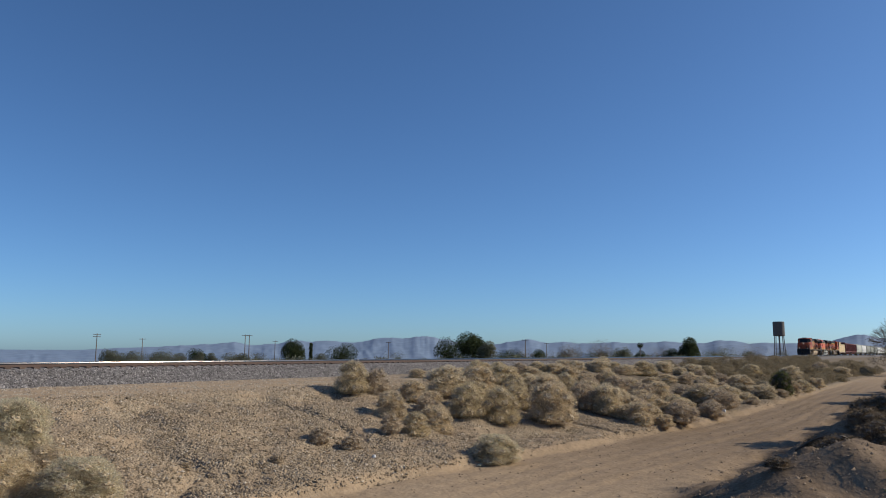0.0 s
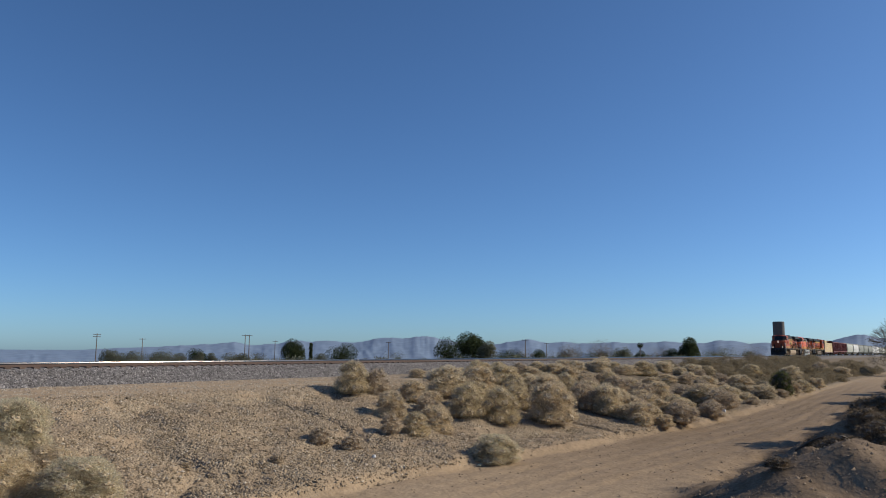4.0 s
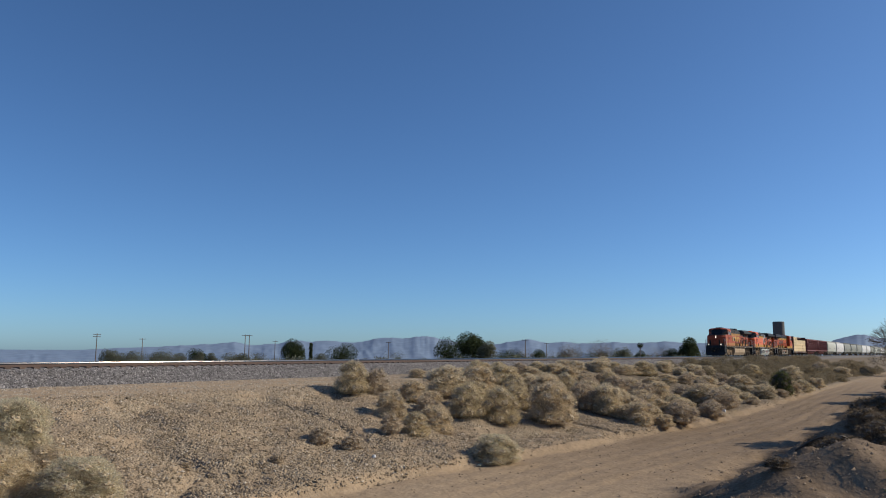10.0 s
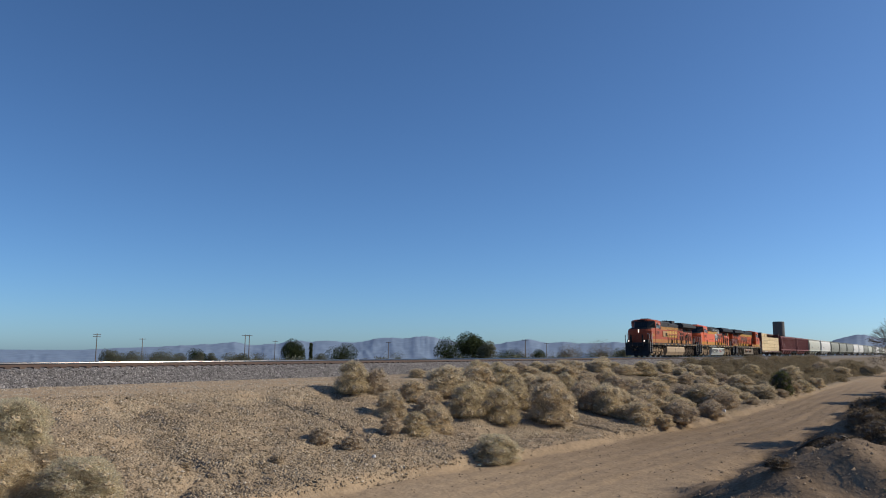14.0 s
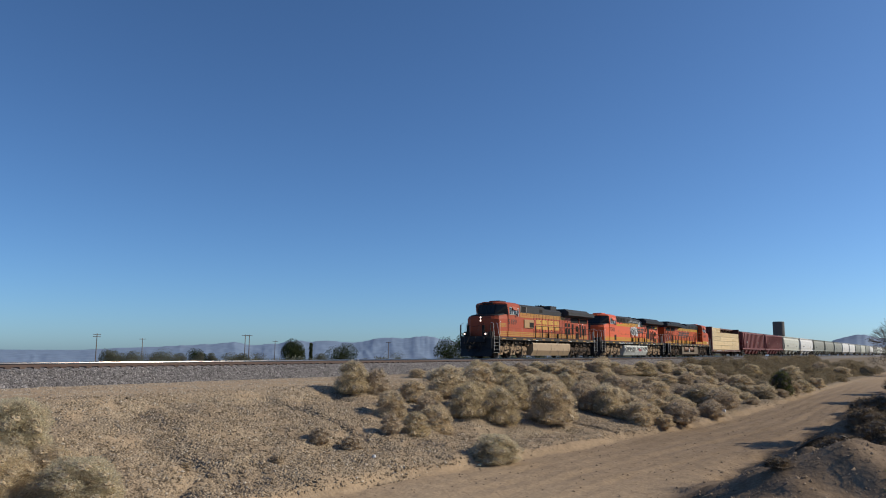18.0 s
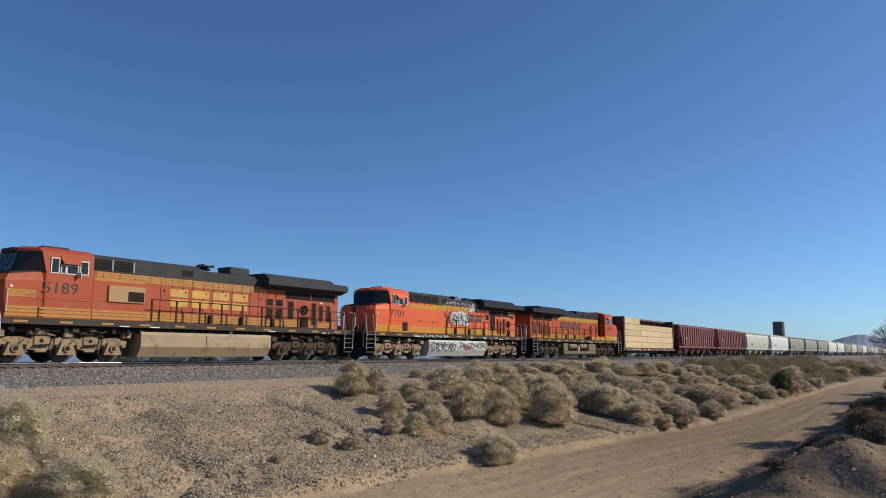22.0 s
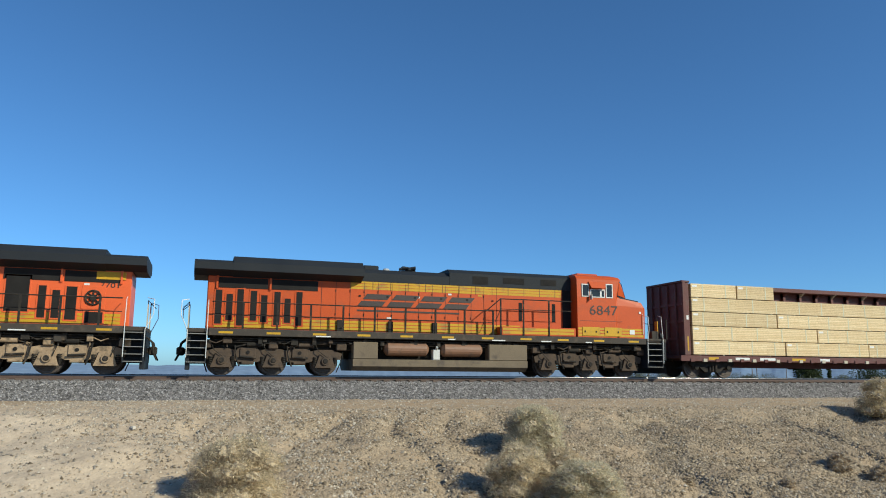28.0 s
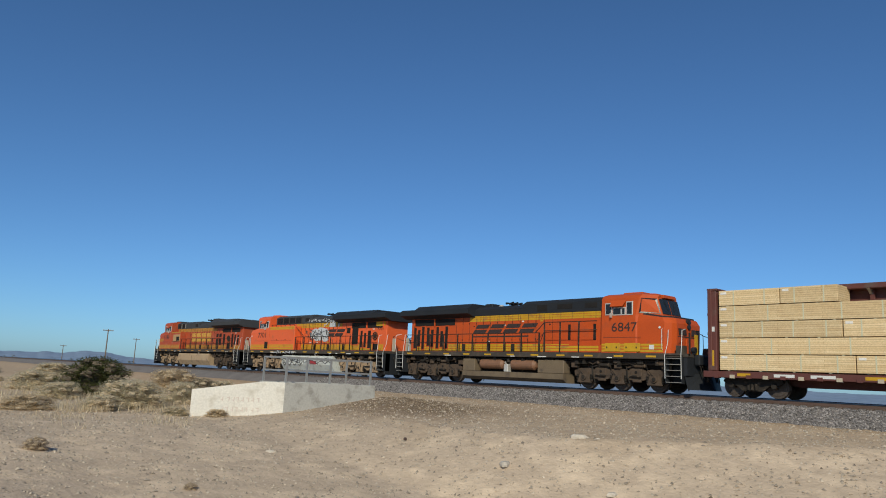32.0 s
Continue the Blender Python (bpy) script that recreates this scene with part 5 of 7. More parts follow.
def finish_hopper(c, L, keyed):
    car_bogie(c, 1.9, UNDER, keyed)
    car_bogie(c, L - 1.9, UNDER, keyed)
    couplers(c, 0.1, L - 0.1)


red = hopper("hopper_car", 19.2, MAROON, True, "maroon ribbed hopper car with sloped ends")
finish_hopper(red, 19.2, True)
red2 = copy_thing(red, pose(0, 0, 0))
VEHICLES += [(red, 86.3, 0), (red2, 105.9, 0)]
kinds = {}
for key, paint, words in (("c", CREAM, "cream smooth-sided covered hopper car"), ("w", PALE, "white smooth-sided covered hopper car"), ("g", GREY, "dull grey smooth-sided covered hopper car")):
    kinds[key] = hopper("covered_hopper_car", 21.6, paint, False, words)
    finish_hopper(kinds[key], 21.6, True)
used = set()
for k, key in enumerate("cwgggwwgcgwgcwggwcgwg"):
    car = kinds[key] if key not in used else copy_thing(kinds[key], pose(0, 0, 0))
    used.add(key)
    VEHICLES.append((car, 125.6 + 22.3 * k, 0))


# ---- loose stones ----
def stones(name, xs, ys, zs, sizes, mat, label, seed, flat=0.7):
    rng = np.random.default_rng(seed)
    n = len(xs)
    base = np.array([(1, 0, -0.3), (0, 1, -0.3), (-1, 0, -0.3), (0, -1, -0.3), (0, 0, 1)], float)
    tri = np.array([(0, 1, 4), (1, 2, 4), (2, 3, 4), (3, 0, 4)])
    v = base[None] * rng.uniform(0.6, 1.15, (n, 5, 1)) + rng.normal(0, 0.2, (n, 5, 3))
    a = rng.uniform(0, 6.28, n)
    c, s = np.cos(a)[:, None], np.sin(a)[:, None]
    v = np.stack([v[..., 0] * c - v[..., 1] * s, v[..., 0] * s + v[..., 1] * c, v[..., 2] * flat], -1)
    v = v * (sizes / 2)[:, None, None] + np.stack([xs, ys, zs + sizes * 0.05], -1)[:, None]
    f = (tri[None] + 5 * np.arange(n)[:, None, None]).reshape(-1, 3)
    me = array_mesh(name, v.reshape(-1, 3), f, mat)
    return tagged(new(name, me), label, "stones", kind="stuff")


def island_tint(m, lo, hi):
    """Varies a material from piece to piece of one mesh."""
    n, l = m.node_tree.nodes, m.node_tree.links
    b = n["Principled BSDF"]
    base = b.inputs["Base Color"].links[0].from_socket
    g = n.new("ShaderNodeNewGeometry")
    r = n.new("ShaderNodeMapRange")
    r.inputs[3].default_value, r.inputs[4].default_value = lo, hi
    l.new(g.outputs["Random Per Island"], r.inputs[0])
    h = n.new("ShaderNodeHueSaturation")
    l.new(r.outputs[0], h.inputs["Value"]), l.new(base, h.inputs["Color"]), l.new(h.outputs[0], b.inputs["Base Color"])
    return m


island_tint(STONE, 0.25, 1.6)
island_tint(ROCK, 0.55, 1.6)
CLOD = island_tint(shade("brown_clod", (0.27, 0.195, 0.128), (0.20, 0.145, 0.096), rough=0.95, fine=8, coarse=3, bump=0.3), 0.6, 1.3)
PEBBLE = island_tint(shade("pale_pebble", (0.52, 0.44, 0.335), (0.37, 0.305, 0.235), rough=0.95, fine=8, coarse=3, bump=0.2), 0.6, 1.35)


def scatter_stones():
    g = np.random.default_rng(11)
    n = 90000
    x = np.concatenate([g.uniform(-46, 62, n - 12000), g.uniform(62, 130, 12000)])
    u = g.uniform(0, 1, n) ** 0.9
    y = -1.36 - u * 2.05
    z = np.where(y > -1.95, RAIL - 0.235 - (-1.36 - y) * 0.11, RAIL - 0.3 - (-1.95 - y) * 0.443)
    stones("ballast_stones", x, y, z, g.uniform(0.05, 0.125, n), STONE, "grey crushed ballast stones along the track", 12)
    n = 240000
    x = np.concatenate([g.uniform(-9, 34, 190000), g.uniform(34, 75, n - 190000)])
    cy = -8.2 - 6.3 * step(-4, -16, x)
    fy = -17.0 - 3.0 * step(10, 45, x)
    y = cy + 0.9 + g.uniform(0, 1, n) * (fy - cy - 1.0)
    patch = np.sin(x * 0.55 + 1.7 * np.sin(y * 0.4)) * np.cos(y * 0.7 + 0.3 * x) + 0.6 * g.uniform(-1, 1, n)
    keep = (patch > -0.7) & (g.uniform(0, 1, n) < np.clip((x + 4) / 7, 0.03, 1)) & (g.uniform(0, 1, n) < 0.35 + 0.65 * step(cy + 0.4, cy - 0.8, y))
    x, y = x[keep], y[keep]
    size = 0.03 + 0.10 * g.uniform(0, 1, len(x)) ** 3.6
    pale = g.uniform(0, 1, len(x)) < 0.12 + 0.4 * step(9, 0, x)
    stones("slope_rocks", x[~pale], y[~pale], ground_z(x[~pale], y[~pale]), size[~pale], ROCK, "brown and grey rocks strewn over the embankment slope", 13)
    stones("pale_slope_rocks", x[pale], y[pale], ground_z(x[pale], y[pale]), size[pale], PEBBLE, "pale rocks strewn over the sandy end of the slope", 23)
    n = 95000
    x, y = g.uniform(-42, 4, n), g.uniform(-28, -3.4, n)
    k = g.uniform(0, 1, n)
    stones("sand_pebbles", x, y, ground_z(x, y), 0.024 + 0.11 * k ** 4.5, PEBBLE, "small pale pebbles scattered on sandy ground", 14)
    n = 42000
    x, y = np.append(g.uniform(-4, 34, 30000), g.uniform(34, 90, n - 30000)), g.uniform(-9.4, -3.3, n)
    rut = np.exp(-((y + 5.2) / 0.3) ** 2) + np.exp(-((y + 6.9) / 0.3) ** 2)
    keep = g.uniform(0, 1, n) > 0.8 * rut
    x, y = x[keep], y[keep]
    stones("shoulder_gravel", x, y, ground_z(x, y), 0.03 + 0.07 * g.uniform(0, 1, len(x)) ** 3, PEBBLE, "loose gravel on the track shoulder", 17)
    n = 6000
    x, y = g.normal(-24.5, 2.2, n), g.normal(-10.9, 1.9, n)
    keep = (x > -27.5) & (y < -3.5)
    x, y = x[keep], y[keep]
    stones("heap_gravel", x, y, ground_z(x, y), 0.03 + 0.06 * g.uniform(0, 1, len(x)) ** 2, ROCK, "brown gravel heaped beside the culvert", 18)
    n = 15000
    x, y = g.uniform(2, 60, n), g.uniform(-33, -16.5, n)
    on_road = (y > -24) & (y < -18.2 - 3 * step(10, 45, x))
    keep = ~on_road | (g.uniform(0, 1, n) < 0.4)
    x, y = x[keep], y[keep]
    stones("verge_pebbles", x, y, ground_z(x, y), 0.025 + 0.10 * g.uniform(0, 1, len(x)) ** 4, CLOD, "stones and clods beside the dirt road", 15)


scatter_stones()


def clods():
    g = np.random.default_rng(19)
    n = 11000
    x, y = g.uniform(12, 36, n), g.uniform(-32, -25.2, n)
    stones("dirt_clods", x, y, ground_z(x, y), 0.02 + 0.075 * g.uniform(0, 1, n) ** 4, CLOD, "brown dirt clods on the roadside mound", 16)


clods()

# ---- shrubs ----
def leaf(name, a, b, lo=0.55, hi=1.5):
    m = island_tint(shade(name, a, b, rough=0.85, fine=6, coarse=1.6, bump=0), lo, hi)
    n, l = m.node_tree.nodes, m.node_tree.links
    b = n["Principled BSDF"]
    b.inputs["Specular IOR Level"].default_value = 0.15
    thin = n.new("ShaderNodeBsdfTranslucent")
    l.new(b.inputs["Base Color"].links[0].from_socket, thin.inputs[0])
    both = n.new("ShaderNodeMixShader")
    both.inputs[0].default_value = 0.56
    l.new(b.outputs[0], both.inputs[1]), l.new(thin.outputs[0], both.inputs[2])
    l.new(both.outputs[0], n["Material Output"].inputs[0])
    return m


TWIG_AND_CORE = shade("twig_and_shaded_core", (0.40, 0.32, 0.215), (0.48, 0.385, 0.26), rough=0.9, fine=20, coarse=3)
# Dark twigs; in the roadside brush this tone also paints shade.
DARK_TWIG = shade("dark_twig_and_shade", (0.11, 0.085, 0.06), (0.17, 0.13, 0.095), rough=0.9, fine=20, coarse=3)
SAGE = leaf("dry_sage_foliage", (0.73, 0.60, 0.41), (0.61, 0.495, 0.335), 0.68, 1.35)
STRAW = leaf("straw_shrub_foliage", (0.77, 0.655, 0.46), (0.66, 0.55, 0.38), 0.68, 1.35)
OLIVE = leaf("olive_shrub_foliage", (0.60, 0.50, 0.32), (0.68, 0.56, 0.36), 0.68, 1.35)
GREYISH = leaf("grey_dead_foliage", (0.56, 0.45, 0.33), (0.45, 0.36, 0.265), 0.65, 1.4)
SILVER = leaf("grey_green_sage_foliage", (0.73, 0.655, 0.47), (0.62, 0.55, 0.39), 0.68, 1.35)
CREOSOTE = leaf("creosote_foliage", (0.085, 0.10, 0.035), (0.12, 0.125, 0.05))
GREEN = leaf("weed_green", (0.13, 0.16, 0.045), (0.19, 0.2, 0.08))


def blades(rng, n, lobes, length, width, up=0.5, low=0.55, inner=0.35):
    """Thin blades on the skin of several rounded lobes; places and faces."""
    w = lobes[:, 3] ** 2
    k = rng.choice(len(lobes), n, p=w / w.sum())
    d = rng.normal(0, 1, (n, 3))
    d[:, 2] = np.where(d[:, 2] < 0, d[:, 2] * low, d[:, 2])
    d /= np.linalg.norm(d, axis=1)[:, None]
    r = lobes[k, 3] * (1 - inner * rng.uniform(0, 1, n) ** 2)
    p = lobes[k, :3] + d * r[:, None]
    s = np.cross(d, rng.normal(0, 1, (n, 3)))
    s /= np.linalg.norm(s, axis=1)[:, None]
    g = np.cross(s, d) * np.sign(rng.uniform(-0.3, 1, n))[:, None] * 0.7 + d * 0.55 + np.array([0, 0, up]) + rng.normal(0, 0.3, (n, 3))
    g /= np.linalg.norm(g, axis=1)[:, None]
    ln = length * rng.uniform(0.5, 1.4, n)[:, None]
    wd = width * rng.uniform(0.6, 1.4, n)[:, None]
    p[:, 2] = np.maximum(p[:, 2], 0.005)
    v = np.stack([p - s * wd, p + s * wd, p + g * ln], 1)
    return v.reshape(-1, 3), np.arange(3 * n).reshape(n, 3)


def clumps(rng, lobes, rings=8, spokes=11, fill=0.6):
    """Rounded uneven filler lumps, one for each lobe, coloured darker as the shrub's inner shade."""
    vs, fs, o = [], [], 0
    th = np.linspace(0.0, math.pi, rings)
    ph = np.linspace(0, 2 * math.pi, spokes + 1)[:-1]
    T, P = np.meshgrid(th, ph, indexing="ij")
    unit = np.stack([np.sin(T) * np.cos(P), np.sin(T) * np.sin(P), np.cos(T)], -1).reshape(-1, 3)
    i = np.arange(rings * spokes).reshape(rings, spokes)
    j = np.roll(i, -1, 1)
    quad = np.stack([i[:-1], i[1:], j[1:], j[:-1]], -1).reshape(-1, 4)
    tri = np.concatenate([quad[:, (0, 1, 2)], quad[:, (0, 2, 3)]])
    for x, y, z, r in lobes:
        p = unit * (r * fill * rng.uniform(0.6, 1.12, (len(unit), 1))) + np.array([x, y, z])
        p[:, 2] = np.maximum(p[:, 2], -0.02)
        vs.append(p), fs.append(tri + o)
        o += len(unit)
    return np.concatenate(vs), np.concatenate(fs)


def shrub_meshes(seed, mat, n=16000, length=0.04, width=0.0048, lobes=8, stem=None):
    """A dome-shaped shrub one metre wide and one metre high: twigs, dark filler lumps and foliage."""
    rng = np.random.default_rng(seed)
    L = [(0, 0, 0.34, 0.34), (0, 0, 0.16, 0.38)]
    for k in range(9):
        a = k * 0.7 + rng.uniform(-0.2, 0.2)
        L.append((0.33 * math.cos(a), 0.33 * math.sin(a), rng.uniform(0.1, 0.24), rng.uniform(0.13, 0.19)))
    for k in range(lobes + 9):
        a, u = k * 2.4 + rng.uniform(-0.4, 0.4), (k + 0.5) / (lobes + 9)
        r = 0.37 * math.sqrt(u)
        L.append((r * math.cos(a), r * math.sin(a), 0.84 - 0.44 * u ** 1.3 + rng.uniform(-0.07, 0.05), rng.uniform(0.1, 0.17)))
    L = np.array(L)
    v, f = blades(rng, n, L, length, width, 0.3, inner=0.32)
    v = v.reshape(-1, 3, 3)
    stray = rng.choice(n, n // 20, replace=False)
    v[stray, 2] += (v[stray, 2] - v[stray, 0]) * 0.9
    v = v.reshape(-1, 3)
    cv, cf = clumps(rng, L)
    foliage = array_mesh("foliage", v, f, mat)
    b = Build()
    for k in range(16):
        a, r = rng.uniform(0, 6.28), rng.uniform(0.1, 0.42)
        q = (r * math.cos(a), r * math.sin(a), rng.uniform(0.35, 0.8))
        m = (q[0] * 0.45, q[1] * 0.45, q[2] * 0.55)
        b.tube((0.02 * math.cos(a), 0.02 * math.sin(a), -0.04), m, 0.014, 5, 0.009).tube(m, q, 0.009, 5, 0.004)
    # The lumps take the twig colour, painting shaded depth behind the blades.
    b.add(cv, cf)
    return foliage, b.mesh("woody_base", stem or TWIG_AND_CORE, False)


DUSKY = leaf("dusky_shrub_foliage", (0.27, 0.235, 0.16), (0.34, 0.285, 0.20))
SHRUBS = [shrub_meshes(21, SAGE), shrub_meshes(22, STRAW), shrub_meshes(23, OLIVE), shrub_meshes(24, SAGE), shrub_meshes(25, GREYISH, 13000, 0.05, 0.004), shrub_meshes(26, STRAW), shrub_meshes(29, DUSKY), shrub_meshes(30, SILVER)]
NEAR = {2: shrub_meshes(33, SILVER, 28000, 0.038, 0.0042, 12), 4: shrub_meshes(34, GREYISH, 16000, 0.045, 0.0034, 8), 1: shrub_meshes(35, SILVER, 32000, 0.037, 0.0042, 14), 5: shrub_meshes(36, STRAW, 32000, 0.037, 0.0042, 14), 3: shrub_meshes(37, SAGE, 28000, 0.038, 0.0042, 12)}
SHRUB_WORDS = ["dry tan sagebrush growing on the embankment slope", "straw-coloured rounded desert shrub", "olive-green dry shrub on the slope", "dry tan sagebrush growing on the embankment slope", "grey dead-looking twiggy shrub", "straw-coloured rounded desert shrub", "dusky grey-green low shrub on the slope", "pale grey-green sagebrush"]
# Brush coloured dark to hold the shade of its hollow.
BRUSH = shrub_meshes(28, leaf("shaded_dead_brush", (0.17, 0.13, 0.09), (0.24, 0.185, 0.13)), 9000, 0.07, 0.004, 8, DARK_TWIG)
CREO = shrub_meshes(27, CREOSOTE, 9000, 0.05, 0.007, 14, DARK_TWIG)


def shrub(x, y, w, h, kind, turn, group="shrubs along the embankment", words="", meshes=None):
    fol, stem = meshes or SHRUBS[kind]
    t = thing("desert_shrub", words or SHRUB_WORDS[kind], "shrub", group)
    t.location = (x, y, float(ground_z(x, y)) - 0.02)
    t.rotation_euler = (0, 0, turn)
    t.scale = (w, w, h)
    new("foliage", fol).parent = t
    new("woody_base", stem).parent = t
    return t


CREST = [(23.9, -9.4, 1.5, 1.2), (25.0, -9.8, 1.2, 1.0), (22.3, -12.7, 1.3, 0.95), (20.4, -14.2, 0.75, 0.6), (21.4, -14.5, 1.1, 0.75), (23.1, -14.2, 1.4, 1.0), (26.0, -11.0, 1.3, 0.85), (28.7, -10.9, 2.1, 1.2), (25.5, -14.1, 1.5, 1.2), (31.8, -10.7, 2.2, 1.4), (35.4, -10.0, 2.2, 1.25), (26.8, -14.9, 1.8, 1.35), (45.1, -7.3, 1.9, 1.0), (29.1, -16.1, 2.2, 1.55), (35.5, -12.7, 1.9, 1.15), (37.5, -12.9, 1.5, 1.2), (36.4, -11.4, 1.4, 1.0), (30.5, -13.6, 1.5, 1.0), (27.6, -12.9, 1.5, 0.9), (29.4, -12.2, 1.3, 0.8), (32.6, -12.4, 1.5, 0.95), (31.4, -15.0, 1.5, 1.0), (33.2, -14.0, 1.3, 0.9), (34.0, -11.6, 1.4, 0.9), (24.3, -12.9, 1.0, 0.7), (25.4, -12.4, 1.1, 0.75), (38.3, -14.6, 1.7, 1.1), (39.6, -11.2, 1.6, 0.9), (37.2, -16.2, 1.5, 0.9)]
SLOPE = [(53.8, -8.2, 2.1, 1.2), (34.4, -15.2, 1.5, 1.25), (34.7, -16.4, 1.7, 1.3), (35.8, -17.0, 1.5, 1.0), (42.0, -12.3, 1.7, 1.1), (44.2, -13.2, 2.1, 1.4), (58.6, -10.0, 2.6, 1.45), (46.3, -15.1, 2.1, 1.5), (41.0, -17.9, 2.1, 1.05), (48.3, -16.3, 1.9, 1.2), (56.6, -15.4, 2.3, 1.4), (50.3, -18.4, 2.1, 1.35), (63.0, -16.4, 2.5, 1.5), (59.4, -18.8, 2.3, 1.4), (82.3, -13.3, 2.6, 1.5), (72.2, -19.6, 2.3, 1.3), (71.6, -11.5, 2.7, 1.35), (89.9, -15.9, 3.0, 1.8), (81.3, -19.5, 2.2, 1.2), (119.0, -15.1, 3.2, 1.9), (118.9, -17.9, 3.0, 1.8)]
SINGLE = [(21.2, -17.9, 1.7, 0.85), (17.2, -13.9, 0.75, 0.5), (17.9, -14.6, 0.72, 0.43), (12.2, -14.0, 0.4, 0.22), (14.4, -15.0, 0.42, 0.25), (9.1, -11.6, 1.75, 1.2), (7.5, -14.3, 1.65, 1.12), (8.8, -14.0, 1.25, 0.82), (8.5, -15.6, 1.75, 0.85), (1.3, -14.0, 2.05, 1.3)]
WEST = [(-35.0, -18.7, 3.2, 1.45), (-49.2, -11.4, 3.6, 1.6), (-52.6, -18.9, 3.6, 1.4), (-36.3, -15.8, 1.9, 1.25), (-33.2, -23.3, 2.2, 0.7), (-72.3, -13.5, 3.6, 1.6), (-32.9, -20.5, 1.8, 0.75), (-65.5, -12.8, 3.1, 1.4), (-29.9, -18.6, 1.2, 0.42), (-28.6, -17.4, 1.0, 0.36), (-42.0, -20.0, 2.4, 1.0), (-39.5, -13.5, 2.2, 1.2), (-44.0, -25.0, 2.2, 0.8), (-57.0, -24.5, 2.8, 1.1)]
VERGE = [(22.6, -27.8, 1.7, 0.85), (23.6, -28.6, 1.5, 1.0), (24.9, -27.0, 1.3, 0.5), (27.1, -28.4, 1.6, 1.0), (31.4, -27.6, 1.4, 0.8), (14.5, -27.6, 0.6, 0.26), (38.0, -27.8, 1.6, 0.9), (25.6, -28.2, 1.7, 0.95), (81.4, -26.4, 3.0, 1.7), (55.0, -28.5, 2.0, 1.0)]
pick = random.Random(4)
for k, (x, y, w, h) in enumerate(CREST + SLOPE):
    far = x > 38
    shrub(x, y, w * (0.92 if far else 1.1), h * (0.85 if far else 1.15), pick.choice((0, 1, 2, 3, 4, 5) if far else (0, 0, 1, 2, 2, 3, 4, 5)) if h > 0.7 else 4, pick.uniform(0, 6.28))
for k, (x, y, w, h) in enumerate(SINGLE):
    kind = (2, 4, 4, 4, 4, 1, 5, 3, 2, 5)[k]
    shrub(x, y, w * 1.06, h * 1.12, kind, pick.uniform(0, 6.28), "shrubs standing apart on the slope", "", NEAR[kind])
for x, y, w, h in WEST:
    shrub(x, y, w * 1.05, h * 0.95, pick.choice((0, 7, 7, 6)), pick.uniform(0, 6.28), "shrubs west of the culvert", "pale dry desert shrub on flat sand")
shrub(-46.0, -17.2, 4.6, 2.3, 0, 0.4, "shrubs west of the culvert", "large dark green creosote shrub", CREO)
shrub(63.1, -19.5, 1.9, 2.0, 0, 1.4, "shrubs along the embankment", "dark green creosote shrub at the road's edge", CREO)
for x, y, w, h in VERGE:
    shrub(x, y, w * 0.9, h * 0.75, 0, pick.uniform(0, 6.28), "brush on the roadside mound", "tangled dead brush on a dirt mound, coloured dark for shade", BRUSH)
# smaller growth between the larger shrubs, thinning out towards the camera
FAR_FILL = []


def thin_out(kind, step_size=12, grow=2.6):
    """Every twelfth blade of a shrub, made wider, for growth far off."""
    me = SHRUBS[kind][0]
    co = np.empty(len(me.vertices) * 3)
    me.vertices.foreach_get("co", co)
    tri = co.reshape(-1, 3, 3)[::step_size]
    mid = tri.mean(1, keepdims=True)
    return (mid + (tri - mid) * grow).reshape(-1, 3)


THIN = [thin_out(k) for k in range(len(SHRUBS))]


def fill_shrub(x, y, w, h, kind, turn, near, group, words=""):
    if near:
        shrub(x, y, w, h, kind, turn, group, words)
        return
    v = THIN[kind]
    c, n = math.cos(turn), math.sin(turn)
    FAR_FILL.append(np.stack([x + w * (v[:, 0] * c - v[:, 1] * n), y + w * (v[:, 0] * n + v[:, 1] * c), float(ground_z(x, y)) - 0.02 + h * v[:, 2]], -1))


for k in range(430):
    x = 33 + 140 * pick.random() ** 1.3
    lo, hi = -17.2 - 3.0 * float(step(10, 45, x)), -5.6
    y = pick.uniform(lo + 0.2, hi)
    s = pick.uniform(0.45, 1.05) * (1 + x / 200)
    fill_shrub(x, y, s * pick.uniform(1.2, 1.8), s * pick.uniform(0.6, 0.95), pick.choice((0, 1, 2, 4, 4, 3, 5, 6)), pick.uniform(0, 6.28), x < 68, "shrubs along the embankment")
for k in range(60):
    x = -30 - 120 * pick.random()
    y = pick.uniform(-45, -9)
    s = pick.uniform(0.5, 1.3)
    if x > -48 and y < -21:
        continue
    fill_shrub(x, y, s * 1.6, s * 0.7, pick.choice((0, 7, 7, 5)), pick.uniform(0, 6.28), x > -75, "shrubs west of the culvert", "pale dry desert shrub on flat sand")
# Foliage colour darkened in place of inner cores and shaded sides.
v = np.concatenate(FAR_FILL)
tagged(new("far_shrubs", array_mesh("far_shrubs", v, np.arange(len(v)).reshape(-1, 3), leaf("shade_darkened_far_foliage", (0.30, 0.245, 0.16), (0.21, 0.172, 0.112)))), "distant dry shrubs along the embankment", "shrubs", kind="stuff")


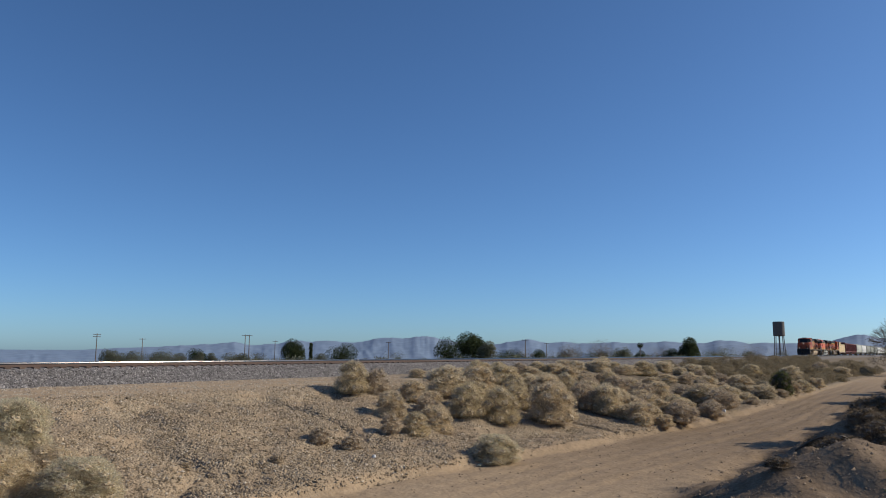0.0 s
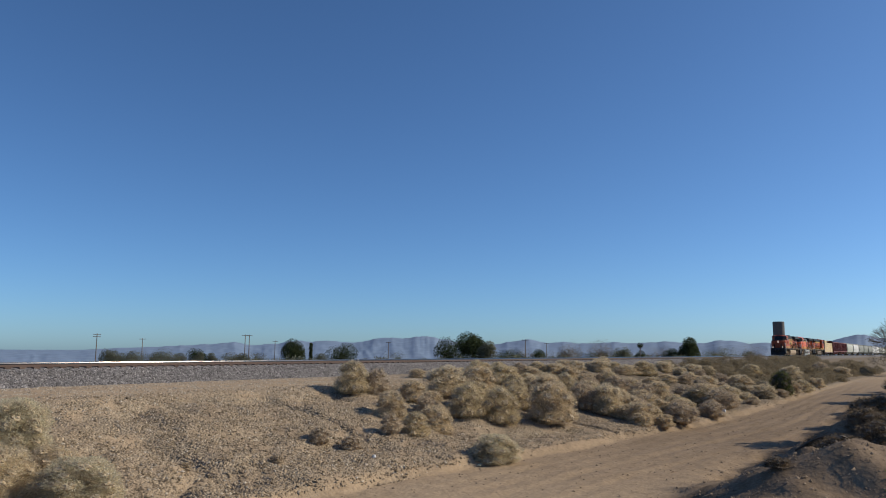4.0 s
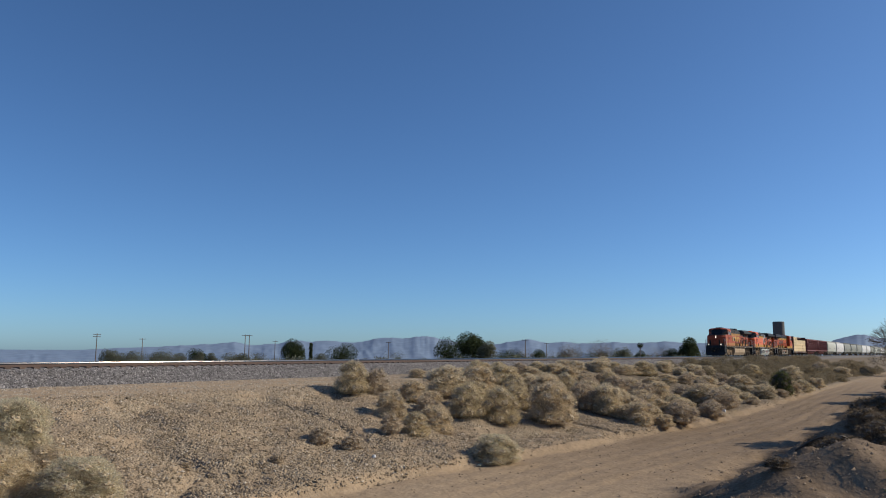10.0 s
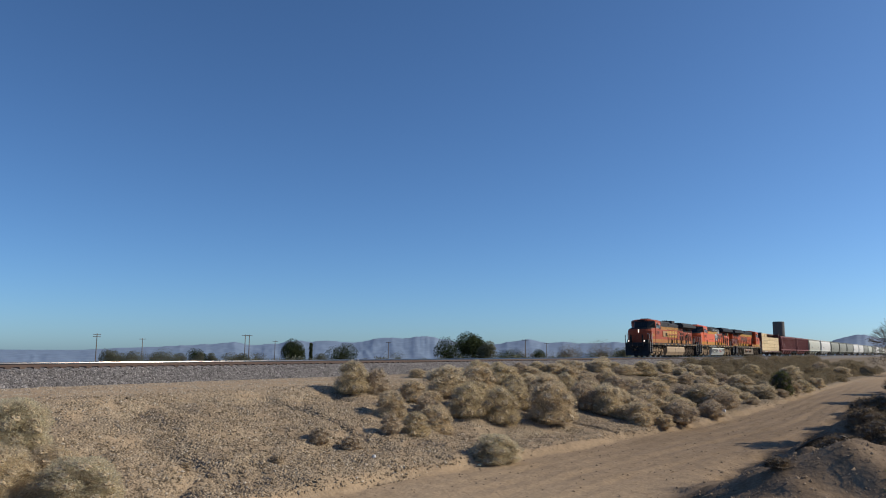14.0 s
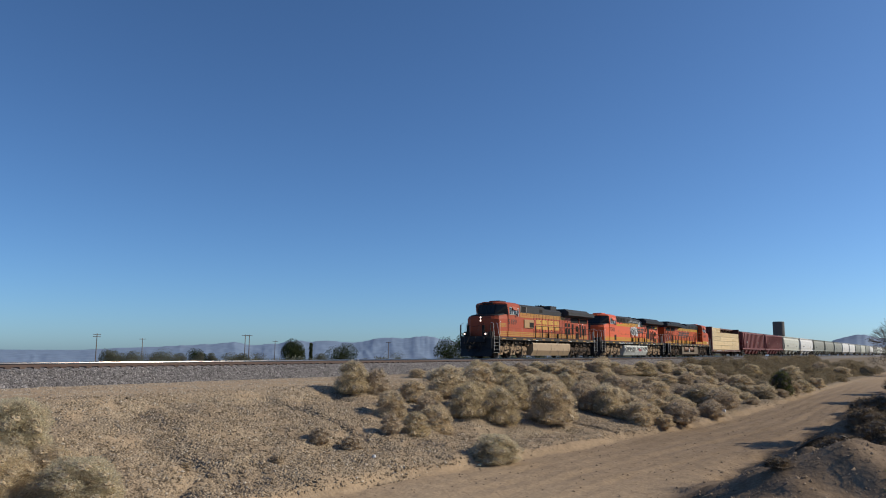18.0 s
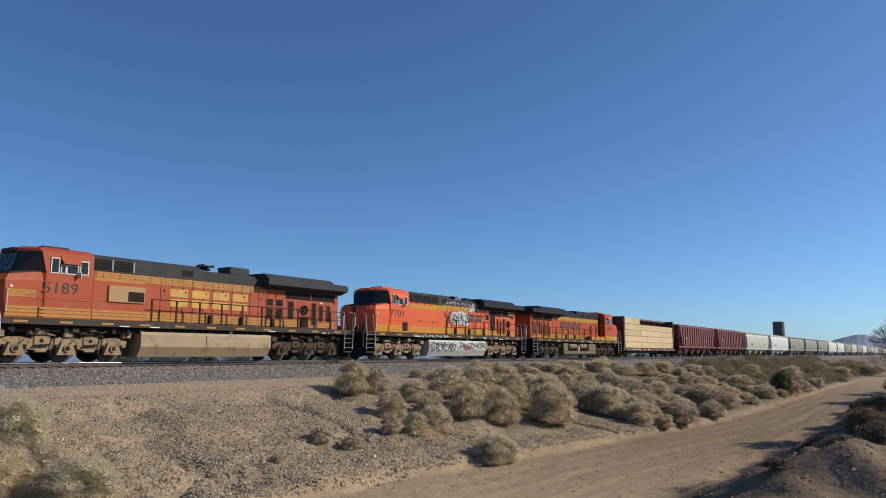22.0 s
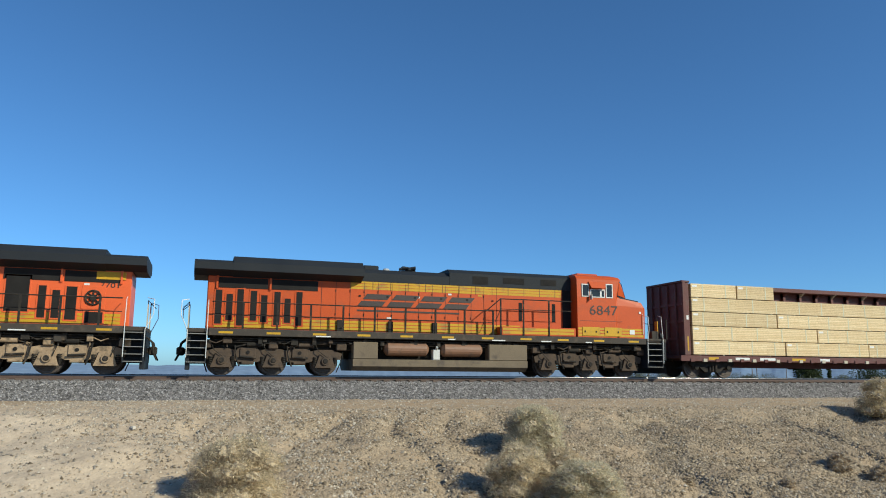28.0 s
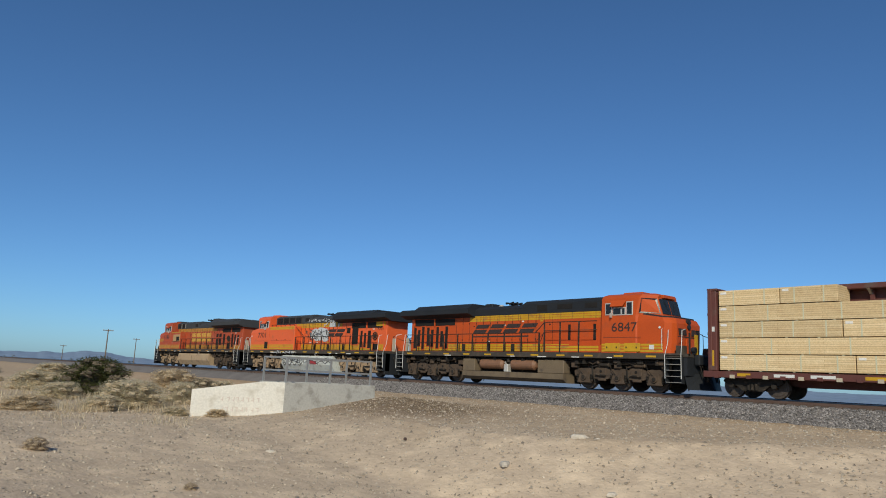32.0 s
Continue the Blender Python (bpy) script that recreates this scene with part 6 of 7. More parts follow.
def grass():
    rng = np.random.default_rng(31)
    n = 5000
    x, y = rng.uniform(11.0, 14.5, n), rng.uniform(-30.8, -29.3, n)
    keep = np.sin(x * 0.9) + np.cos(y * 1.3 + x * 0.4) + rng.uniform(-0.8, 0.8, n) > 0.3
    x, y = x[keep], y[keep]
    z = ground_z(x, y)
    a, h = rng.uniform(0, 6.28, len(x)), rng.uniform(0.02, 0.06, len(x))
    d = np.stack([np.cos(a), np.sin(a), 0 * a], -1) * 0.009
    p = np.stack([x, y, z], -1)
    t = p + np.stack([rng.normal(0, 0.03, len(x)), rng.normal(0, 0.03, len(x)), h], -1)
    v = np.stack([p - d, p + d, t + d * 0.3, t - d * 0.3], 1).reshape(-1, 3)
    tagged(new("grass", array_mesh("grass", v, np.arange(len(v)).reshape(-1, 4), GREEN)), "sparse green weeds on the roadside mound", "grass", kind="stuff")
    n = 2600
    x, y = rng.uniform(-34, -24.5, n), rng.uniform(-25.5, -16.5, n)
    x, y = np.append(x, rng.uniform(-75, -30, 22000)), np.append(y, rng.uniform(-25, -12, 22000))
    cl = np.sin(x * 1.3 + 2 * np.sin(y)) + np.cos(y * 1.7 + x * 0.6) + rng.uniform(-0.9, 0.9, len(x)) > 0.6
    keep = cl & (y > -24.0) & ((x < -30.3) | (y < -18.6))
    x, y = x[keep], y[keep]
    z = ground_z(x, y)
    a, h = rng.uniform(0, 6.28, len(x)), rng.uniform(0.08, 0.38, len(x)) * np.where(x < -31, 1, 0.5)
    d = np.stack([np.cos(a), np.sin(a), 0 * a], -1) * 0.014
    p = np.stack([x, y, z], -1)
    t = p + np.stack([rng.normal(0, 0.06, len(x)), rng.normal(0, 0.06, len(x)), h], -1)
    v = np.stack([p - d, p + d, t + d * 0.3, t - d * 0.3], 1).reshape(-1, 3)
    tagged(new("dry_grass", array_mesh("dry_grass", v, np.arange(len(v)).reshape(-1, 4), STRAW)), "dry straw-coloured grass tufts on sand", "grass", kind="stuff")


grass()

def fallen_branch(x, y, turn, length, seed):
    """A dead limb arching over the ground, with side twigs."""
    rng = random.Random(seed)
    t = thing("fallen_branch", "bare grey dead branch arching over the dirt mound", "branch", "dead branches on the mound")
    t.location, t.rotation_euler = (x, y, float(ground_z(x, y)) - 0.03), (0, 0, turn)
    spine = [(length * k / 8, 0.12 * math.sin(k * 1.3), 0.75 * math.sin(math.pi * min(k / 8 + 0.05, 1)) * length / 3) for k in range(9)]
    limb = Build()
    for k, (p, q) in enumerate(zip(spine, spine[1:])):
        limb.tube(p, q, 0.035 - 0.003 * k, 6, 0.032 - 0.003 * k)
    part("limb", limb, DARK_TWIG, t)
    for k, p in enumerate(spine[2:]):
        tip = (p[0] + rng.uniform(0.2, 0.6), p[1] + rng.uniform(-0.5, 0.5), max(p[2] + rng.uniform(-0.3, 0.35), 0.05))
        end = (tip[0] + rng.uniform(0.1, 0.4), tip[1] + rng.uniform(-0.3, 0.3), max(tip[2] + rng.uniform(-0.3, 0.2), 0.03))
        part("side_twig", Build().tube(p, tip, 0.014, 5, 0.009).tube(tip, end, 0.009, 4, 0.004), DARK_TWIG, t)


for x, y, turn, length, seed in ((24.6, -26.3, -1.9, 2.4, 1), (26.2, -26.4, -2.3, 2.0, 2), (22.4, -26.1, -2.6, 1.5, 3)):
    fallen_branch(x, y, turn, length, seed)

# ---- trees ----
BARK = shade("grey_bark", (0.14, 0.115, 0.095), (0.2, 0.17, 0.14), rough=0.9, fine=15, coarse=2)
TREE_GREEN = leaf("dark_tree_foliage", (0.045, 0.06, 0.025), (0.07, 0.085, 0.04), 0.5, 1.7)
TREE_OLIVE = leaf("olive_tree_foliage", (0.14, 0.15, 0.10), (0.19, 0.19, 0.13), 0.5, 1.6)
TREE_PALE = leaf("bare_crown_twigs", (0.20, 0.165, 0.125), (0.26, 0.22, 0.17), 0.6, 1.4)


def tree(x, y, h, w, style, label, low=0.04):
    """A tapered trunk with limbs and a crown of small leaf clumps."""
    rng = np.random.default_rng(int(abs(x * 7 + y * 3 + h * 11)))
    t = thing("tree", label, "tree", "trees beyond the track")
    t.location = (x, y, float(ground_z(x, y)) - 0.05)
    trunk = Build().tube((0, 0, 0), (0.04 * w, 0, h * 0.3), 0.035 * h, 8, 0.026 * h).tube((0.04 * w, 0, h * 0.3), (0, 0.03 * w, h * 0.62), 0.026 * h, 8, 0.012 * h)
    lobes = []
    for k in range(16 if style != "column" else 9):
        a = k * 2.4 + rng.uniform(-0.3, 0.3)
        if style == "column":
            r, z, s = 0.08 * w, h * (0.12 + 0.1 * k), w * 0.32
        else:
            f = rng.uniform(0, 1)
            r = w * 0.3 * math.sqrt(rng.uniform(0.05, 1)) * (1.15 - 0.5 * f)
            z, s = h * (low + 0.1 + (0.62 - low) * f), w * rng.uniform(0.2, 0.3)
        q = (r * math.cos(a), r * math.sin(a), z)
        trunk.tube((0.02 * w, 0, min(h * 0.28, z * 0.8)), q, 0.012 * h, 5, 0.004 * h)
        lobes.append((*q, s))
    part("trunk", trunk, BARK, t)
    mat = {"dark": TREE_GREEN, "olive": TREE_OLIVE, "column": TREE_GREEN, "bare": TREE_PALE}[style]
    n = {"dark": 6000, "olive": 3600, "column": 1500, "bare": 3800}[style]
    ln, wd = (0.05 * h, 0.022 * h) if style != "bare" else (0.10 * h, 0.0035 * h)
    v, f = blades(rng, n, np.array(lobes), ln, wd, 0.1)
    crown = new("crown", array_mesh("crown", v, f, mat))
    crown.parent = t
    return t


def bare_tree(x, y, h, seed, label):
    rng = random.Random(seed)
    t = thing("bare_tree", label, "tree", "leafless trees by the road")
    t.location = (x, y, float(ground_z(x, y)) - 0.05)
    trunk, twigs = Build(), Build()

    def grow(p, d, ln, r, depth):
        q = p + d * ln
        (trunk if depth < 3 else twigs).tube(p, q, r, 6 if depth < 3 else 3, r * 0.65)
        if depth == 7:
            return
        for k in range(3 if depth else 4):
            e = (d + Vector((rng.gauss(0, 0.5), rng.gauss(0, 0.5), rng.gauss(0.15, 0.3)))).normalized()
            grow(q, e, ln * rng.uniform(0.62, 0.85), r * 0.6, depth + 1)

    grow(Vector((0, 0, 0)), Vector((0.05, 0.02, 1)).normalized(), h * 0.24, 0.028 * h, 0)
    part("trunk", trunk, BARK, t, fix=False)
    part("crown", twigs, BARK, t, fix=False)
    return t


def far_place(az, dist):
    a = radians(az)
    return dist * math.sin(a), -EYE + dist * math.cos(a)


FAR_TREES = [
    (31.52, 266, 3.2, 7.1, "olive"),
    (33.38, 288, 1.9, 9.9, "olive"),
    (35.30, 247, 2.1, 10.5, "olive"),
    (37.46, 287, 3.1, 8.4, "dark"),
    (39.69, 256, 1.5, 8.0, "olive"),
    (41.75, 261, 1.3, 8.2, "olive"),
    (44.40, 281, 6.9, 10.3, "dark"),
    (45.68, 260, 5.5, 1.5, "column"),
    (48.06, 267, 4.1, 12.9, "dark"),
    (46.41, 241, 2.0, 5.0, "olive"),
    (56.38, 278, 6.5, 14.9, "dark"),
    (58.06, 267, 9.5, 13.0, "dark"),
    (59.25, 256, 7.2, 6.6, "olive"),
    (61.36, 279, 2.6, 10.4, "dark"),
    (65.49, 255, 6.1, 9.4, "bare"),
    (67.84, 263, 6.2, 11.3, "bare"),
    (69.52, 247, 4.9, 6.2, "olive"),
    (72.00, 300, 4.4, 13.1, "bare"),
    (74.33, 300, 9.0, 8.8, "dark"),
    (76.57, 300, 4.0, 13.7, "olive"),
    (78.48, 300, 5.1, 13.5, "bare"),
    (52.09, 254, 1.3, 10.3, "olive"),
    (73.01, 300, 4.0, 7.0, "dark"),
]
row = random.Random(12)
for k in range(9):
    FAR_TREES.append((32.2 + 1.1 * k + row.uniform(-0.4, 0.4), 265 + row.uniform(-15, 25), row.uniform(1.6, 2.8), row.uniform(4, 7), "olive"))
for k in range(22):
    FAR_TREES.append((60.5 + 0.95 * k + row.uniform(-0.3, 0.3), 310 + row.uniform(-15, 25), row.uniform(1.8, 3.4), row.uniform(6, 11), row.choice(("olive", "dark", "bare"))))
for az, dist, h, w, style in FAR_TREES:
    words = {"dark": "dark evergreen tree beyond the railway track", "olive": "dusty olive tree beyond the track", "column": "slim dark cypress tree", "bare": "leafless pale tree beyond the track"}[style]
    tree(*far_place(az, dist), h - 1.9 - float(ground_z(*far_place(az, dist))), w, style, words)
bare_tree(146.0, -24.4, 10.5, 3, "leafless tree beside the dirt road")
tree(143.0, -24.6, 9.5, 9.0, "bare", "leafless bushy tree beside the dirt road", 0.05)
bare_tree(158.0, -25.0, 8.0, 6, "leafless tree beside the dirt road")
for x, y, h, w in ((32.5, -34.5, 7.0, 4.5), (40.0, -35.0, 8.0, 5.0), (47.5, -35.0, 7.5, 5.0), (58.0, -35.5, 9.0, 5.0), (70.0, -35.5, 9.5, 5.5), (84.0, -36.5, 10.0, 6.0)):
    tree(x, y, h, w, "olive", "dusty olive tree beside the dirt road", 0.2)


def palm(x, y, h):
    t = thing("palm_tree", "small fan palm beyond the track", "tree", "trees beyond the track")
    t.location = (x, y, float(ground_z(x, y)) - 0.05)
    part("trunk", Build().tube((0, 0, 0), (0, 0, h * 0.86), 0.2, 8, 0.15), BARK, t)
    rng = np.random.default_rng(2)
    v, f = blades(rng, 500, np.array([(0, 0, h * 0.88, 0.9), (0, 0, h * 0.8, 0.6)]), 0.6, 0.05, 0.0)
    new("crown", array_mesh("crown", v, f, TREE_GREEN)).parent = t


palm(*far_place(70.78, 290), 6.2)


def scrub_line():
    """Far scrub and low trees along the horizon, past counting."""
    rng = np.random.default_rng(41)
    vs, n0 = [], 0
    for k in range(520):
        az, dist = rng.uniform(29.5, 89), rng.uniform(190, 480)
        if k > 430:
            az = rng.uniform(-88, -40)
        x, y = far_place(az, dist)
        if y < 25:
            continue
        s = rng.uniform(0.6, 1.7) * (1.5 if rng.uniform() < 0.12 else 1)
        g0 = float(ground_z(x, y))
        v, f = blades(rng, 60, np.array([(x, y, 0.4 * s, 0.7 * s), (x + s * 0.6, y + 0.5, 0.35 * s, 0.6 * s)]), 0.35 * s, 0.12 * s, 0.2)
        v[:, 2] += g0
        vs.append(v)
    v = np.concatenate(vs)
    tagged(new("far_scrub", array_mesh("far_scrub", v, np.arange(len(v)).reshape(-1, 3), TREE_OLIVE)), "distant scrub and bushes on the desert plain", "scrub", kind="stuff")


scrub_line()

# ---- poles and the water tower ----
WOOD = shade("weathered_pole_wood", (0.14, 0.105, 0.08), (0.2, 0.16, 0.125), rough=0.9, fine=18, coarse=2)
TANK_METAL = shade("dark_tower_steel", (0.12, 0.11, 0.105), (0.09, 0.085, 0.08), rough=0.7, fine=10, coarse=0.6)
CONCRETE = shade("weathered_concrete", (0.50, 0.49, 0.45), (0.42, 0.41, 0.38), rough=0.9, fine=14, coarse=1.0, bump=0.2, dirt=(0.2, 0.185, 0.16), dirt_amount=0.3)
WHITEWASH = shade("whitewashed_concrete", (0.72, 0.69, 0.62), (0.62, 0.59, 0.53), rough=0.85, fine=14, coarse=1.0, bump=0.15, dirt=(0.42, 0.38, 0.31), dirt_amount=0.25)
GALV = shade("galvanised_pipe", (0.42, 0.42, 0.41), (0.34, 0.34, 0.33), rough=0.5, metal=0.5, fine=30, coarse=3)


def pole(az, dist, h, arms=1):
    x, y = far_place(az, dist)
    t = thing("utility_pole", "wooden utility pole beyond the track", "pole", "utility poles on the plain")
    t.location = (x, y, float(ground_z(x, y)) - 0.1)
    h += -2.02 - float(ground_z(x, y))
    t.rotation_euler = (0, 0, radians(-az))
    part("post", Build().tube((0, 0, 0), (0, 0, h), 0.2, 8, 0.14), WOOD, t)
    for k in range(arms):
        arm = part("crossarm", Build().box(-1.4, 1.4, -0.08, 0.08, h - 0.5 - 0.9 * k, h - 0.3 - 0.9 * k), WOOD, t)
        for u in (-1.25, -0.6, 0.6, 1.25):
            part("insulator", Build().tube((u, 0, h - 0.3 - 0.9 * k), (u, 0, h - 0.08 - 0.9 * k), 0.07, 6), GALV, arm)
    return t


POLES = [(30.66, 330, 9.5, 2), (33.65, 380, 8.5, 1), (40.8, 340, 10.0, 1), (41.1, 345, 10.0, 1), (43.0, 420, 8.5, 1), (51.6, 400, 8.0, 1), (62.2, 330, 8.5, 1), (63.8, 420, 8.0, 1), (-73.8, 236, 11.4, 1), (-71.9, 334, 12.0, 1), (-76.5, 420, 9.0, 1)]
for p in POLES:
    pole(*p)


def water_tower(x, y):
    t = thing("water_tower", "dark steel water tank on tall legs", "water tower")
    t.location = (x, y, -2.02)
    part("tank", Build().tube((0, 0, 9.7), (0, 0, 14.9), 2.15, 24).tube((0, 0, 14.9), (0, 0, 15.15), 2.2, 24, 1.9), TANK_METAL, t, "dark cylindrical tank")
    part("tank_floor", Build().tube((0, 0, 9.45), (0, 0, 9.7), 2.0, 24, 2.2), TANK_METAL, t)
    for sx in (-1, 1):
        for sy in (-1, 1):
            part("leg", Build().tube((sx * 1.85, sy * 1.85, 0.85), (sx * 1.4, sy * 1.4, 9.6), 0.16, 8), TANK_METAL, t)
    for s in (-1, 1):
        part("brace", Build().path([(-1.65, s * 1.65, 4.5), (1.65, s * 1.65, 4.5)], 0.07), TANK_METAL, t)
        part("brace", Build().path([(s * 1.65, -1.65, 4.5), (s * 1.65, 1.65, 4.5)], 0.07), TANK_METAL, t)
    part("riser_pipe", Build().tube((0, 0, 0.85), (0, 0, 9.6), 0.3, 12), TANK_METAL, t)


water_tower(315.5, 23.4)


# ---- culvert headwall with its railing ----
def culvert():
    c = thing("culvert_headwall", "whitewashed concrete culvert headwall with pipe railing", "headwall")
    zt = -0.19
    part("side_wall", Build().box(-27.9, -27.6, -15.0, -10.4, -2.6, zt, 0.015), CONCRETE, c, "bare grey concrete wall")
    part("back_wall", Build().box(-29.9, -29.6, -15.0, -10.4, -2.6, zt, 0.015), CONCRETE, c)
    part("slab", Build().box(-29.6, -27.9, -15.0, -10.4, -0.75, -0.45), CONCRETE, c)
    a, b = Vector((-27.6, -15.0)), Vector((-29.5, -18.15))
    part("wing_wall", Build().prism([(0, -2.6), (0, zt), (0.9, zt), (3.68, -0.62), (3.68, -2.6)], "y", 0, 0.3), WHITEWASH, c, "whitewashed sloping wing wall").matrix_basis = Matrix.Translation((a.x, a.y, 0)) @ Matrix.Rotation(math.atan2((b - a).y, (b - a).x), 4, "Z") @ Matrix.Translation((0, -0.3, 0))
    turn = Matrix.Translation((a.x, a.y, 0)) @ Matrix.Rotation(math.atan2((b - a).y, (b - a).x), 4, "Z")
    rng = random.Random(3)
    for row_z in (-0.95, -1.35):
        for k in range(8):
            u = 1.0 + k * 0.2 + rng.uniform(-0.03, 0.03)
            bar = part("sprayed_mark", Build().box(u, u + 0.035, 0.0, 0.006, row_z - 0.09, row_z + 0.09).box(u + 0.035, u + 0.11, 0.0, 0.006, row_z + 0.05 * (-1) ** k, row_z + 0.03 + 0.05 * (-1) ** k), SPRAY_FAINT, c)
            bar.matrix_basis = turn
    for x, ys in ((-27.75, (-14.9, -12.75, -10.6)), (-29.75, (-14.9, -12.75, -10.6))):
        for y in ys:
            part("railing_post", Build().box(x - 0.04, x + 0.04, y - 0.04, y + 0.04, zt - 0.02, zt + 1.08), GALV, c)
        for z in (0.5, 1.05):
            part("railing_bar", Build().box(x - 0.03, x + 0.03, ys[0], ys[-1], zt + z - 0.035, zt + z + 0.035), GALV, c)
    for z in (0.5, 1.05):
        part("railing_bar", Build().box(-29.75, -27.75, -14.93, -14.87, zt + z - 0.035, zt + z + 0.035), GALV, c)


SPRAY_FAINT = shade("faded_spray_mark", (0.55, 0.45, 0.40), (0.62, 0.54, 0.48), rough=0.85)
culvert()


# ---- litter ----
def rubbish(name, label, x, y, size, mat, seed):
    rng = np.random.default_rng(seed)
    a, b2, h = size
    pts = [(a / 2 * math.cos(t) * rng.uniform(0.8, 1.1), b2 / 2 * math.sin(t) * rng.uniform(0.8, 1.1)) for t in np.linspace(0, 6.28, 9)[:-1]]
    b = Build().loft([[(u, v, 0.0) for u, v in pts], [(u * 1.04, v * 1.04, h * 0.5) for u, v in pts], [(u * 0.7, v * 0.7, h) for u, v in pts]])
    ob = tagged(part(name, b, mat), label, name.replace("_", " "))
    ob.location = (x, y, float(ground_z(x, y)) - h * 0.2)
    ob.rotation_euler = (0, 0, rng.uniform(0, 3.1))
    return ob


SLAB = shade("broken_concrete", (0.56, 0.50, 0.42), (0.48, 0.43, 0.36), rough=0.9)
rubbish("plastic_bag", "crumpled white plastic bag caught on the slope", 23.6, -12.0, (0.28, 0.2, 0.22), TAG, 1)
rubbish("plastic_bag", "small white plastic scrap on gravel", 17.1, -16.2, (0.13, 0.12, 0.1), TAG, 2)
rubbish("plastic_bag", "white scrap at the road's edge", 44.0, -19.6, (0.35, 0.25, 0.15), TAG, 3)
for k, (x, y, s) in enumerate(((-13.4, -13.5, 0.5), (-13.8, -16.0, 0.5), (-10.7, -15.6, 0.34), (-1.1, -9.3, 0.3), (-19.8, -19.6, 0.3), (-12.8, -13.4, 0.14))):
    rubbish("concrete_chunk", "pale broken concrete chunk lying on sand", x, y, (s, s * 0.55, s * 0.25), SLAB, 10 + k)
for k, (x, y, s) in enumerate(((-18.2, -15.9, 0.42), (-4.3, -11.2, 0.4))):
    rubbish("rusty_scrap", "flat rusty metal scrap lying on sand", x, y, (s, s * 0.3, 0.06), STEEL, 20 + k)
stick = tagged(part("board", Build().box(-0.35, 0.35, -0.05, 0.05, 0, 0.03, 0.005), STRAP), "weathered pale wooden board on the road's edge", "board")
stick.location, stick.rotation_euler = (20.5, -17.8, float(ground_z(20.5, -17.8)) + 0.01), (0, 0, 0.3)
for x, y, w in ((-20.6, -25.6, 0.7), (-16.2, -23.4, 0.35)):
    shrub(x, y, w, w * 0.5, 4, 1.0, "dead brush on the sand", "dark dead tumbleweed lying on sand")

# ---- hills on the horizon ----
# The distance haze is put into the hills' blue base colour.
HILL = shade("haze_blue_hills", (0.175, 0.25, 0.365), (0.215, 0.28, 0.38), rough=1.0, fine=0.02, coarse=0.006, bump=0.0)


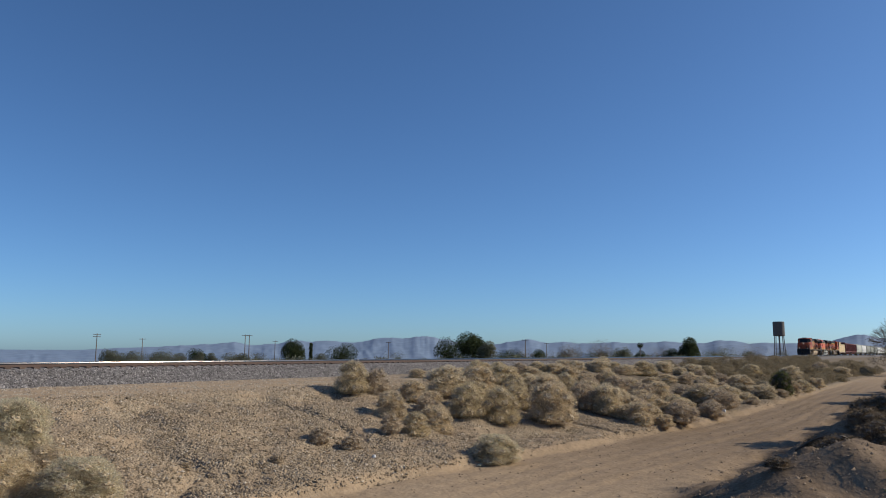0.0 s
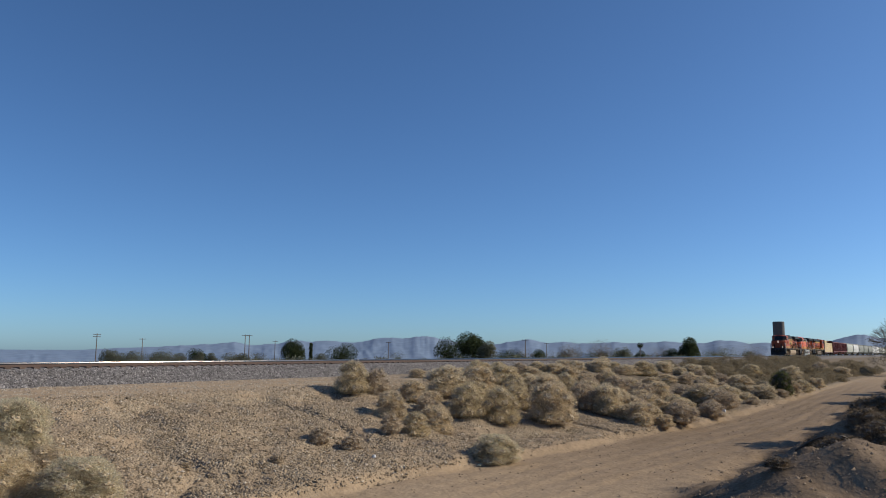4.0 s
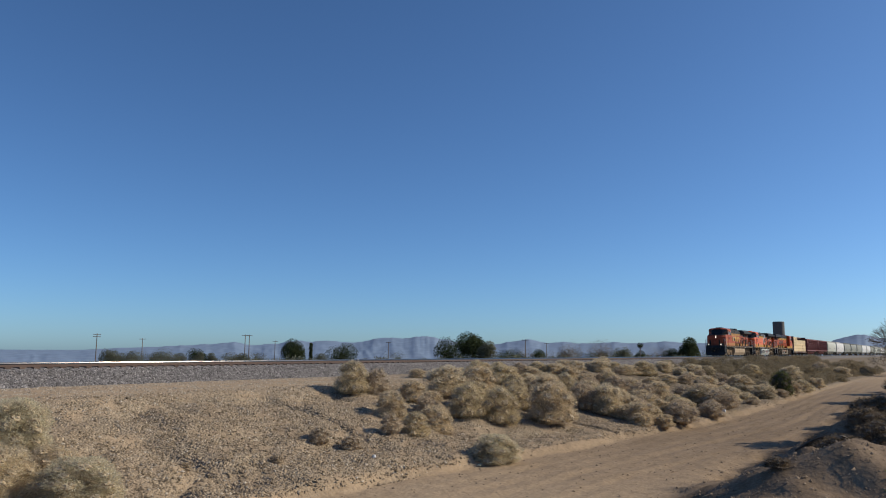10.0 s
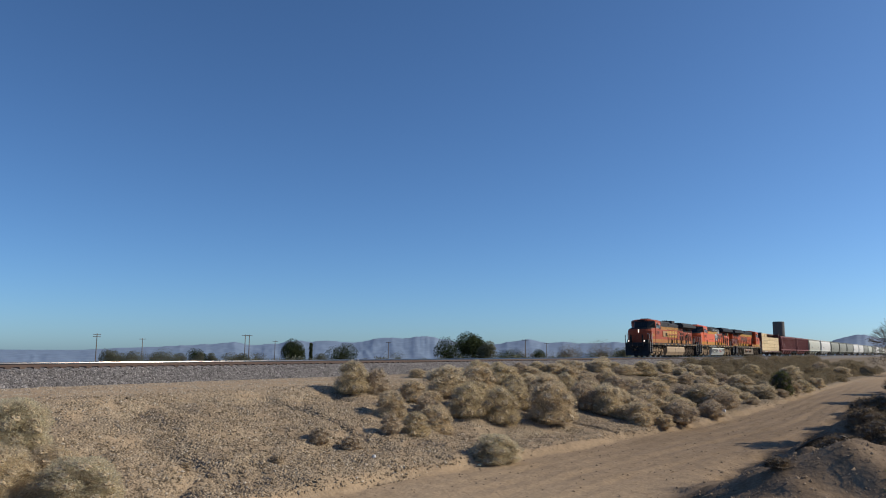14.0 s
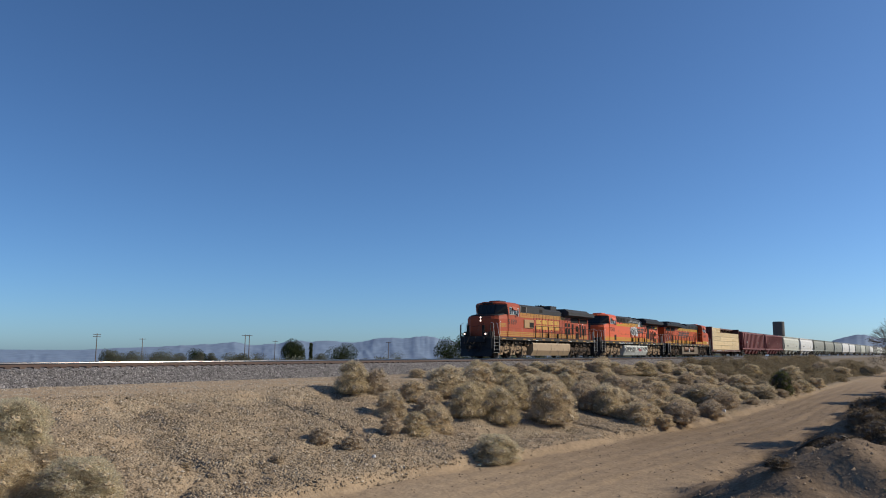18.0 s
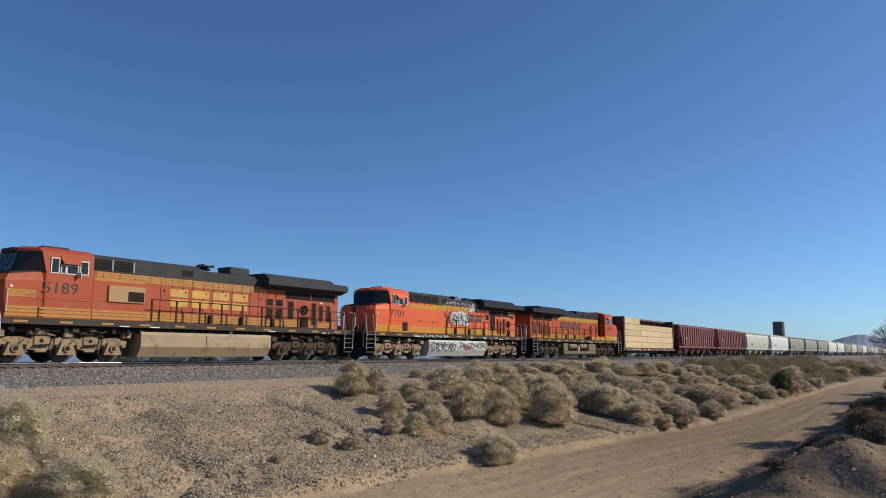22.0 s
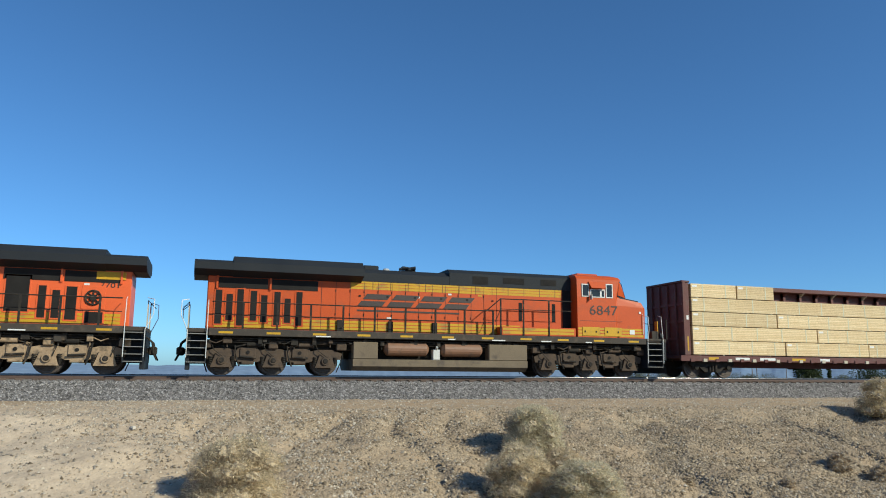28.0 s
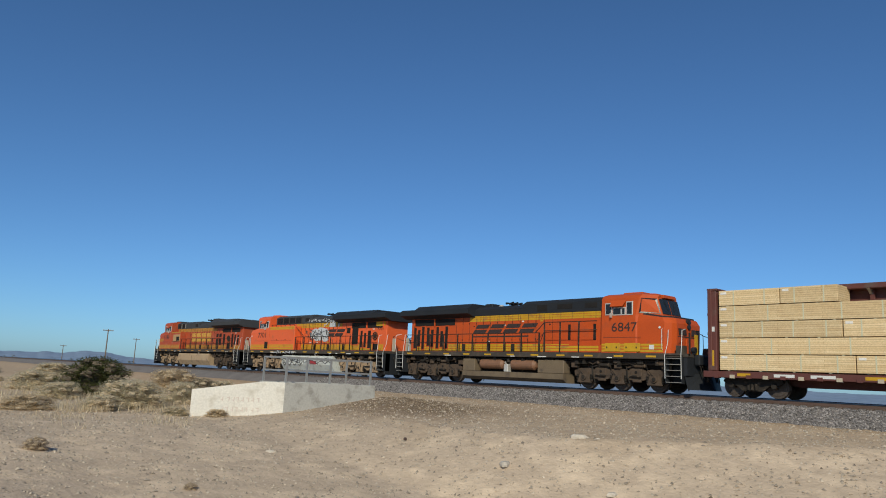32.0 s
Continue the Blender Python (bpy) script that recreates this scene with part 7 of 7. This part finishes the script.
def hills():
    """Low bare ranges round the plain; heights by bearing in thousandths of the distance."""
    bear = [-180, -120, -90, -82, -76, -73.5, -71, -68, -40, 0, 20, 29, 35, 39, 44, 48, 52, 54.5, 58, 60, 63, 66, 70, 75, 80, 83.5, 85.6, 88, 100, 130, 180]
    rise = [12, 10, 7, 5, 8, 8, 4, 2, 4, 3, 1, 0, 5, 10, 12, 13, 17, 19, 16, 13, 17, 11, 13, 14, 15, 14, 23, 14, 13, 12, 12]
    n, layers = 2880, 26
    az = np.linspace(-180, 180, n)
    h = np.interp(az, bear, rise) / 1000.0
    rng = np.random.default_rng(17)
    wob = sum(np.sin(az * f + p) * a for f, p, a in zip((0.31, 0.83, 1.7, 3.1, 5.7), rng.uniform(0, 6, 5), (0.22, 0.18, 0.12, 0.05, 0.025)))
    h = np.maximum(h * (1 + wob * 0.35) + 0.0016 * rough_ground(az, 0 * az, 1.6, 60, 5) * np.minimum(h / 0.008, 1), 0.0004)
    vs = []
    for k in range(layers):
        f = k / (layers - 1)
        dist = 3300 + 900 * f
        low = -75.0
        ridge = f ** 0.9 + 0.05 * np.sin(math.pi * f) * (1 - np.abs(rough_ground(az + 0.5 * f, 0 * az + 2.2 * f, 1.1, 70, 4)) - 0.6)
        z = low + (h * dist - low) * np.clip(ridge, 0, 1.2) if k < layers - 1 else h * dist
        a = np.radians(az)
        vs.append(np.stack([dist * np.sin(a), -EYE + dist * np.cos(a), z + 0 * a], -1))
    v = np.concatenate(vs)
    i = np.arange(n * layers).reshape(layers, n)
    f = np.stack([i[:-1, :-1], i[:-1, 1:], i[1:, 1:], i[1:, :-1]], -1).reshape(-1, 4)
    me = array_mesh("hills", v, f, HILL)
    tagged(new("backdrop_hills", me), "low desert hills painted haze blue on the horizon", "hills", kind="structure")


hills()


# ---- ties under the rails ----
def ties():
    bed = bpy.data.objects["ballast_bed"]
    me = Build().box(-0.115, 0.115, -1.3, 1.3, -0.34, -0.155, 0.012).mesh("tie", TIE)
    rng = random.Random(2)
    for k in range(300):
        ob = new("tie", me)
        ob.parent = bed
        ob.location = (-58 + k * 0.52, rng.uniform(-0.04, 0.04), RAIL + rng.uniform(-0.006, 0.004))
        ob.rotation_euler = (0, 0, rng.uniform(-0.012, 0.012))
    b = Build()
    for k in range(620):
        x = 98 + k * 0.52
        b.box(x - 0.115, x + 0.115, -1.3, 1.3, RAIL - 0.34, RAIL - 0.155)
    for k in range(200):
        x = -58.5 - k * 0.52
        b.box(x - 0.115, x + 0.115, -1.3, 1.3, RAIL - 0.34, RAIL - 0.155)
    tagged(part("tie_rest", b, TIE, bed, fix=False), kind="stuff")


ties()


# ---- movement ----
def travel(t):
    """Where the front of the train is along the track."""
    return 209.51 - 8.774 * t - 0.01116 * t * t


def motions():
    for ob, offset, turned in VEHICLES:
        walk(ob, [(t, pose(travel(t) + offset, 0, 0, 0, 0, turned)) for t in range(0, 33)])
    for ob, at, turned, radius in WHEELS:
        sign = 1 if turned else -1
        walk(ob, [(k / 15, pose(*at, 0, sign * math.degrees((209.51 - travel(k / 15)) / radius), 0)) for k in range(0, 481)])


motions()
